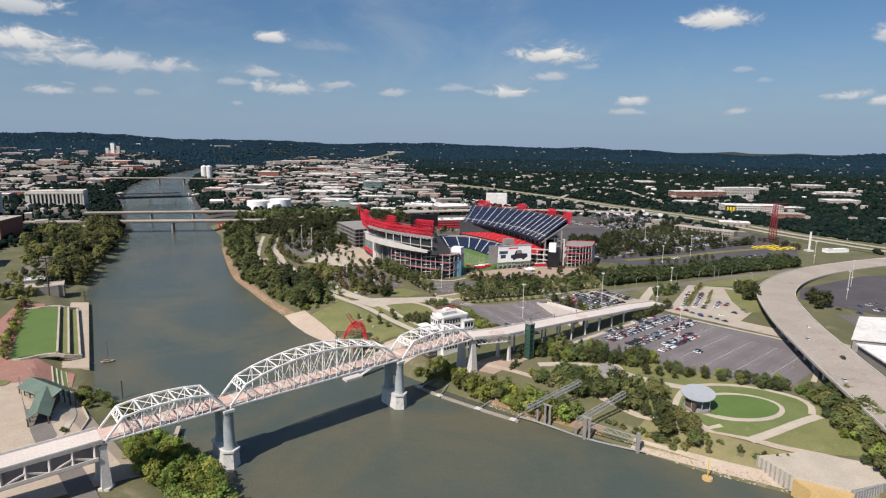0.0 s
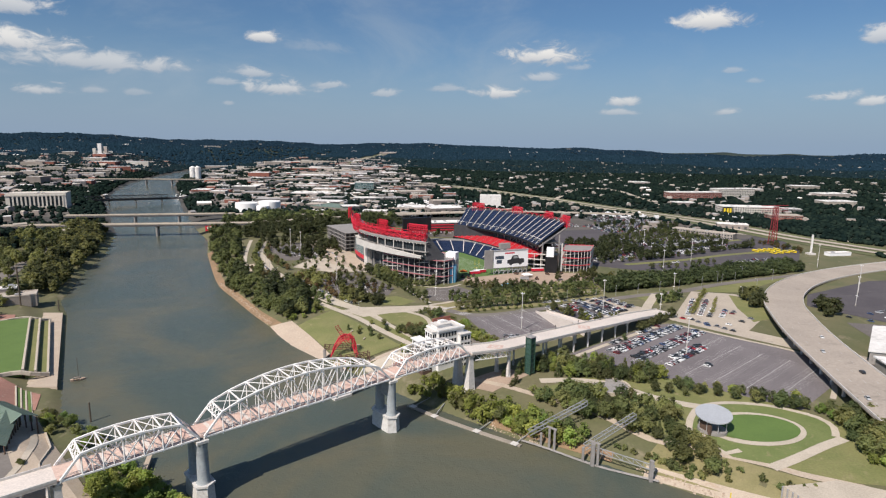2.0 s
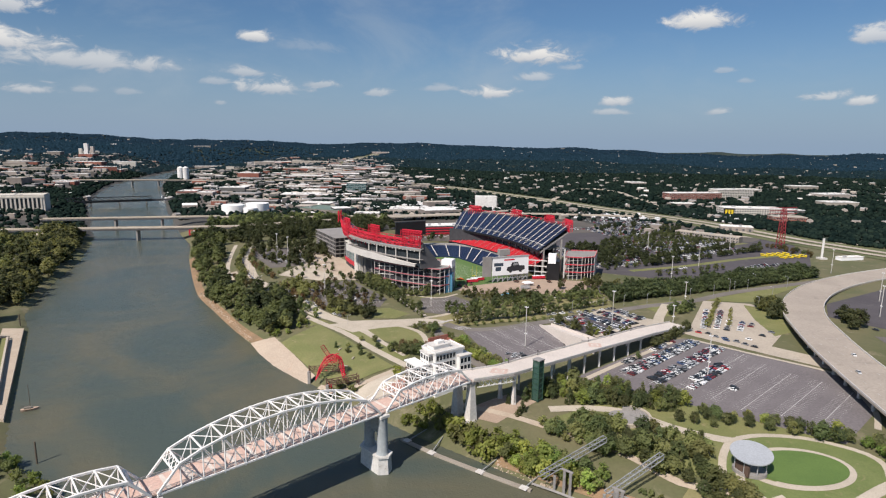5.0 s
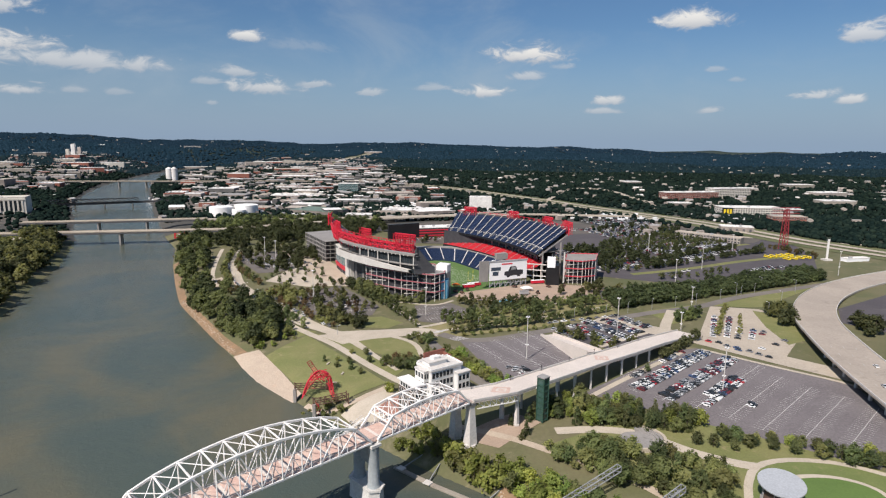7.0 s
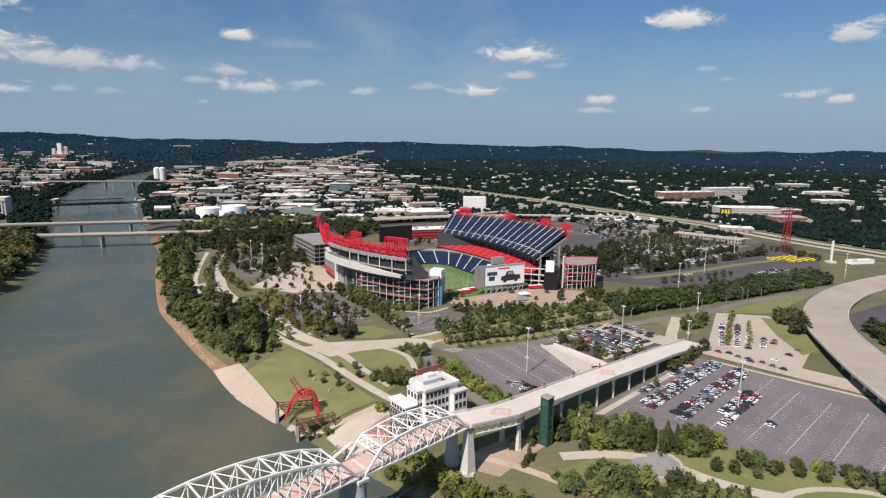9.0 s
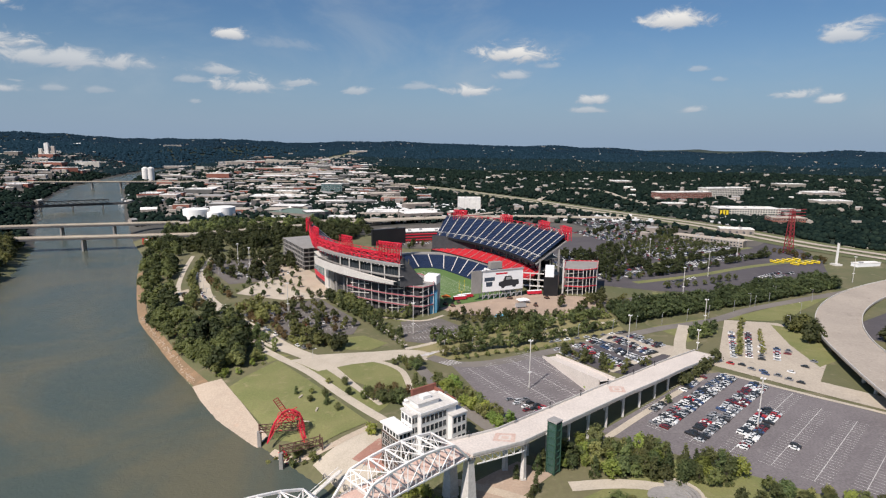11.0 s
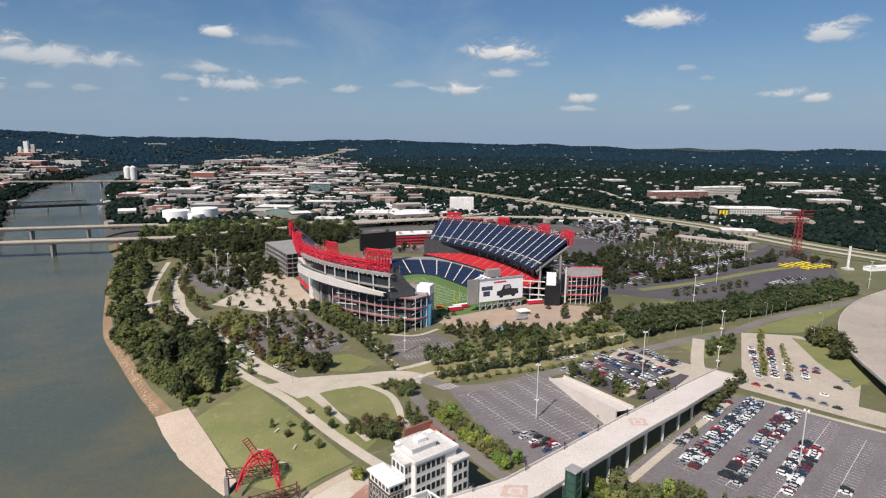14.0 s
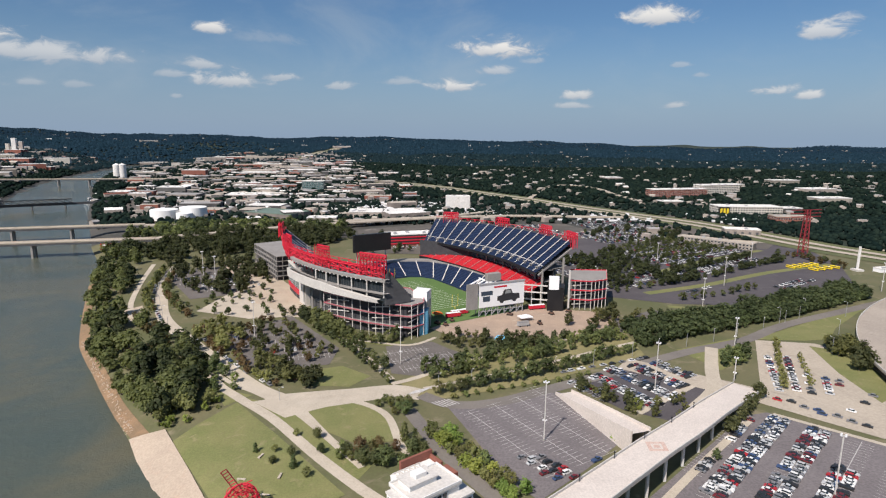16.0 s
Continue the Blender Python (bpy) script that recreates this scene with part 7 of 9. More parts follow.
strip("bank", [(102, 266), (131, 247), (159, 231), (200, 204)], 7, SAND, "pale stony bank above the water", "bank", lift=.2, shift=-1)

# ---- pavilion with a tilted oval roof ----
pav = empty("pavilion", (0, 0, 0), label="open pavilion with a tilted silver oval roof at the lawn", category="pavilion")
vs, fs = [], []
PM = Matrix.Translation((145, 290.5, 8.4)) @ Matrix.Rotation(radians(-27), 4, "Z") @ Matrix.Rotation(radians(12), 4, "X")
for z in (0, .5):
    vs += [PM @ Vector((8.6 * math.cos(t), 8.0 * math.sin(t), z)) for t in (2 * math.pi * i / 36 for i in range(36))]
fs = [tuple(range(35, -1, -1)), tuple(range(36, 72))] + [(i, (i + 1) % 36, 36 + (i + 1) % 36, 36 + i) for i in range(36)]
link("roof", vs, fs, mat("silver_roof", (0.50, 0.52, 0.54), (0.44, 0.46, 0.48), rough=.35, metal=.3), pav, "silver oval metal roof")
for t in np.linspace(.3, 5.9, 8):
    q = PM @ Vector((6.6 * math.cos(t), 5.6 * math.sin(t), 0))
    beam("post", (q.x, q.y, 0), q, .35, STEEL, pav)
prism("stage", [tuple((PM @ Vector((7.0 * math.cos(t), 6 * math.sin(t), 0)))[:2]) for t in (2 * math.pi * i / 20 for i in range(20))], -.5, 1.0, CONC, pav)
prism("back_wall", [(139, 291.6), (141, 285), (142, 285.4), (140, 292)], 0, 5, BROWN, pav)

# ---- boat ----
boat = empty("sailboat", (-217, 373, WATER_Z), .5, "small moored boat with a bare mast on the river", "boat")
bm = bmesh.new()
prof = [(-4, .9), (-2, 1.5), (1.5, 1.5), (4.6, .1)]
for z, k in ((-.3, .55), (1.2, 1.0)):
    for x, w in prof + [(x, -w) for x, w in prof[::-1]]:
        bm.verts.new((x, w * k, z))
bm.verts.ensure_lookup_table()
for i in range(8):
    bm.faces.new([bm.verts[j] for j in (i, (i + 1) % 8, 8 + (i + 1) % 8, 8 + i)])
bm.faces.new(bm.verts[8:16])
part("hull", bm, mat("boat_paint", (0.55, 0.40, 0.30)), boat)
part("cabin", bmesh_box(Vector((-.6, 0, 1.7)), (3.4, 1.9, 1.1)), CREAM, boat)
beam("mast", boat.matrix_basis @ Vector((.6, 0, 1.2)), boat.matrix_basis @ Vector((.6, 0, 15)), .22, BARK, boat)
beam("boom", boat.matrix_basis @ Vector((.6, 0, 2.8)), boat.matrix_basis @ Vector((-3.6, 0, 2.8)), .2, BARK, boat)


# ---- lamps ----
def light_mast(x, y, h, label="tall grey lighting mast with a ring of floodlights"):
    m = empty("light_mast", (x, y, 0), 0, label, "lighting mast", "lighting masts")
    beam("pole", (x, y, 0), (x, y, h), .42, PALE, m)
    part("head", bmesh_box(Vector((0, 0, h)), (2.6, .4, .4)), PALE, m)
    for k in range(4):
        a = k * math.pi / 2
        part("floodlight", bmesh_box(Vector((1.1 * math.cos(a), 1.1 * math.sin(a), h + .3)), (.6, .6, .4), a), SIGNW, m)
        beam("lamp", (x + .5 * math.cos(a), y + .5 * math.sin(a), h * .36), (x + 1.1 * math.cos(a), y + 1.1 * math.sin(a), h * .36), .42, SIGNW, m)
    bm = bmesh.new()
    bmesh.ops.create_cone(bm, cap_ends=True, segments=10, radius1=.7, radius2=.55, depth=1.2, matrix=Matrix.Translation((0, 0, .5)))
    part("plinth", bm, CONC, m)


for x, y, h in ((74, 447, 29), (151.7, 495.6, 28), (178.6, 395.3, 26), (262, 640, 28), (330, 720, 28), (410, 800, 28), (300, 800, 28), (-90, 600, 26), (-160, 760, 26), (390, 520, 27), (430, 570, 27), (10, 545, 24), (470, 690, 27), (240, 560, 20), (205, 505, 14), (-180, 790, 25)):
    light_mast(x, y, h)


def street_lamp(x, y, h, turn=0.0):
    z = hz(x, y)
    m = empty("street_lamp", (x, y, z), turn, "slim grey street lamp with a single arm", "street lamp", "street lamps")
    R = m.matrix_basis
    beam("pole", R @ Vector((0, 0, 0)), R @ Vector((0, 0, h)), .22, STEEL, m)
    beam("arm", R @ Vector((0, 0, h)), R @ Vector((1.8, 0, h + .3)), .14, STEEL, m)
    part("head", bmesh_box(Vector((2.0, 0, h + .3)), (.9, .35, .2)), SIGNW, m)


for i, p in enumerate(smooth_line([(30, 506), (103, 526), (160, 545), (253, 578), (330, 616)], 24)):
    street_lamp(p.x, p.y, 9, .9)
for p in smooth_line([(-205, 740), (-160, 634), (-90, 536), (-56, 500)], 26):
    street_lamp(p.x, p.y, 7, .3)
for x, y in ((296, 540), (330, 575), (372, 618), (306, 606), (345, 630)):
    street_lamp(x, y, 12, 2.2)
for s in np.arange(250, 430, 26):
    q = bp(s, 6.6, deck_z(s) + .3)
    m = empty("bollard_lamp", q, ANG, "dark globe lamp post on the bridge ramp", "street lamp", "ramp lamps")
    beam("post", q, q + Vector((0, 0, 2.6)), .22, BLACK, m)
    bm = bmesh.new()
    bmesh.ops.create_icosphere(bm, subdivisions=1, radius=.45, matrix=Matrix.Translation((0, 0, 2.8)))
    part("globe", bm, BLACK, m)

# ---- riverside park: seat walls, terraces, green-roofed pavilion ----
def wall_run(name, pts, h, w_, material, label, base=-1.5):
    t = empty(name, (0, 0, 0), label=label, category="wall", group="park walls")
    for p, q in zip(pts[:-1], pts[1:]):
        p, q = Vector(p), Vector(q)
        za, zb = hz(p.x, p.y), hz(q.x, q.y)
        beam("wall", (p.x, p.y, za + h / 2 + base / 2), (q.x, q.y, zb + h / 2 + base / 2), h - base, material, t, w_)


def slab(name, pts, z0, z1, material, label, category):
    return tagged(prism(name, [tuple(p[:2]) for p in pts], z0, z1, material, None), label, category, kind="structure")


slab("quay", [(-308, 508), (-324, 508), (-237, 356), (-219, 356)], -11, -6.3, SAND, "pale concrete quay at the water", "quay")
slab("lawn", [tp(-4, -22), tp(-2, 0), tp(LLEN, 0), tp(LLEN - 2, -25)], -4, .15, LUSH, "bright lawn of the riverside park", "lawn")
for o, z in ((0.8, .7), (7.0, -1.4), (13.2, -3.6)):
    t = empty("seat_wall", (0, 0, 0), label="pale concrete seat wall along the grass terrace", category="wall", group="park walls")
    beam("wall", tp(-3, o, z - 1.6), tp(LLEN, o, z - 1.6), 3.2, PATHM, t, 1.4)
for o, z in ((4, -1.9), (10.2, -4.1)):
    slab("grass_terrace", [tp(-2, o - 2.5), tp(-2, o + 2.6), tp(LLEN - 1, o + 2.6), tp(LLEN - 1, o - 2.5)], -9, z, GRASS, "long grass terrace between seat walls", "lawn")
for a in (-5, LLEN + 2):
    pts = [tp(a + 1.2 * math.sin(k * 1.3), o, float(np.interp(o, [-22, 0, 14], [.6, .6, -4]))) for k, o in enumerate(np.linspace(-23, 14, 9))]
    t = empty("seat_wall", (0, 0, 0), label="pale curving concrete seat wall by the lawn", category="wall", group="park walls")
    for p, q in zip(pts[:-1], pts[1:]):
        beam("wall", p - Vector((0, 0, 1.2)), q - Vector((0, 0, 1.2)), 2.4, PATHM, t, 1.6)
for k in range(4):
    wall_run("seat_wall", [(-240 + 3.4 * k, 352 - k), (-214 + 3.4 * k, 314 - k)], .8 - .1 * k, .9, PATHM, "pale stepped seat wall by the pavilion")
    if k < 3:
        patch("grass_terrace", [(-239 + 3.4 * k, 351.6 - k), (-236.8 + 3.4 * k, 351 - k), (-211 + 3.4 * k, 314 - k), (-213 + 3.4 * k, 314.4 - k)], LUSH, "stepped grass seat by the pavilion", "lawn", lift=.5, step=4)
shelter = empty("park_pavilion", (0, 0, 0), label="open park pavilion with green metal gable roofs", category="pavilion")


def gable(parent, a, b, half, z0, z1, material):
    a, b = Vector((*a, 0)), Vector((*b, 0))
    d = (b - a).normalized()
    s = Vector((d.y, -d.x, 0)) * half
    vs = []
    for p in (a, b):
        vs += [(*(p - s)[:2], z0), (p.x, p.y, z1), (*(p + s)[:2], z0), (*(p - s)[:2], z0 - .3), (p.x, p.y, z1 - .3), (*(p + s)[:2], z0 - .3)]
    link("roof", vs, [(0, 6, 7, 1), (1, 7, 8, 2), (3, 4, 10, 9), (4, 5, 11, 10), (0, 1, 4, 3), (1, 2, 5, 4), (6, 9, 10, 7), (7, 10, 11, 8), (0, 3, 9, 6), (2, 8, 11, 5)], material, parent, "green standing-seam gable roof")
    n = int((b - a).length / 5)
    for i in range(n + 1):
        q = a + (b - a) * i / n
        for e in (-.85, .85):
            g = q + s * e
            beam("post", (g.x, g.y, hz(g.x, g.y)), (g.x, g.y, z0), .5, BROWN, parent)
    for i in range(int((b - a).length / 1.5)):
        q = a + d * (i * 1.5 + .7)
        for e in (-1, 1):
            beam("seam", (q.x, q.y, z1 + .06), (*(q + s * e)[:2], z0 + .06), .12, material, parent)


gable(shelter, (-224, 310), (-196, 294), 7.0, 3.2, 6.8, GREENRF)
gable(shelter, (-209, 302), (-192, 268), 5.0, 3.2, 6.4, GREENRF)
wall_run("seat_wall", [(-190, 300), (-176, 282), (-168, 262), (-160, 250)], 1.0, .8, PATHM, "low pale wall beside the bridge ramp")
strip("path", [(-196, 300), (-184, 282), (-176, 262), (-172, 240)], 3.0, PATHM, "pale stepped ramp beside the pavilion", lift=.5)
patch("round_bed", ellipse(-247, 317, 5, 5), GRASS, "round grass bed in the plaza", "lawn", lift=.5, cut=False)
for x, y in ((-176, 262), (-164, 244)):
    tree("bush", x, y, 1.1, "park shrubs")
fort = empty("timber_pole", (-345, 512, hz(-345, 512)), 0, "tall bare timber pole in the park", "pole")
beam("shaft", (-345, 512, hz(-345, 512)), (-345, 512, hz(-345, 512) + 34), .9, BARK, fort)
for x, y, h in ((-178, 318, 11), (-316, 516, 12)):
    q = empty("mooring_pile", (x, y, WATER_Z), 0, "bare timber mooring pile in the water", "pile", "mooring piles")
    beam("shaft", (x, y, WATER_Z - 2), (x, y, WATER_Z + h), .6, BARK, q)



# curved stone seating set into the park slope
amph = empty("amphitheatre", (107, 342, hz(107, 342)), 0, "curved grey stone seating steps round a small court", "steps")
for k in range(4):
    r0, r1, z1 = 8.2 + 1.5 * k, 9.6 + 1.5 * k, .5 + .42 * k
    vs, fs = [], []
    T_ = np.linspace(-1.9, 1.35, 22)
    for t in T_:
        for r, z in ((r0, -1), (r0, z1), (r1, z1), (r1, -1)):
            vs.append((r * math.cos(t), r * .86 * math.sin(t), z))
    for i in range(len(T_) - 1):
        fs += [(4 * i + e, 4 * i + 4 + e, 4 * i + 5 + e, 4 * i + 1 + e) for e in range(3)]
    link("step", vs, fs, CONC if k < 3 else PATHM, amph)
patch("court", ellipse(107, 342, 8, 7), CONC, "grey stone court inside the curved steps", "court", lift=.28, cut=False)

# ---- bridges up the river ----
def girder_bridge(a, b, z, width, deck_mat, pier_s, label, name="road_bridge", girder=2.6, rail=True):
    """A girder bridge with parapets and paired columns standing in the river."""
    br = empty(name, (0, 0, 0), label=label, category="bridge", group="river bridges")
    a, b = Vector((*a, z)), Vector((*b, z))
    d = (b - a).normalized()
    s = Vector((d.y, -d.x, 0))
    beam("deck", a, b, .8, deck_mat, br, 1.0)
    br.children[0].matrix_basis = Matrix.Translation(a) @ d.to_track_quat("Z", "Y").to_matrix().to_4x4() @ Matrix.Diagonal((width, .9, (b - a).length, 1)) if abs((d.to_track_quat("Z", "Y").to_matrix() @ Vector((1, 0, 0))).z) < .5 else Matrix.Translation(a) @ d.to_track_quat("Z", "Y").to_matrix().to_4x4() @ Matrix.Diagonal((.9, width, (b - a).length, 1))
    for o in (-width / 2, width / 2):
        beam("parapet", a + s * o + Vector((0, 0, .9)), b + s * o + Vector((0, 0, .9)), 1.0, deck_mat, br, .5)
        # girders coloured dark for the shade under the deck
        beam("girder", a + s * o * .9 - Vector((0, 0, 1.5)), b + s * o * .9 - Vector((0, 0, 1.5)), girder, SHADEGREY, br, 1.0)
    for t in pier_s:
        q = a + (b - a) * t
        for o in (-width * .32, width * .32):
            beam("column", (*(q + s * o)[:2], WATER_Z - 2), (*(q + s * o)[:2], z - 2), 2.6, CONC, br)
        beam("pier_cap", q + s * width * .45 - Vector((0, 0, 3)), q - s * width * .45 - Vector((0, 0, 3)), 2.4, CONC, br)
    return br


girder_bridge((-640, 905), (-290, 962), 9, 15, ROAD, (.37, .62, .95), "long pale concrete road bridge on twin columns")
girder_bridge((-620, 1030), (-350, 1086), 9, 14, ROAD, (.4, .66, .95), "pale concrete road bridge behind another")
girder_bridge((-1200, 1915), (-330, 2010), 13, 16, ROAD, (.33, .42, .55, .68, .8), "distant pale road bridge over the river")
rrb = girder_bridge((-830, 1318), (-560, 1458), 3, 8, SHADEGREY, (.38, .56, .74), "dark steel railway bridge with a swing span", "railway_bridge", 3.0)
lattice(rrb, (-770, 1349, 12), (-620, 1427, 12), 7.5, 14, 1.0, BLACK, 8)
drum = empty("site_wrap", (0, 0, 0), label="red and white wrap on scaffolding at the bridge pier", category="wrap")
part("wrap", bmesh_box(Vector((-352, 975, -1)), (17, 8, 11), .2), RED, drum)
part("band", bmesh_box(Vector((-352.4, 970.6, -1)), (9, .4, 4), .2), SIGNW, drum)
over = empty("overpass", (0, 0, 0), label="long low concrete overpass with columns behind the stadium", category="overpass")
OV = [(-300, 962, 9), (-216, 1082 - 60, 9), (-69, 1100, 8.5), (86, 1160, 8), (230, 1190, 7), (420, 1180, 5)]
for nm, w_, t_, z_, m_ in (("carriageway", 16, 1.8, 0, ROAD),):
    ob = strip(nm, OV, w_, m_, "", z=True, thick=t_, step=20)
    ob.parent = over
    for k in ("category", "kind"):
        del ob[k]
for p in smooth_line(OV, 34):
    beam("column", (p.x, p.y, -1), (p.x, p.y, p.z - 1), 2, CONC, over)
OV2 = [(-352, 1086, 9), (-250, 1092, 9), (-69, 1125, 8.5), (86, 1172, 8), (200, 1260, 6)]
ob = strip("carriageway", OV2, 13, ROAD, "", z=True, thick=1.8, step=20)
ob.parent = over
for k in ("category", "kind"):
    del ob[k]
HIGHWAY = [(-250, 3900), (-330, 3550), (-395, 2950), (-262, 2295), (-156, 2077), (-34, 2015), (150, 1840), (273, 1606), (345, 1475), (400, 1355), (470, 1222), (530, 1100), (560, 977), (598, 861), (700, 690), (960, 470)]
for k, off in enumerate((-15, 15)):
    strip("road", HIGHWAY, 14, ROAD, "pale concrete interstate carriageway across the plain", "road", lift=1.2 + .02 * k, step=30, shift=off)
strip("verge", HIGHWAY[3:], 84, VERGE, "mown grass along the interstate", "grass", lift=.5, step=30)
strip("verge", HIGHWAY[:4], 74, VERGE, "mown grass along the far interstate", "grass", lift=.5, step=40)
strip("road", [(-127, 1938), (30, 1830), (142, 1720), (240, 1530), (350, 1386), (470, 1144)], 9, PATHM, "pale frontage road beside the interstate", "road", lift=1.0, step=30)
fly = empty("flyover", (0, 0, 0), label="pale curved concrete flyover ramp above the highway", category="flyover")
FLY = [(340, 1520, 4), (420, 1700, 8), (490, 1815, 10), (550, 1800, 10), (572, 1700, 10), (560, 1560, 9), (567, 1463, 6), (540, 1330, 2)]
ob = strip("carriageway", FLY, 12, ROAD, "", z=True, thick=1.8, step=16)
ob.parent = fly
for k in ("category", "kind"):
    del ob[k]
for p in smooth_line(FLY, 40):
    beam("column", (p.x, p.y, -1), (p.x, p.y, p.z - 1), 2, CONC, fly)
strip("road", [(-430, 2700), (-260, 2200), (-60, 1870), (60, 1800)], 12, ROAD, "pale highway slip road", "road", lift=1.0, step=30)
strip("road", [(300, 1050), (420, 1010), (540, 940), (700, 860)], 10, PATHM, "pale street beyond the car park", "road", lift=.4, step=20)

# paved ground of the industrial plain
YARD = mat("yard_concrete", (0.150, 0.131, 0.112), (0.088, 0.080, 0.070), coarse=.012, fine=.12, third=(0.29, 0.26, 0.23), grain=.4)
patch("yard", [(-330, 1110), (-60, 1140), (100, 1190), (300, 1230), (240, 1480), (60, 1760), (-180, 1900), (-480, 2000), (-600, 1760), (-520, 1420)], YARD, "pale paved industrial yards", "yard", lift=.3, step=60)
patch("yard", [(-480, 2020), (-180, 1930), (-200, 2300), (-420, 2900), (-820, 3000), (-830, 2300)], YARD, "pale far industrial yards", "yard", lift=.5, step=60)
patch("yard", [(-20, 900), (90, 880), (180, 960), (330, 1000), (300, 1130), (60, 1130), (-40, 1080)], YARD, "paved yards behind the stadium", "yard", lift=.35, step=40)
patch("yard", [(330, 960), (500, 900), (600, 1000), (640, 1200), (540, 1240), (420, 1120)], YARD, "paved blocks beyond the car park", "yard", lift=.2, step=40)
patch("yard", [(-760, 1080), (-600, 1060), (-760, 1420), (-980, 1800), (-1500, 2700), (-2200, 2900), (-1800, 1700), (-1000, 1000)], YARD, "paved downtown blocks on the far bank", "yard", lift=.4, step=60)


def building(x, y, w, d, h, turn, wall, roof, name, label, floors=0, category="building", group="", bays=0, gap=.45, unit=None):
    """A flat-roofed block with parapet, roof units and rows of windows."""
    z = hz(x, y)
    b = empty(name, (x, y, z), radians(turn), label, category, group)
    boxes("wall", [(-w / 2, -d / 2, -3, w / 2, d / 2, h)], wall, b)
    t = .5
    boxes("roof", [(-w / 2 + t, -d / 2 + t, h, w / 2 - t, d / 2 - t, h + .3), (-w / 2 - .2, -d / 2 - .2, h + .01, w / 2 + .2, -d / 2 + t, h + 1), (-w / 2 - .2, d / 2 - t, h + .01, w / 2 + .2, d / 2 + .2, h + 1),
                   (-w / 2 - .2, -d / 2 + t, h + .01, -w / 2 + t, d / 2 - t, h + 1), (w / 2 - t, -d / 2 + t, h + .01, w / 2 + .2, d / 2 - t, h + 1)], roof, b)
    rng = random.Random(int(x * 7 + y))
    for _ in range(min(4, int(w * d / 900) + 1)):
        ux, uy = rng.uniform(-w * .38, w * .38), rng.uniform(-d * .36, d * .36)
        boxes("roof_unit", [(ux - 2, uy - 1.5, h + .3, ux + 2, uy + 1.5, h + rng.uniform(1.2, 3))], STEEL, b)
    if floors:
        fh = h / floors
        n = bays or max(2, int(w / 4))
        for k in range(floors):
            for i in range(n):
                pane(b, Matrix(), -w / 2 + w * (i + .5) / n, -d / 2 - .01, fh * (k + .55), w / n * (1 - gap), fh * .55, 0)
            for i in range(max(1, int(d / 5))):
                m_ = max(1, int(d / 5))
                for sd, xx in ((3, -w / 2 - .01),):
                    pane(b, Matrix(), xx, -d / 2 + d * (i + .5) / m_, fh * (k + .55), d / m_ * .5, fh * .55, sd)
    return b


# things of the middle distance
for x, y, r, h in ((-364, 1205, 22, 17), (-322, 1222, 22, 19), (-326, 1188, 13, 13)):
    tk = empty("storage_tank", (x, y, 0), 0, "large round white storage tank", "storage tank", "storage tanks")
    bm = bmesh.new()
    bmesh.ops.create_cone(bm, cap_ends=True, segments=40, radius1=r, radius2=r, depth=h, matrix=Matrix.Translation((0, 0, h / 2)))
    part("shell", bm, TANK, tk)
    bm = bmesh.new()
    bmesh.ops.create_cone(bm, cap_ends=False, segments=40, radius1=r, radius2=.5, depth=1.6, matrix=Matrix.Translation((0, 0, h + .8)))
    part("roof", bm, TANK, tk)
    beam("ladder", (x - r - .3, y - 2, 0), (x - r - .3, y + 3, h), .7, STEEL, tk)
for k, (x, y) in enumerate(((-846, 2160), (-830, 2164))):
    sl = empty("silo", (x, y, 0), 0, "pale cylindrical concrete silo by the river", "silo", "silos")
    bm = bmesh.new()
    bmesh.ops.create_cone(bm, cap_ends=True, segments=24, radius1=11, radius2=11, depth=44, matrix=Matrix.Translation((0, 0, 22)))
    part("shell", bm, ROOFW, sl)
    bm = bmesh.new()
    bmesh.ops.create_cone(bm, cap_ends=True, segments=24, radius1=11, radius2=2, depth=5, matrix=Matrix.Translation((0, 0, 46)))
    part("cap", bm, ROOFW, sl)
building(146, 1330, 46, 20, 27, 0, ROOFW, ROOFW, "white_block", "plain white ribbed tall block by the highway", 0)
for i in range(14):
    beam("rib", (124.5 + 3.3 * i, 1319.6, 0), (124.5 + 3.3 * i, 1319.6, 27), .9, ROOFW, bpy.data.objects["white_block"])
building(-180, 1740, 56, 26, 24, -6, TEALGL, ROOFW, "office_block", "blue-grey glass office block", 5, bays=9)
building(-184, 1235, 96, 60, 9, -28, CREAM, GREENRF, "warehouse", "low warehouse with a wide pale green roof", 0)
building(40, 958, 74, 26, 15, 12, BRICK, ROOFW, "parking_garage", "long red-banded brick parking garage behind the stadium", 0)
for z in (4, 8, 12):
    q = bpy.data.objects["parking_garage"]
    beam("deck_band", q.matrix_basis @ Vector((-37, -13.2, z)), q.matrix_basis @ Vector((37, -13.2, z)), 1.4, RED, q)
    # dark bar laid on the wall as the shade of an open deck
    beam("deck_gap", q.matrix_basis @ Vector((-37, -13.1, z + 2)), q.matrix_basis @ Vector((37, -13.1, z + 2)), 1.6, DARK, q, .3)
building(-782, 1215, 102, 44, 30, 20, LIME, LIME, "courthouse", "pale limestone courthouse with tall pilasters and dark window bays", 0)
q = bpy.data.objects["courthouse"]
for i in range(13):
    x = -42 + 7 * i
    boxes("window_bay", [(x - 1.9, -22.12, 5, x + 1.9, -21.9, 24)], GLASS, q)
    boxes("pilaster", [(x + 2.1, -23.0, 3, x + 4.9, -22.0, 25)], LIME, q)
boxes("cornice", [(-51.6, -23.4, 25.2, 51.6, -22.02, 28)], LIME, q)
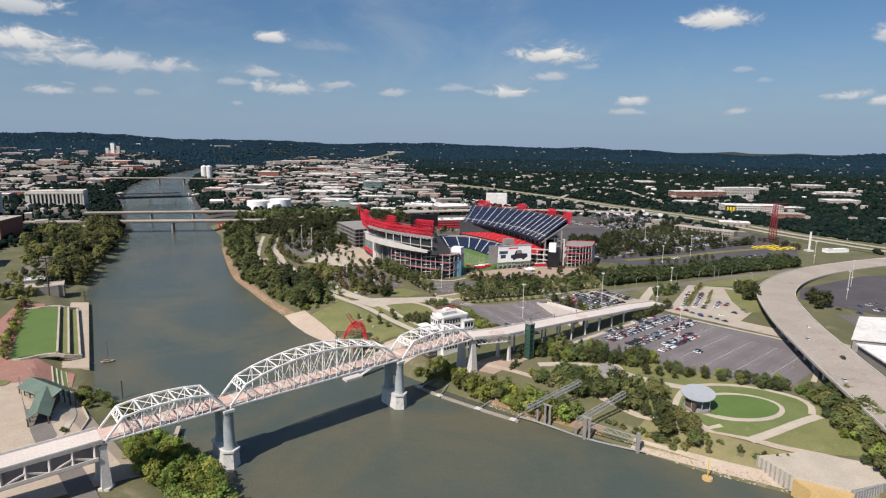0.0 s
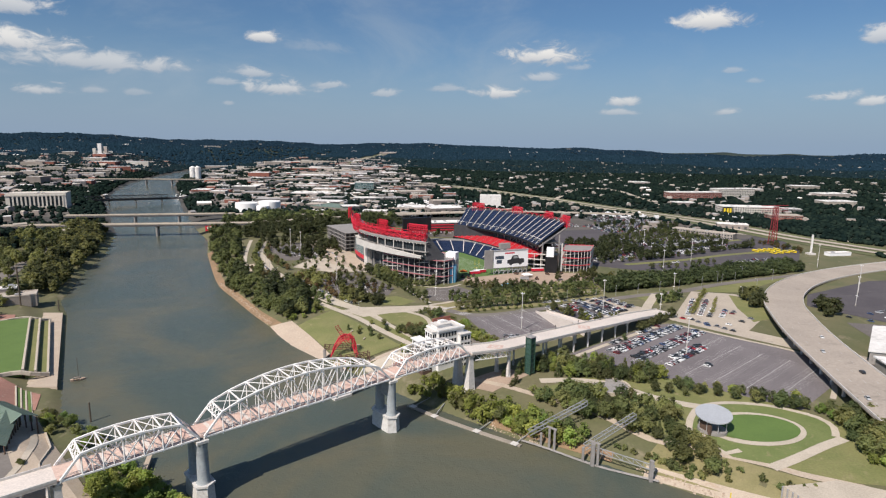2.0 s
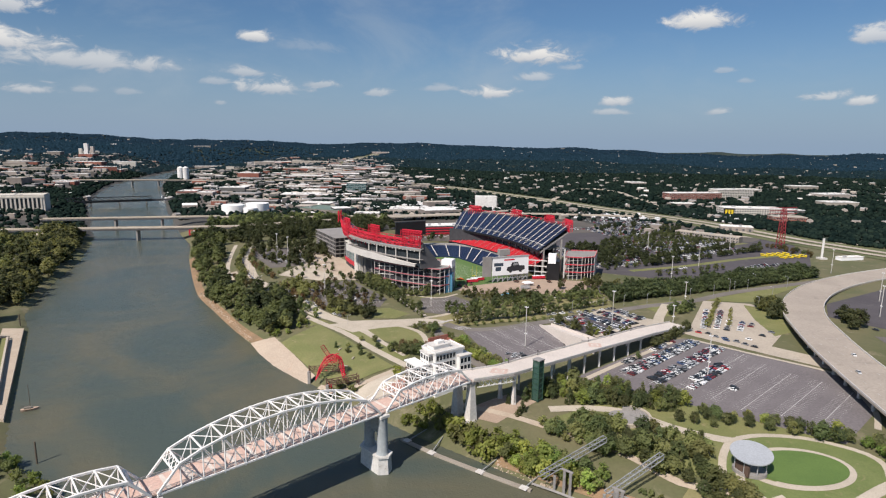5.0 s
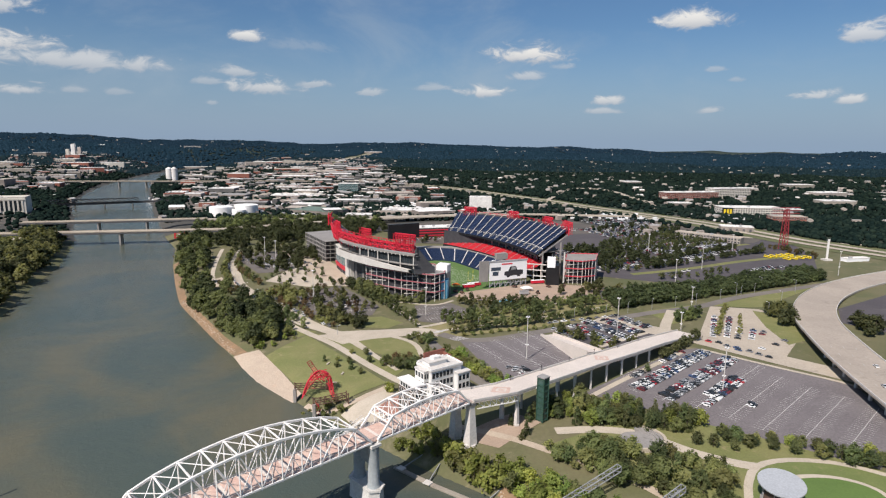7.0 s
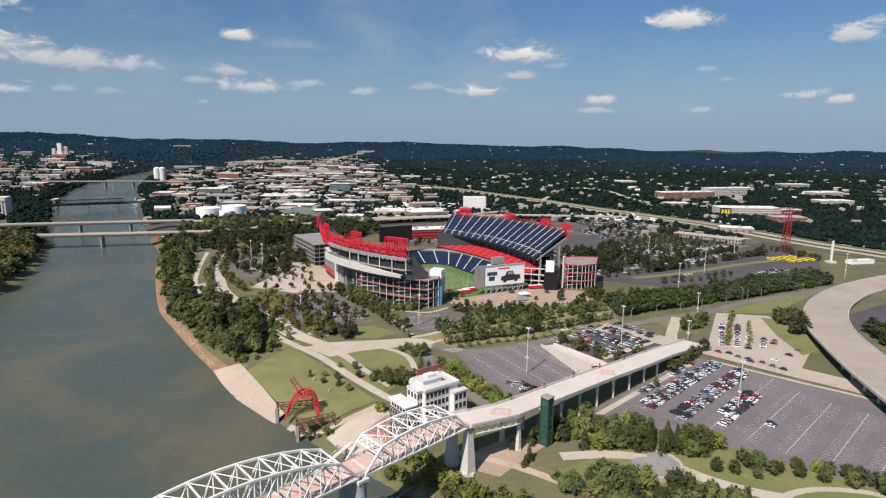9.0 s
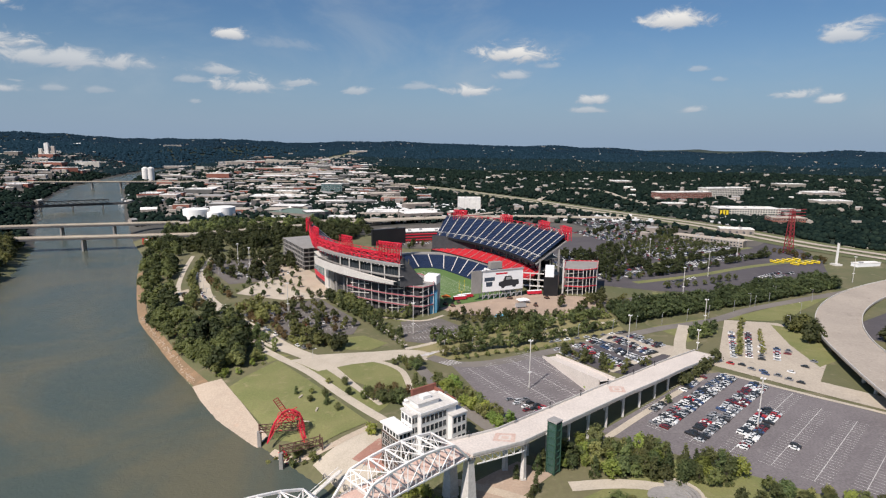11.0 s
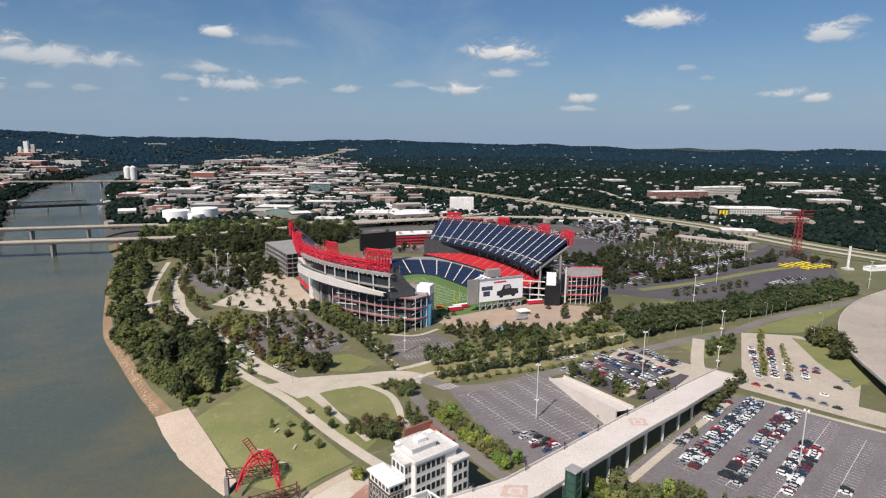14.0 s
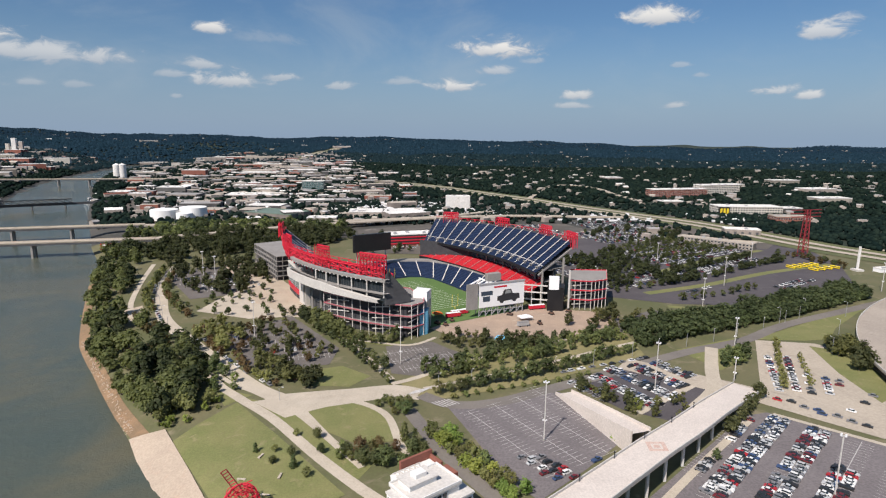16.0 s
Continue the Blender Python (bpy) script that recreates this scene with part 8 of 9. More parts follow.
building(-612, 800, 56, 60, 25, 10, BRICK, ROOFT, "brick_building", "red brick warehouse block with rows of windows", 5, bays=11)
building(-715, 890, 46, 50, 30, 10, BRICK, ROOFT, "brick_building", "taller red brick block downtown", 6, bays=9)
building(-790, 1010, 60, 46, 40, 14, LIME, ROOFT, "stone_building", "pale stone office block downtown", 8, bays=10)
building(-565, 700, 40, 36, 15, 14, CREAM, ROOFW, "building_block", "pale low block by the riverfront street", 4)
building(-506, 615, 44, 40, 20, 26, BRICK, ROOFG, "brick_building", "dark red brick riverfront building", 5)
building(-356, 520, 34, 18, 7, 30, CREAM, ROOFT, "fort_hall", "low timber hall with a pale roof by the park", 0)
building(-376, 540, 16, 12, 8, 30, CREAM, ROOFW, "fort_house", "small pale park building", 0)
building(712, 1548, 150, 34, 21, 9, BRICK, ROOFW, "apartment_building", "long red and white four-storey apartment building", 5, bays=26, gap=.5)
building(845, 1600, 120, 34, 26, 14, LIME, ROOFW, "apartment_building", "white five-storey apartment building with dark bays", 6, bays=22, gap=.4)
building(690, 1240, 120, 40, 17, -6, LIME, ROOFW, "apartment_building", "white apartment building with a dark lettered end wall", 4, bays=24, gap=.4)
boxes("end_wall", [(-60.6, -21.5, 0, -40, -20.2, 17)], BLACK, bpy.data.objects["apartment_building.002"], "dark end wall with yellow bars")
for k in range(3):
    boxes("letter_bar", [(-58 + 6 * k, -21.7, 3, -54 + 6 * k, -21.52, 14)], YELLOW, bpy.data.objects["apartment_building.002"])
building(700, 1130, 60, 30, 12, -10, BRICK, ROOFT, "brick_building", "low red brick block by the depot", 2)
building(446, 930, 96, 16, 8, -48, CREAM, ROOFT, "depot", "long cream depot with arched openings", 2, bays=22)
MIDDLE_ROOFS = [(-705, 2988, 135, 60, 14, 7), (-537, 2958, 178, 70, 14, 7), (-467, 2638, 110, 40, 12, 5), (-313, 2083, 78, 36, 11, 3), (-341, 1784, 101, 30, 10, 1), (-288, 1682, 61, 40, 9, 1), (-289, 1548, 119, 60, 9, 0), (-611, 1627, 45, 40, 8, 0), (-542, 1560, 39, 30, 10, 0)]
RIVER_ROOFS = [(-506, 1670, 67, 46, 14, 1), (-611, 2177, 73, 40, 22, 4), (-772, 2227, 82, 70, 10, 3), (-87, 1635, 68, 40, 8, 0), (-34, 1606, 43, 40, 8, 0), (-140, 1446, 73, 30, 8, 0), (-101, 1176, 48, 26, 7, -1), (-31, 1254, 60, 50, 8, 0), (-242, 2656, 91, 40, 10, 5)]
FAR_ROOFS = [(-260, 3900, 120, 60, 12, 8), (-490, 3900, 70, 60, 12, 8), (-1400, 3900, 100, 40, 14, 20), (-1200, 3300, 260, 30, 12, 15), (-1479, 2681, 78, 60, 16, 7), (-1373, 2560, 102, 60, 14, 7), (-420, 2250, 120, 60, 11, 0), (-150, 2420, 60, 40, 9, 5), (20, 2300, 70, 30, 9, -8)]
EAST_ROOFS = [(795, 1269, 47, 30, 10, 0), (540, 1020, 50, 22, 8, -20), (1010, 1420, 80, 40, 12, 0), (1150, 1640, 90, 50, 14, 12), (620, 1400, 50, 30, 9, 0), (1000, 1800, 80, 40, 12, 8), (1240, 1900, 90, 40, 14, 0), (760, 2080, 60, 50, 12, 5)]
for district in (MIDDLE_ROOFS, RIVER_ROOFS, FAR_ROOFS, EAST_ROOFS):
    for x, y, w_, d_, h_, t_ in district:
        k = int(abs(x) + y)
        b = building(x, y, w_, d_, h_, t_, (CREAM, WALLG, CREAM, BRICK, WALLG)[k % 5], (ROOFW, ROOFW, ROOFW, ROOFT)[k % 4], "warehouse", "low flat-roofed warehouse with a pale roof", 0, "warehouse", "plain warehouses")
        n = max(2, int(w_ / 9))
        boxes("dock_doors", [(-w_ / 2 + w_ * (i + .5) / n - 1.8, -d_ / 2 - .15, .2, -w_ / 2 + w_ * (i + .5) / n + 1.8, -d_ / 2 + .1, min(h_ - 2, 5)) for i in range(n)], SHADEGREY, b)
WR = random.Random(21)
for i in range(70):            # downtown and west-bank blocks
    x = WR.uniform(-2300, -720)
    y = WR.uniform(max(1150, -x * 1.0 + 200), 3000)
    if inside(np.array([x]), np.array([y]), RIV)[0] or min(seg_dist(np.array([x]), np.array([y]), LEFT)[0], seg_dist(np.array([x]), np.array([y]), RIGHT)[0]) < 90:
        continue
    building(x, y, WR.uniform(30, 90), WR.uniform(24, 60), WR.uniform(8, 22), WR.uniform(0, 30), WR.choice((CREAM, BRICK, CREAM, LIME)), WR.choice((ROOFW, ROOFT, ROOFG, ROOFW)), "town_block", "mid-rise flat-roofed town block", 0, "building", "west bank blocks")
building(-1575, 2900, 16, 18, 58, 10, ROOFW, ROOFW, "tower_block", "slim white tower block downtown", 0)
building(-1550, 2905, 14, 18, 44, 10, CREAM, ROOFW, "tower_block", "lower pale tower block downtown", 0)
building(-1600, 2895, 12, 14, 34, 10, LIME, ROOFW, "tower_block", "low white tower block", 0)
building(-590, 1570, 60, 24, 9, 30, CREAM, BRICK, "red_shed", "red-roofed shed by the river", 0)

# red steel artwork and white column beyond the car park
mast = empty("red_tower", (510, 849, 0), 0, "tall red lattice tower with a crossbar", "tower")
for dx_, dy_ in ((-4, -4), (4, -4), (4, 4), (-4, 4)):
    beam("leg", (510 + dx_, 849 + dy_, 0), (510 + dx_ * .5, 849 + dy_ * .5, 58), .8, SCULPT, mast)
for k in range(11):
    z = 5.2 * k
    f0, f1 = 4 - 2 * z / 58, 4 - 2 * (z + 5.2) / 58
    for (ax, ay), (bx, by) in (((-1, -1), (1, -1)), ((1, -1), (1, 1)), ((1, 1), (-1, 1)), ((-1, 1), (-1, -1))):
        beam("brace", (510 + ax * f0, 849 + ay * f0, z), (510 + bx * f1, 849 + by * f1, z + 5.2), .42, SCULPT, mast)
for z in (50, 54, 58):
    beam("crossbar", (486, 845, z), (530, 852, z), .8, SCULPT, mast)
col = empty("white_column", (518, 774, 0), 0, "plain white marker column by the street", "column")
beam("shaft", (518, 774, 0), (518, 774, 27), 2.0, ROOFW, col)
part("plinth", bmesh_box(Vector((0, 0, 1)), (9, 9, 2)), PALE, col)
shed = empty("white_hall", (355, 330, 0), 0, "low hall with broad white metal roofs beside the elevated road", "building")
for k, (poly, z) in enumerate((([(294, 380), (338, 432), (420, 420), (380, 352)], 9), ([(284, 330), (292, 372), (390, 340), (370, 290)], 8))):
    ob = prism("wall", [(x - 355, y - 330) for x, y in poly], -1, z - .5, CONC, shed)
    ob = prism("roof", [(x - 355, y - 330) for x, y in shrink(poly, -1.5)], z - .49, z + .5, ROOFW, shed)

# ---- far woods and houses ----
FR = np.random.default_rng(12)
PHI = (1 + 5 ** .5) / 2
ICO = np.array([(-1, PHI, 0), (1, PHI, 0), (-1, -PHI, 0), (1, -PHI, 0), (0, -1, PHI), (0, 1, PHI), (0, -1, -PHI), (0, 1, -PHI), (PHI, 0, -1), (PHI, 0, 1), (-PHI, 0, -1), (-PHI, 0, 1)]) / 1.9
ICF = np.array([(0, 11, 5), (0, 5, 1), (0, 1, 7), (0, 7, 10), (0, 10, 11), (1, 5, 9), (5, 11, 4), (11, 10, 2), (10, 7, 6), (7, 1, 8), (3, 9, 4), (3, 4, 2), (3, 2, 6), (3, 6, 8), (3, 8, 9), (4, 9, 5), (2, 4, 11), (6, 2, 10), (8, 6, 7), (9, 8, 1)])


OCT = np.array([(1, 0, 0), (0, 1, 0), (-1, 0, 0), (0, -1, 0), (.2, .1, 1), (.7, .7, -.3), (-.7, .7, -.3), (-.7, -.7, -.3), (.7, -.7, -.3)])
OCF = np.array([(0, 1, 4), (1, 2, 4), (2, 3, 4), (3, 0, 4), (0, 5, 1), (1, 6, 2), (2, 7, 3), (3, 8, 0)])


def west_of_highway(x, y):
    return x < np.interp(y, [900, 1500, 2000, 3300], [520, 270, 20, -170])


def wood_density(x, y):
    """0 to 1: how wooded the far land is."""
    n = np.sin(x * .0061 + 1) * np.sin(y * .0053) + .7 * np.sin(x * .013 - y * .011) + .5 * np.sin(x * .027 + y * .021 + 1.3)
    far = np.hypot(x, y)
    built = west_of_highway(x, y) & (far < 3450)
    base = np.where(built, .42 + .2 * n, .74 + .2 * n)
    base = np.where(built & (far > 2700), base + .18, base)
    east = np.clip(1.2 - np.hypot((x - 400) / 170, (y - 1020) / 240), 0, 1)
    base = base - east * .55
    base = np.where(far > 3450, base + .25, base)
    base = np.where(np.minimum(seg_dist(x, y, RIGHT), seg_dist(x, y, LEFT)) < 60, .95, base)
    base = np.where(seg_dist(x, y, [(-620, 1490), (-495, 1473), (-402, 1476), (-300, 1520), (-220, 1500), (-60, 1370)]) < 17, 1, base)
    base = np.where(seg_dist(x, y, [(-160, 1600), (-40, 1690), (150, 1600), (280, 1450)]) < 18, 1, base)
    base = np.where((x > 570) & (y < 1200), 1, base)
    suburb = np.clip(1.15 - np.hypot((x - 330) / 330, (y - 2150) / 190), 0, 1) + np.clip(1.1 - np.hypot((x - 1150) / 420, (y - 1850) / 170), 0, 1)
    return np.clip(base - .42 * suburb, .03, 1)


def clumps(name, count, lo, hi, size, label):
    t = FR.uniform(-.80, .80, count)
    d = np.sqrt(FR.uniform(lo * lo, hi * hi, count))
    x, y = d * np.sin(t), d * np.cos(t)
    keep = FR.uniform(0, 1, count) < wood_density(x, y)
    x, y = x[keep], y[keep]
    dr = np.minimum(seg_dist(x, y, RIGHT), seg_dist(x, y, LEFT))
    road = seg_dist(x, y, HIGHWAY)
    ok = ~inside(x, y, RIV) & (dr > 8) & (road > 44)
    ok &= ~((x > 180) & (x < 600) & (y < 960) & (y > 600)) & ~((np.hypot(x - 33, y - 706) < 330))
    ok &= ~((x > -520) & (x < 290) & (y < 1130)) & ~((x > 0) & (x < 720) & (y < 680))
    x, y = x[ok], y[ok]
    n = len(x)
    s = size * FR.uniform(.6, 1.35, n)
    z = height(x, y)
    shape, tri = (ICO, ICF) if hi < 3000 else (OCT, OCF)
    k = len(shape)
    V = shape[None] * FR.uniform(.72, 1.22, (n, k, 1)) * s[:, None, None] * np.array([1, 1, .85])
    V = V + np.stack([x, y, z + s * .62], -1)[:, None]
    F = (tri[None] + (np.arange(n) * k)[:, None, None]).reshape(-1, 3)
    V = V.reshape(-1, 3)
    me = bpy.data.meshes.new(name)
    me.vertices.add(len(V)), me.loops.add(F.size), me.polygons.add(len(F))
    me.vertices.foreach_set("co", V.ravel().astype(np.float32))
    me.loops.foreach_set("vertex_index", F.ravel().astype(np.int32))
    me.polygons.foreach_set("loop_start", np.arange(0, F.size, 3, dtype=np.int32))
    me.update(calc_edges=True)
    # painted haze grows bluer from band to band
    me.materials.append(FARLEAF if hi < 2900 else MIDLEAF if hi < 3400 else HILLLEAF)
    tagged(new(name, me), label, "woods", kind="stuff")


clumps("woods", 22000, 700, 1500, 4.4, "scattered green trees of the river plain, darkened as by cloud shade")
clumps("woods", 46000, 1500, 2800, 5.4, "dense green woods of the suburbs, cloud shade put into their colour")
clumps("woods", 20000, 2800, 3390, 7.6, "green woods on the far slopes, shade and first haze put into their colour")
clumps("woods", 30000, 3390, 4150, 8.6, "woods on the far slopes with blue haze put into their colour")
clumps("woods", 38000, 4150, 4890, 7.5, "distant wooded hills with blue haze put into their colour")


def houses(name, count, lo, hi, label):
    vs, fs, mi = [], [], []
    k = 0
    while k < count:
        t, d = FR.uniform(-.78, .78), math.sqrt(FR.uniform(lo * lo, hi * hi))
        x, y = d * math.sin(t), d * math.cos(t)
        if inside(np.array([x]), np.array([y]), RIV)[0] or (-520 < x < 330 and y < 1140) or (180 < x < 620 and y < 960) or seg_dist(np.array([x]), np.array([y]), HIGHWAY)[0] < 50 or FR.uniform() > 1.15 - .8 * wood_density(np.array([x]), np.array([y]))[0]:
            continue
        k += 1
        a, w_, l_, h_ = FR.uniform(0, 3.1), FR.uniform(3.4, 6), FR.uniform(5, 9.5), FR.uniform(4, 6.5)
        if FR.uniform() < .03:
            w_, l_ = w_ * 2.4, l_ * 2.2
        z = hz(x, y)
        c, s = math.cos(a), math.sin(a)
        o = len(vs)
        h2 = h_ + w_ * .45 * FR.choice([0.02, 1])
        for px, py, pz in ((-l_, -w_, -3), (l_, -w_, -3), (l_, w_, -3), (-l_, w_, -3), (-l_, -w_, h_), (l_, -w_, h_), (l_, w_, h_), (-l_, w_, h_), (-l_, 0, h2), (l_, 0, h2)):
            vs.append((x + px * c - py * s, y + px * s + py * c, z + pz + 3))
        fs += [(o, o + 1, o + 5, o + 4), (o + 2, o + 3, o + 7, o + 6), (o + 1, o + 2, o + 6, o + 9, o + 5), (o + 3, o, o + 4, o + 8, o + 7), (o + 4, o + 5, o + 9, o + 8), (o + 6, o + 7, o + 8, o + 9)]
        r = int(FR.choice([1, 2, 2, 3, 3]))
        mi += [0] * 4 + [r] * 2
    ob = link(name, vs, fs, CREAM)
    for m_ in (ROOFW, ROOFT, ROOFG):
        ob.data.materials.append(m_)
    ob.data.polygons.foreach_set("material_index", mi)
    tagged(ob, label, "houses", kind="stuff")


houses("houses", 400, 1000, 2500, "small pale suburban houses among trees")
houses("houses", 520, 2500, 4600, "distant pale houses scattered in the woods")


# the flat roofs of the industrial plain and the town, too many to tell apart
def flat_roofs(name, count, x0, x1, y0, y1, sizes, label, seed, far_most=3400):
    vs, fs, mi, done = [], [], [], []
    R_ = random.Random(seed)
    tries = 0
    while len(done) < count and tries < count * 30:
        tries += 1
        y = y0 + (y1 - y0) * R_.random() ** .8
        x = R_.uniform(x0, x1) * y / y1
        w_, d_, h_ = R_.uniform(*sizes), R_.uniform(sizes[0], sizes[1] * .6), R_.choice((4, 5, 6, 7, 9, 12))
        if math.hypot(x, y) > far_most or not west_of_highway(x + w_, y) or (x > -560 and y < 1180):
            continue
        p = np.array([x]), np.array([y])
        if inside(*p, RIV)[0] or min(seg_dist(*p, LEFT)[0], seg_dist(*p, RIGHT)[0]) < 70 + w_ * .6:
            continue
        if any(abs(x - a) < (w_ + b) * .62 and abs(y - c) < (d_ + e) * .7 for a, b, c, e in done):
            continue
        done.append((x, w_, y, d_))
        a = radians(R_.choice((4, 8, -6, 20)) + R_.uniform(-3, 3))
        c, s_, z, o = math.cos(a), math.sin(a), hz(x, y), len(vs)
        ridge = R_.random() < .35
        for zz, k in ((-4, 1), (h_, 1), (h_ + (1.5 if ridge else .3), .02 if ridge else .97)):
            for px_, py_ in ((-w_ / 2, -d_ / 2 * k), (w_ / 2, -d_ / 2 * k), (w_ / 2, d_ / 2 * k), (-w_ / 2, d_ / 2 * k)):
                vs.append((x + px_ * c - py_ * s_, y + px_ * s_ + py_ * c, z + zz))
        wall_ = R_.choice((0, 0, 1, 1, 1, 2))
        roof_ = R_.choices((3, 4, 5, 6), (2, 4, 5, .4))[0]
        for lv in (0, 4):
            for e in range(4):
                fs.append((o + lv + e, o + lv + (e + 1) % 4, o + lv + 4 + (e + 1) % 4, o + lv + 4 + e))
                mi.append(wall_ if lv == 0 else roof_)
        fs.append((o + 8, o + 9, o + 10, o + 11))
        mi.append(roof_)
        for _ in range(3 if w_ > 30 else 1):       # dark bays, doors and plant on the roof
            ux, q = R_.uniform(-w_ * .42, w_ * .3), len(vs)
            for px_, py_, pz in ((ux, -d_ / 2 - .2, .3), (ux + w_ * .1 + 2, -d_ / 2 - .2, .3), (ux + w_ * .1 + 2, -d_ / 2 - .2, h_ * .7), (ux, -d_ / 2 - .2, h_ * .7)):
                vs.append((x + px_ * c - py_ * s_, y + px_ * s_ + py_ * c, z + pz))
            fs.append((q, q + 1, q + 2, q + 3))
            mi.append(7)
    ob = link(name, vs, fs, CREAM)
    for m_ in (WALLG, BRICK, ROOFW, ROOFT, ROOFG, BRICK, SHADEGREY):
        ob.data.materials.append(m_)
    ob.data.polygons.foreach_set("material_index", mi)
    tagged(ob, label, "buildings", kind="stuff")


flat_roofs("plain_sheds", 210, -950, 150, 1200, 3300, (22, 75), "low sheds with pale and grey roofs on the industrial plain", 41)
flat_roofs("plain_sheds", 90, -700, 100, 2400, 3400, (40, 130), "wide pale warehouse roofs on the far industrial plain", 42, 3200)
flat_roofs("town_roofs", 260, -2500, -900, 1250, 3350, (14, 48), "grey and pale roofs of the old town across the river", 43)
flat_roofs("town_roofs", 240, -900, 60, 1250, 3400, (9, 26), "small sheds and shops among the freight yards", 44)


# parked lorries in the freight yards
def lorries(areas):
    vs, fs = [], []
    R_ = random.Random(9)
    for x0, y0, x1, y1, count in areas:
        for _ in range(count):
            x, y, a = R_.uniform(x0, x1), R_.uniform(y0, y1), R_.choice((0, .1, 1.5, 1.6))
            c, s_, o = math.cos(a), math.sin(a), len(vs)
            l_ = R_.choice((4, 6.5, 7.5))
            for z in (.9, 3.9):
                for px_, py_ in ((-l_, -1.3), (l_, -1.3), (l_, 1.3), (-l_, 1.3)):
                    vs.append((x + px_ * c - py_ * s_, y + px_ * s_ + py_ * c, z + hz(x, y)))
            fs += [(o, o + 1, o + 5, o + 4), (o + 1, o + 2, o + 6, o + 5), (o + 2, o + 3, o + 7, o + 6), (o + 3, o, o + 4, o + 7), (o + 4, o + 5, o + 6, o + 7), (o + 3, o + 2, o + 1, o)]
    tagged(link("parked_lorries", vs, fs, SIGNW), "white lorries and trailers parked in freight yards", "lorries", kind="stuff")


lorries([(-300, 1420, 60, 1620, 150), (-700, 1500, -420, 1800, 90), (-420, 1900, -120, 2200, 110), (60, 1180, 230, 1330, 90), (-120, 1290, 160, 1440, 190), (-420, 1250, -230, 1440, 60), (-520, 1700, -200, 1900, 60), (-560, 2100, -260, 2600, 60), (300, 1140, 480, 1240, 30), (560, 1100, 760, 1230, 40)])

# ---- parked cars and bay lines ----
CAR_PAINT = [mat("car_" + n, c, tuple(v * .9 for v in c), rough=.32, spec=.5, grain=.04, coarse=.4) for n, c in
             (("white", (.74, .74, .73)), ("silver", (.48, .49, .50)), ("grey", (.19, .19, .20)), ("black", (.028, .028, .03)), ("red", (.38, .025, .03)), ("blue", (.045, .075, .16)), ("maroon", (.15, .02, .025)))]
CAR_ODDS = [0] * 7 + [1] * 6 + [2] * 5 + [3] * 7 + [4, 5, 5, 6, 6]


def car_meshes(kind, paint):
    """Body and glasshouse of a car, 2 m wide with bevelled flanks; wheels apart."""
    L, W_, H = {"saloon": (4.7, .92, 1.45), "suv": (4.8, .96, 1.78), "pickup": (5.6, .98, 1.85)}[kind]
    belt = H * .58
    side = {"saloon": [(-.5, .35), (-.5, .52), (-.36, .6), (.22, .58), (.46, .5), (.5, .38)], "suv": [(-.5, .35), (-.5, .58), (-.44, .6), (.24, .6), (.46, .54), (.5, .38)], "pickup": [(-.5, .38), (-.5, .58), (-.1, .58), (.2, .6), (.46, .56), (.5, .4)]}[kind]
    prof = [(x * L, z * H) for x, z in side]
    vs, fs = [], []
    for y, k in ((-W_, .94), (-W_ * .97, 1), (W_ * .97, 1), (W_, .94)):
        vs += [(x * (1 if abs(y) < W_ else .985), y, .24) for x, z in (prof[0], prof[-1])] + [(x * (1 if abs(y) < W_ else .985), y, z * k) for x, z in prof]
    n = len(prof) + 2
    ring = [0] + list(range(2, n)) + [1]
    for j in range(3):
        for a, b in zip(ring, ring[1:] + ring[:1]):
            fs.append((j * n + a, j * n + b, (j + 1) * n + b, (j + 1) * n + a))
    fs += [tuple(ring[::-1]), tuple(3 * n + i for i in ring)]
    cab = {"saloon": (-.34, -.2, .1, .24), "suv": (-.47, -.42, .12, .24), "pickup": (-.1, -.06, .14, .24)}[kind]
    x0, x1, x2, x3 = (c * L for c in cab)
    o = len(vs)
    vs += [(x1, -W_ * .78, H), (x2, -W_ * .78, H), (x2, W_ * .78, H), (x1, W_ * .78, H), (x1, -W_ * .78, H - .07), (x2, -W_ * .78, H - .07), (x2, W_ * .78, H - .07), (x1, W_ * .78, H - .07)]
    fs += [tuple(o + i for i in f) for f in BOX_F]
    body = bpy.data.meshes.new("car")
    body.from_pydata(vs, [], fs)
    body.materials.append(paint)
    g = bpy.data.meshes.new("windows")
    b_ = belt * .98
    g.from_pydata([(x0, -W_ * .9, b_), (x3, -W_ * .9, b_), (x3, W_ * .9, b_), (x0, W_ * .9, b_), (x1, -W_ * .77, H - .05), (x2, -W_ * .77, H - .05), (x2, W_ * .77, H - .05), (x1, W_ * .77, H - .05)], [], BOX_F)
    g.materials.append(GLASS)
    return body, g, L, W_


bm = bmesh.new()
bmesh.ops.create_cone(bm, cap_ends=True, segments=10, radius1=.34, radius2=.34, depth=.24, matrix=Matrix.Rotation(math.pi / 2, 4, "X"))
WHEEL = bpy.data.meshes.new("wheel")
bm.to_mesh(WHEEL), bm.free()
WHEEL.materials.append(RUBBER)
CARS = {(k, i): car_meshes(k, p) for k in ("saloon", "suv", "pickup") for i, p in enumerate(CAR_PAINT)}
NAMES = ("white", "silver", "grey", "black", "bright red", "dark blue", "maroon")
KIND_N = {"saloon": "saloon car", "suv": "tall estate car", "pickup": "pickup truck"}
CR = random.Random(33)


MADE = [0]
SPARE = []


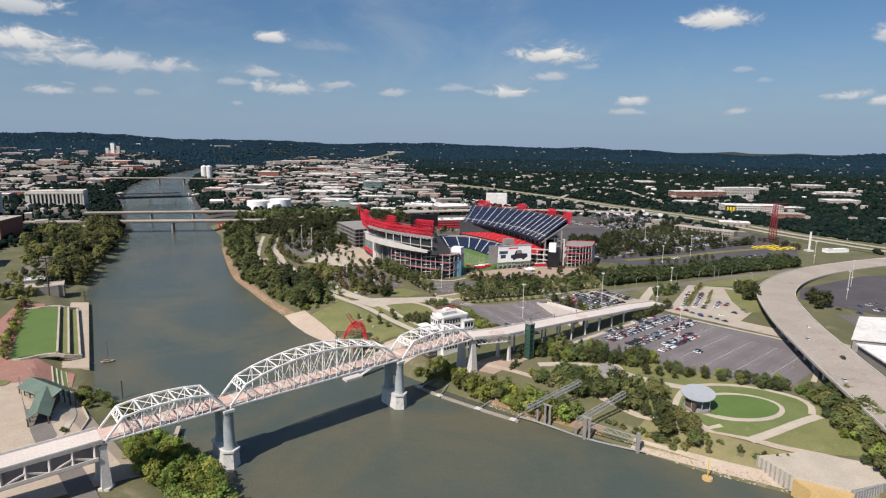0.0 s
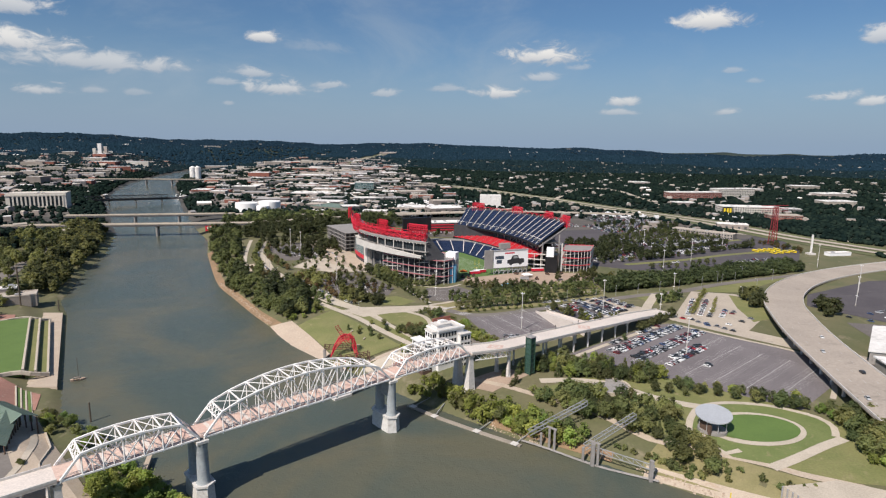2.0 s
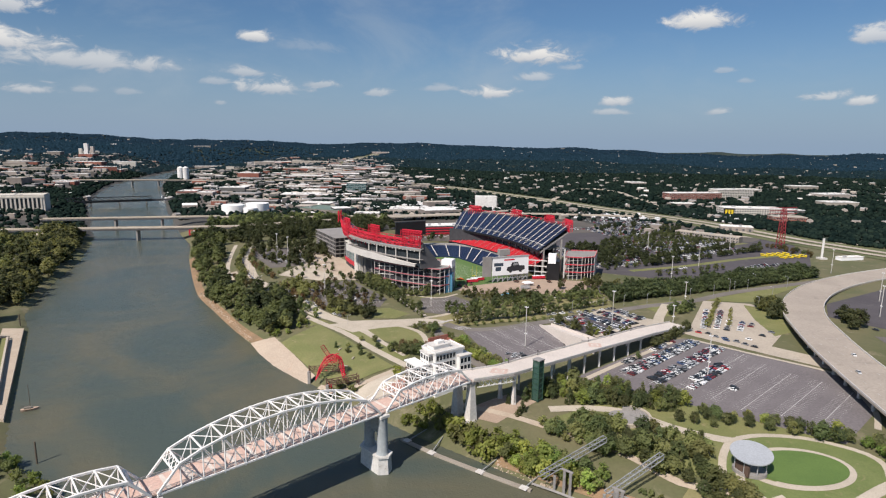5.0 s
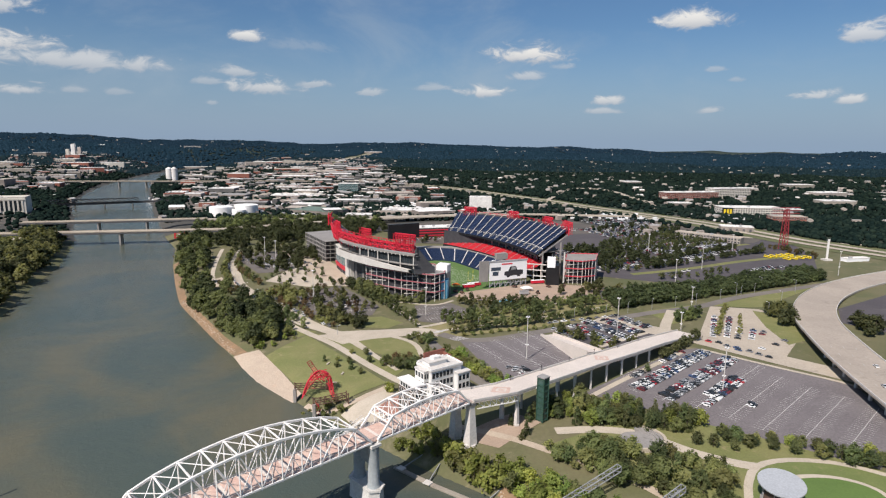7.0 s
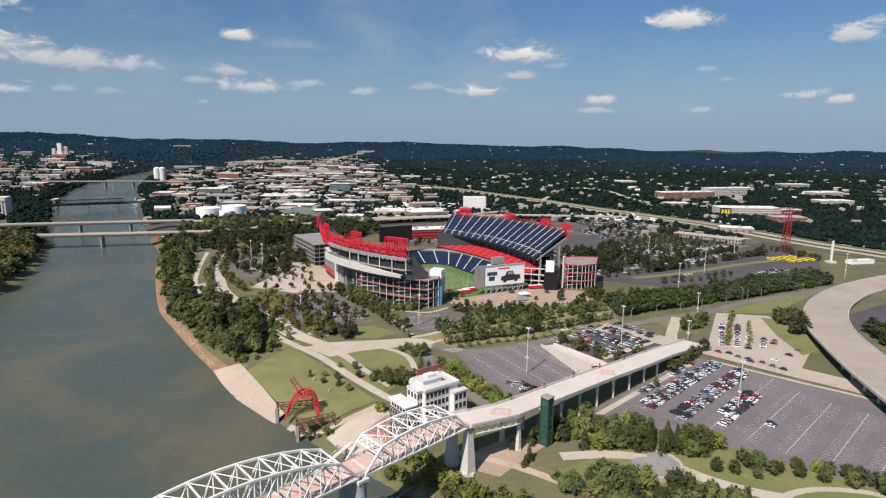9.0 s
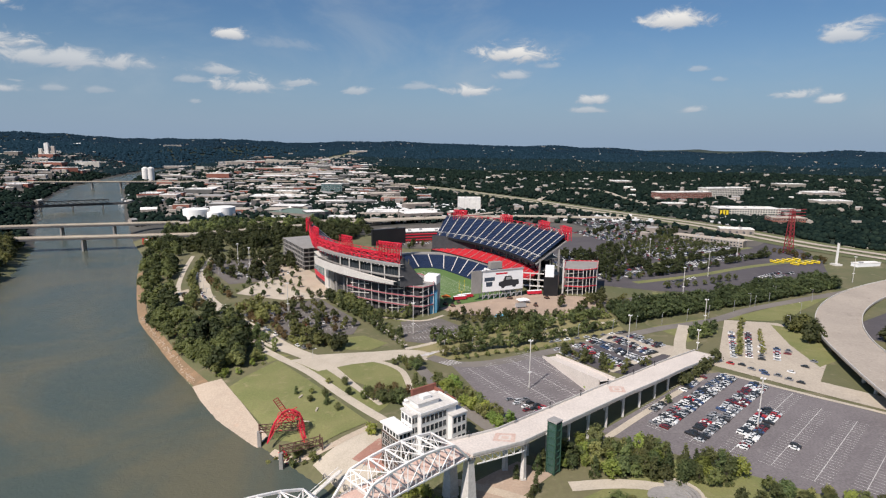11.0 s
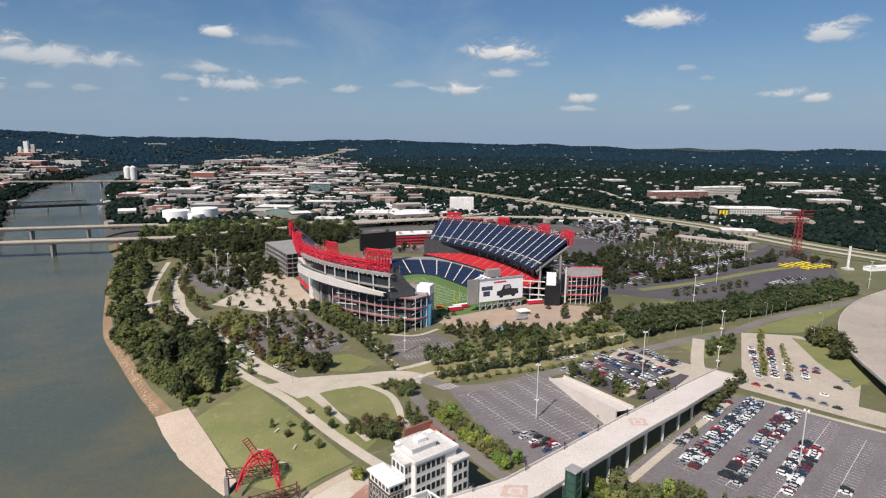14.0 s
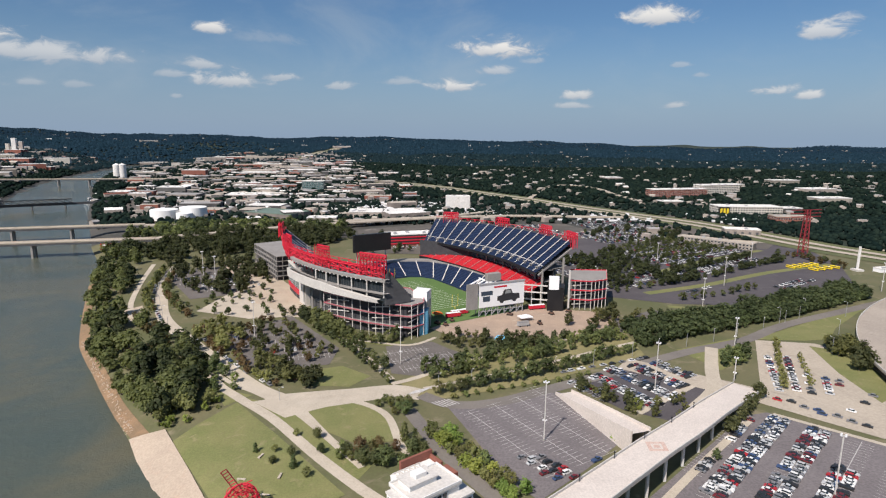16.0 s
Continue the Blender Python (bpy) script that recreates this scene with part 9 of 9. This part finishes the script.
def car(x, y, turn, wheels=True, z=None, group="parked cars", state="parked on asphalt"):
    if MADE[0] >= 320 and z is None:
        SPARE.append(((x, y), (math.cos(turn - math.pi / 2), math.sin(turn - math.pi / 2)), 2.8, 1, 1, 9))
        return
    MADE[0] += 1
    k = CR.choices(("saloon", "suv", "pickup"), (5, 4, 1.4))[0]
    i = CR.choice(CAR_ODDS)
    body, g, L, W_ = CARS[k, i]
    ob = new("car", body)
    ob.matrix_basis = Matrix.Translation((x, y, (hz(x, y) + .19) if z is None else z)) @ Matrix.Rotation(turn + CR.uniform(-.03, .03), 4, "Z")
    tagged(ob, NAMES[i] + " " + KIND_N[k] + " " + state, "car", group)
    w_ = new("glasshouse", g)
    w_.parent = ob
    if wheels:
        for sx in (-.3, .31):
            for sy in (-.88, .88):
                q = new("wheel", WHEEL)
                q.parent, q.location = ob, (sx * L, sy * W_, .34)
    return ob


def lot(center, along, rows, s0, s1, fill, bay=2.75, wheels=True, group="", lines=True, depth=5.2, gone=()):
    """Double rows of bays: painted lines and the cars that stand in them. rows: offsets across with how full each side is."""
    ux = Vector((*along, 0)).normalized()
    vx = Vector((-ux.y, ux.x, 0))
    c = Vector((*center, 0))
    vs, fs = [], []

    def bar(a, b, w_):
        d = (b - a).normalized()
        s = Vector((d.y, -d.x, 0)) * w_ / 2
        o = len(vs)
        vs.extend(((*(p + e)[:2], hz(p.x, p.y) + .235) for p, e in ((a, -s), (a, s), (b, s), (b, -s))))
        fs.append((o, o + 1, o + 2, o + 3))
    for off, full_a, full_b, *rng in rows:
        a0, a1 = rng if rng else (s0, s1)
        m = c + vx * off
        if lines:
            bar(m + ux * a0, m + ux * a1, .28)
        n = int((a1 - a0) / bay)
        for i in range(n + 1):
            q = m + ux * (a0 + i * bay)
            if lines:
                bar(q - vx * depth, q + vx * depth, .17)
            if i < n:
                for sd, full in ((-1, full_a), (1, full_b)):
                    f_ = full(a0 + i * bay) if callable(full) else full
                    if CR.random() < f_:
                        p = q + ux * bay / 2 + vx * sd * depth * .5
                        car(p.x, p.y, math.atan2(vx.y, vx.x) + (0 if CR.random() < .5 else math.pi), wheels, group=group)
    if vs:
        flip = [f if (Vector(vs[f[1]]) - Vector(vs[f[0]])).cross(Vector(vs[f[2]]) - Vector(vs[f[0]])).z > 0 else f[::-1] for f in fs]
        tagged(link("bay_lines", vs, flip, PAINT), "worn white painted parking bay lines", "road marking", kind="structure")


full = lambda lo, hi, p=.95: (lambda s: p if lo < s < hi else 0.0)
lot((0, 0), BD[:2], [(226, full(350, 448), full(350, 448)), (208.7, full(352, 448, .95), full(354, 448, .95)), (192, full(360, 414, .9), full(374, 416, .9)), (175.3, full(376, 382), .0, 356, 438), (158.6, 0, 0, 356, 434), (141.8, 0, 0, 364, 434), (125, 0, 0, 372, 430)], 350, 448, .9, group="car park rows south of the ramp")
lot((0, 0), BD[:2], [(238.6, full(366, 382, .7), 0, 364, 384), (238.6, full(398, 436, .55), 0, 398, 436)], 364, 430, .5, group="cars beside the ramp", depth=4.6)
L2 = Vector((.43, -.903, 0))
P2 = Vector((.903, .43, 0))
lot((0, 0), L2[:2], [(244.5, 0, full(-392, -352, .0)), (260.5, 0, 0), (276.5, 0, 0), (291, 0, 0, -420, -366)], -414, -348, 0, group="")
for x, y in ((66, 424), (70, 428), (73, 419), (75, 423), (68, 432), (78, 416), (63, 428), (72, 416), (80, 412), (67.5, 420), (60, 433), (70, 421.5), (77, 419.5), (65, 431), (73, 425.5), (92, 428)):
    car(x + CR.uniform(-1, 1), y, math.atan2(P2.y, P2.x), group="cars in the nearly empty car park")
lot((0, 0), L2[:2], [(318, .5, .75, -414, -386), (334.5, .75, .8, -414, -366), (351, .85, .9, -418, -366), (367.5, .9, .85, -414, -374), (384, .8, .7, -410, -380)], -416, -372, .85, wheels=False, group="cars in the full car park")
for p in smooth_line([(108, 522), (136, 531), (168, 540)], 6):
    car(p.x, p.y + 2, .33, False, group="kerb cars")
lot((-66, 590), (.98, .2), [(-30, .1, .1, -14, 26), (-14, .1, .1, -22, 22), (2, .08, .1, -30, 14), (18, .1, .05, -36, 2)], -30, 30, .1, wheels=False, group="cars in the tree-dotted car park")
lot((22, 554), (.96, .28), [(-14, 0, 0, -16, 16), (0, 0, .06, -28, 22), (14, 0, 0, -18, 12)], -28, 22, 0, wheels=False, group="cars near the stadium")
RL = Vector((.52, .854, 0))
for (ax, ay), (bx, by), f_ in (((222, 489), (250, 540), .9), ((232, 488), (262, 538), .85), ((238, 484), (258, 516), .5), ((246, 480), (262, 504), .8), ((258, 488), (268, 500), .4)):
    n = int(math.hypot(bx - ax, by - ay) / 2.8)
    for i in range(n):
        if CR.random() < f_:
            car(ax + (bx - ax) * i / n, ay + (by - ay) * i / n, math.atan2(RL.y, RL.x) + math.pi / 2, False, group="cars in the pale car park")
for x, y in ((213, 478), (219, 475), (221, 468), (226, 464), (231, 457), (225, 460), (234, 451), (238, 446), (258, 470), (270, 478), (243, 462)):
    car(x, y, math.atan2(-.75, .66), False, group="cars on the street", state="on the pale street")
for s, o in ((9, 3), (12, -8), (13, -6), (17, 8), (21, -9), (26, 5), (5, -4), (30, -4), (34, 6)):
    p, q = hw_line[s], hw_line[s + 1]
    d = (q - p).normalized()
    w_ = Vector((d.y, -d.x, 0))
    car(p.x + w_.x * o, p.y + w_.y * o, math.atan2(d.y, d.x) + (math.pi if o < 0 else 0), True, p.z + .04, "cars on the elevated road", "on the elevated road")
for p in smooth_line([(-206, 752), (-186, 692), (-160, 640)], 5)[::1]:
    if CR.random() < .6:
        car(p.x - 6, p.y, 2.0, False, group="kerb cars")
for p in smooth_line([(-130, 600), (-92, 545), (-70, 520)], 5.5):
    if CR.random() < .7:
        car(p.x + 5, p.y, -.95, False, group="kerb cars")
lot((-175, 770), (.95, .31), [(-40, .3, .3, 0, 50), (-24, .4, .4, -10, 46), (-8, .3, .4, -20, 40), (10, .3, .3, -36, 34)], -30, 40, .3, wheels=False, group="cars beside the stadium", lines=True)


def far_cars(name, areas, label):
    """Rows of parked cars too far to tell apart singly."""
    vs, fs, mi = [], [], []
    R_ = random.Random(5)
    for (ox, oy), (ux, uy), length, pitch, count, fill in areas:
        a = math.atan2(uy, ux)
        u, v = (math.cos(a), math.sin(a)), (-math.sin(a), math.cos(a))
        for r in range(count):
            for i in range(int(length / 2.8)):
                if fill < 2 and R_.random() > fill * (.82 + .18 * math.sin(i * .12 + r)):
                    continue
                x, y = ox + u[0] * i * 2.8 + v[0] * r * pitch, oy + u[1] * i * 2.8 + v[1] * r * pitch
                o, h_ = len(vs), R_.uniform(1.4, 1.9)
                for lz, l_, w_ in ((.2, 2.3, .9), (.85, 2.3, .92), (.9, 1.4, .85), (h_, .95, .72)):
                    for dx_, dy_ in ((-w_, -l_), (w_, -l_), (w_, l_), (-w_, l_)):
                        vs.append((x + u[0] * dx_ + v[0] * dy_, y + u[1] * dx_ + v[1] * dy_, lz + .2))
                k = R_.choice(CAR_ODDS)
                for j in range(3):
                    for e in range(4):
                        fs.append((o + 4 * j + e, o + 4 * j + (e + 1) % 4, o + 4 * j + 4 + (e + 1) % 4, o + 4 * j + 4 + e))
                        mi.append(7 if j == 2 else k)
                fs.append((o + 12, o + 13, o + 14, o + 15))
                mi.append(k)
    ob = link(name, vs, fs, CAR_PAINT[0])
    for p in CAR_PAINT[1:] + [GLASS]:
        ob.data.materials.append(p)
    ob.data.polygons.foreach_set("material_index", mi)
    tagged(ob, label, "cars", kind="stuff")


EAST = (.87, .5)
AREAS = [((319, 811), EAST, 165, 8.5, 10, .95), ((298, 745), EAST, 175, 8, 4, .8), ((376, 700), EAST, 70, 8, 2, .6), ((270, 690), EAST, 60, 8, 1, .3), ((300, 950), (.95, .3), 150, 8.5, 11, .9), ((330, 1060), (.95, .2), 120, 10, 10, .7)]
AREAS += [((212, 706), EAST, 100, 10, 14, .6)]
AREAS += [((-150, 1130), (.98, .1), 260, 9, 6, .8), ((-40, 1290), (.98, .15), 220, 16, 7, .5), ((-400, 1240), (.98, .2), 190, 13, 14, .6), ((-20, 920), (.97, .2), 160, 10, 6, .6), ((80, 980), (.97, .2), 200, 9, 12, .75)]
AREAS += [((-420, 1640), (1, .1), 300, 30, 5, .35), ((-700, 1150), (.9, .4), 60, 12, 4, .5), ((360, 470), (.93, .36), 60, 14, 2, .2), ((560, 1180), (.97, -.1), 180, 10, 5, .6)]
far_cars("distant_cars", AREAS + SPARE, "rows of distant parked cars in many colours")
BR = random.Random(3)
for x0, y0, dx_, dy_, n in ((452, 790, 9, 2.8, 5), (468, 777, 11, 3.0, 4)):
    for i in range(n):
        b = empty("bus", (x0 + dx_ * i + BR.uniform(-.6, .6), y0 + dy_ * i, .2), 1.95 + BR.uniform(-.05, .05), "yellow bus parked in a row", "bus", "yellow buses")
        bevel_box("body", -5, -1.25, .4, 5, 1.25, 3.0, YELLOW, b, r=.25)
        boxes("windows", [(-4.5, -1.28, 1.7, 4.6, 1.28, 2.5)], GLASS, b)
        boxes("roof_hatch", [(-2, -.5, 3.01, -1, .5, 3.2)], SIGNW, b)
building(552, 770, 34, 9, 3.6, 10, SIGNW, ROOFW, "bus_depot", "low white depot building beside the bus rows", 0)
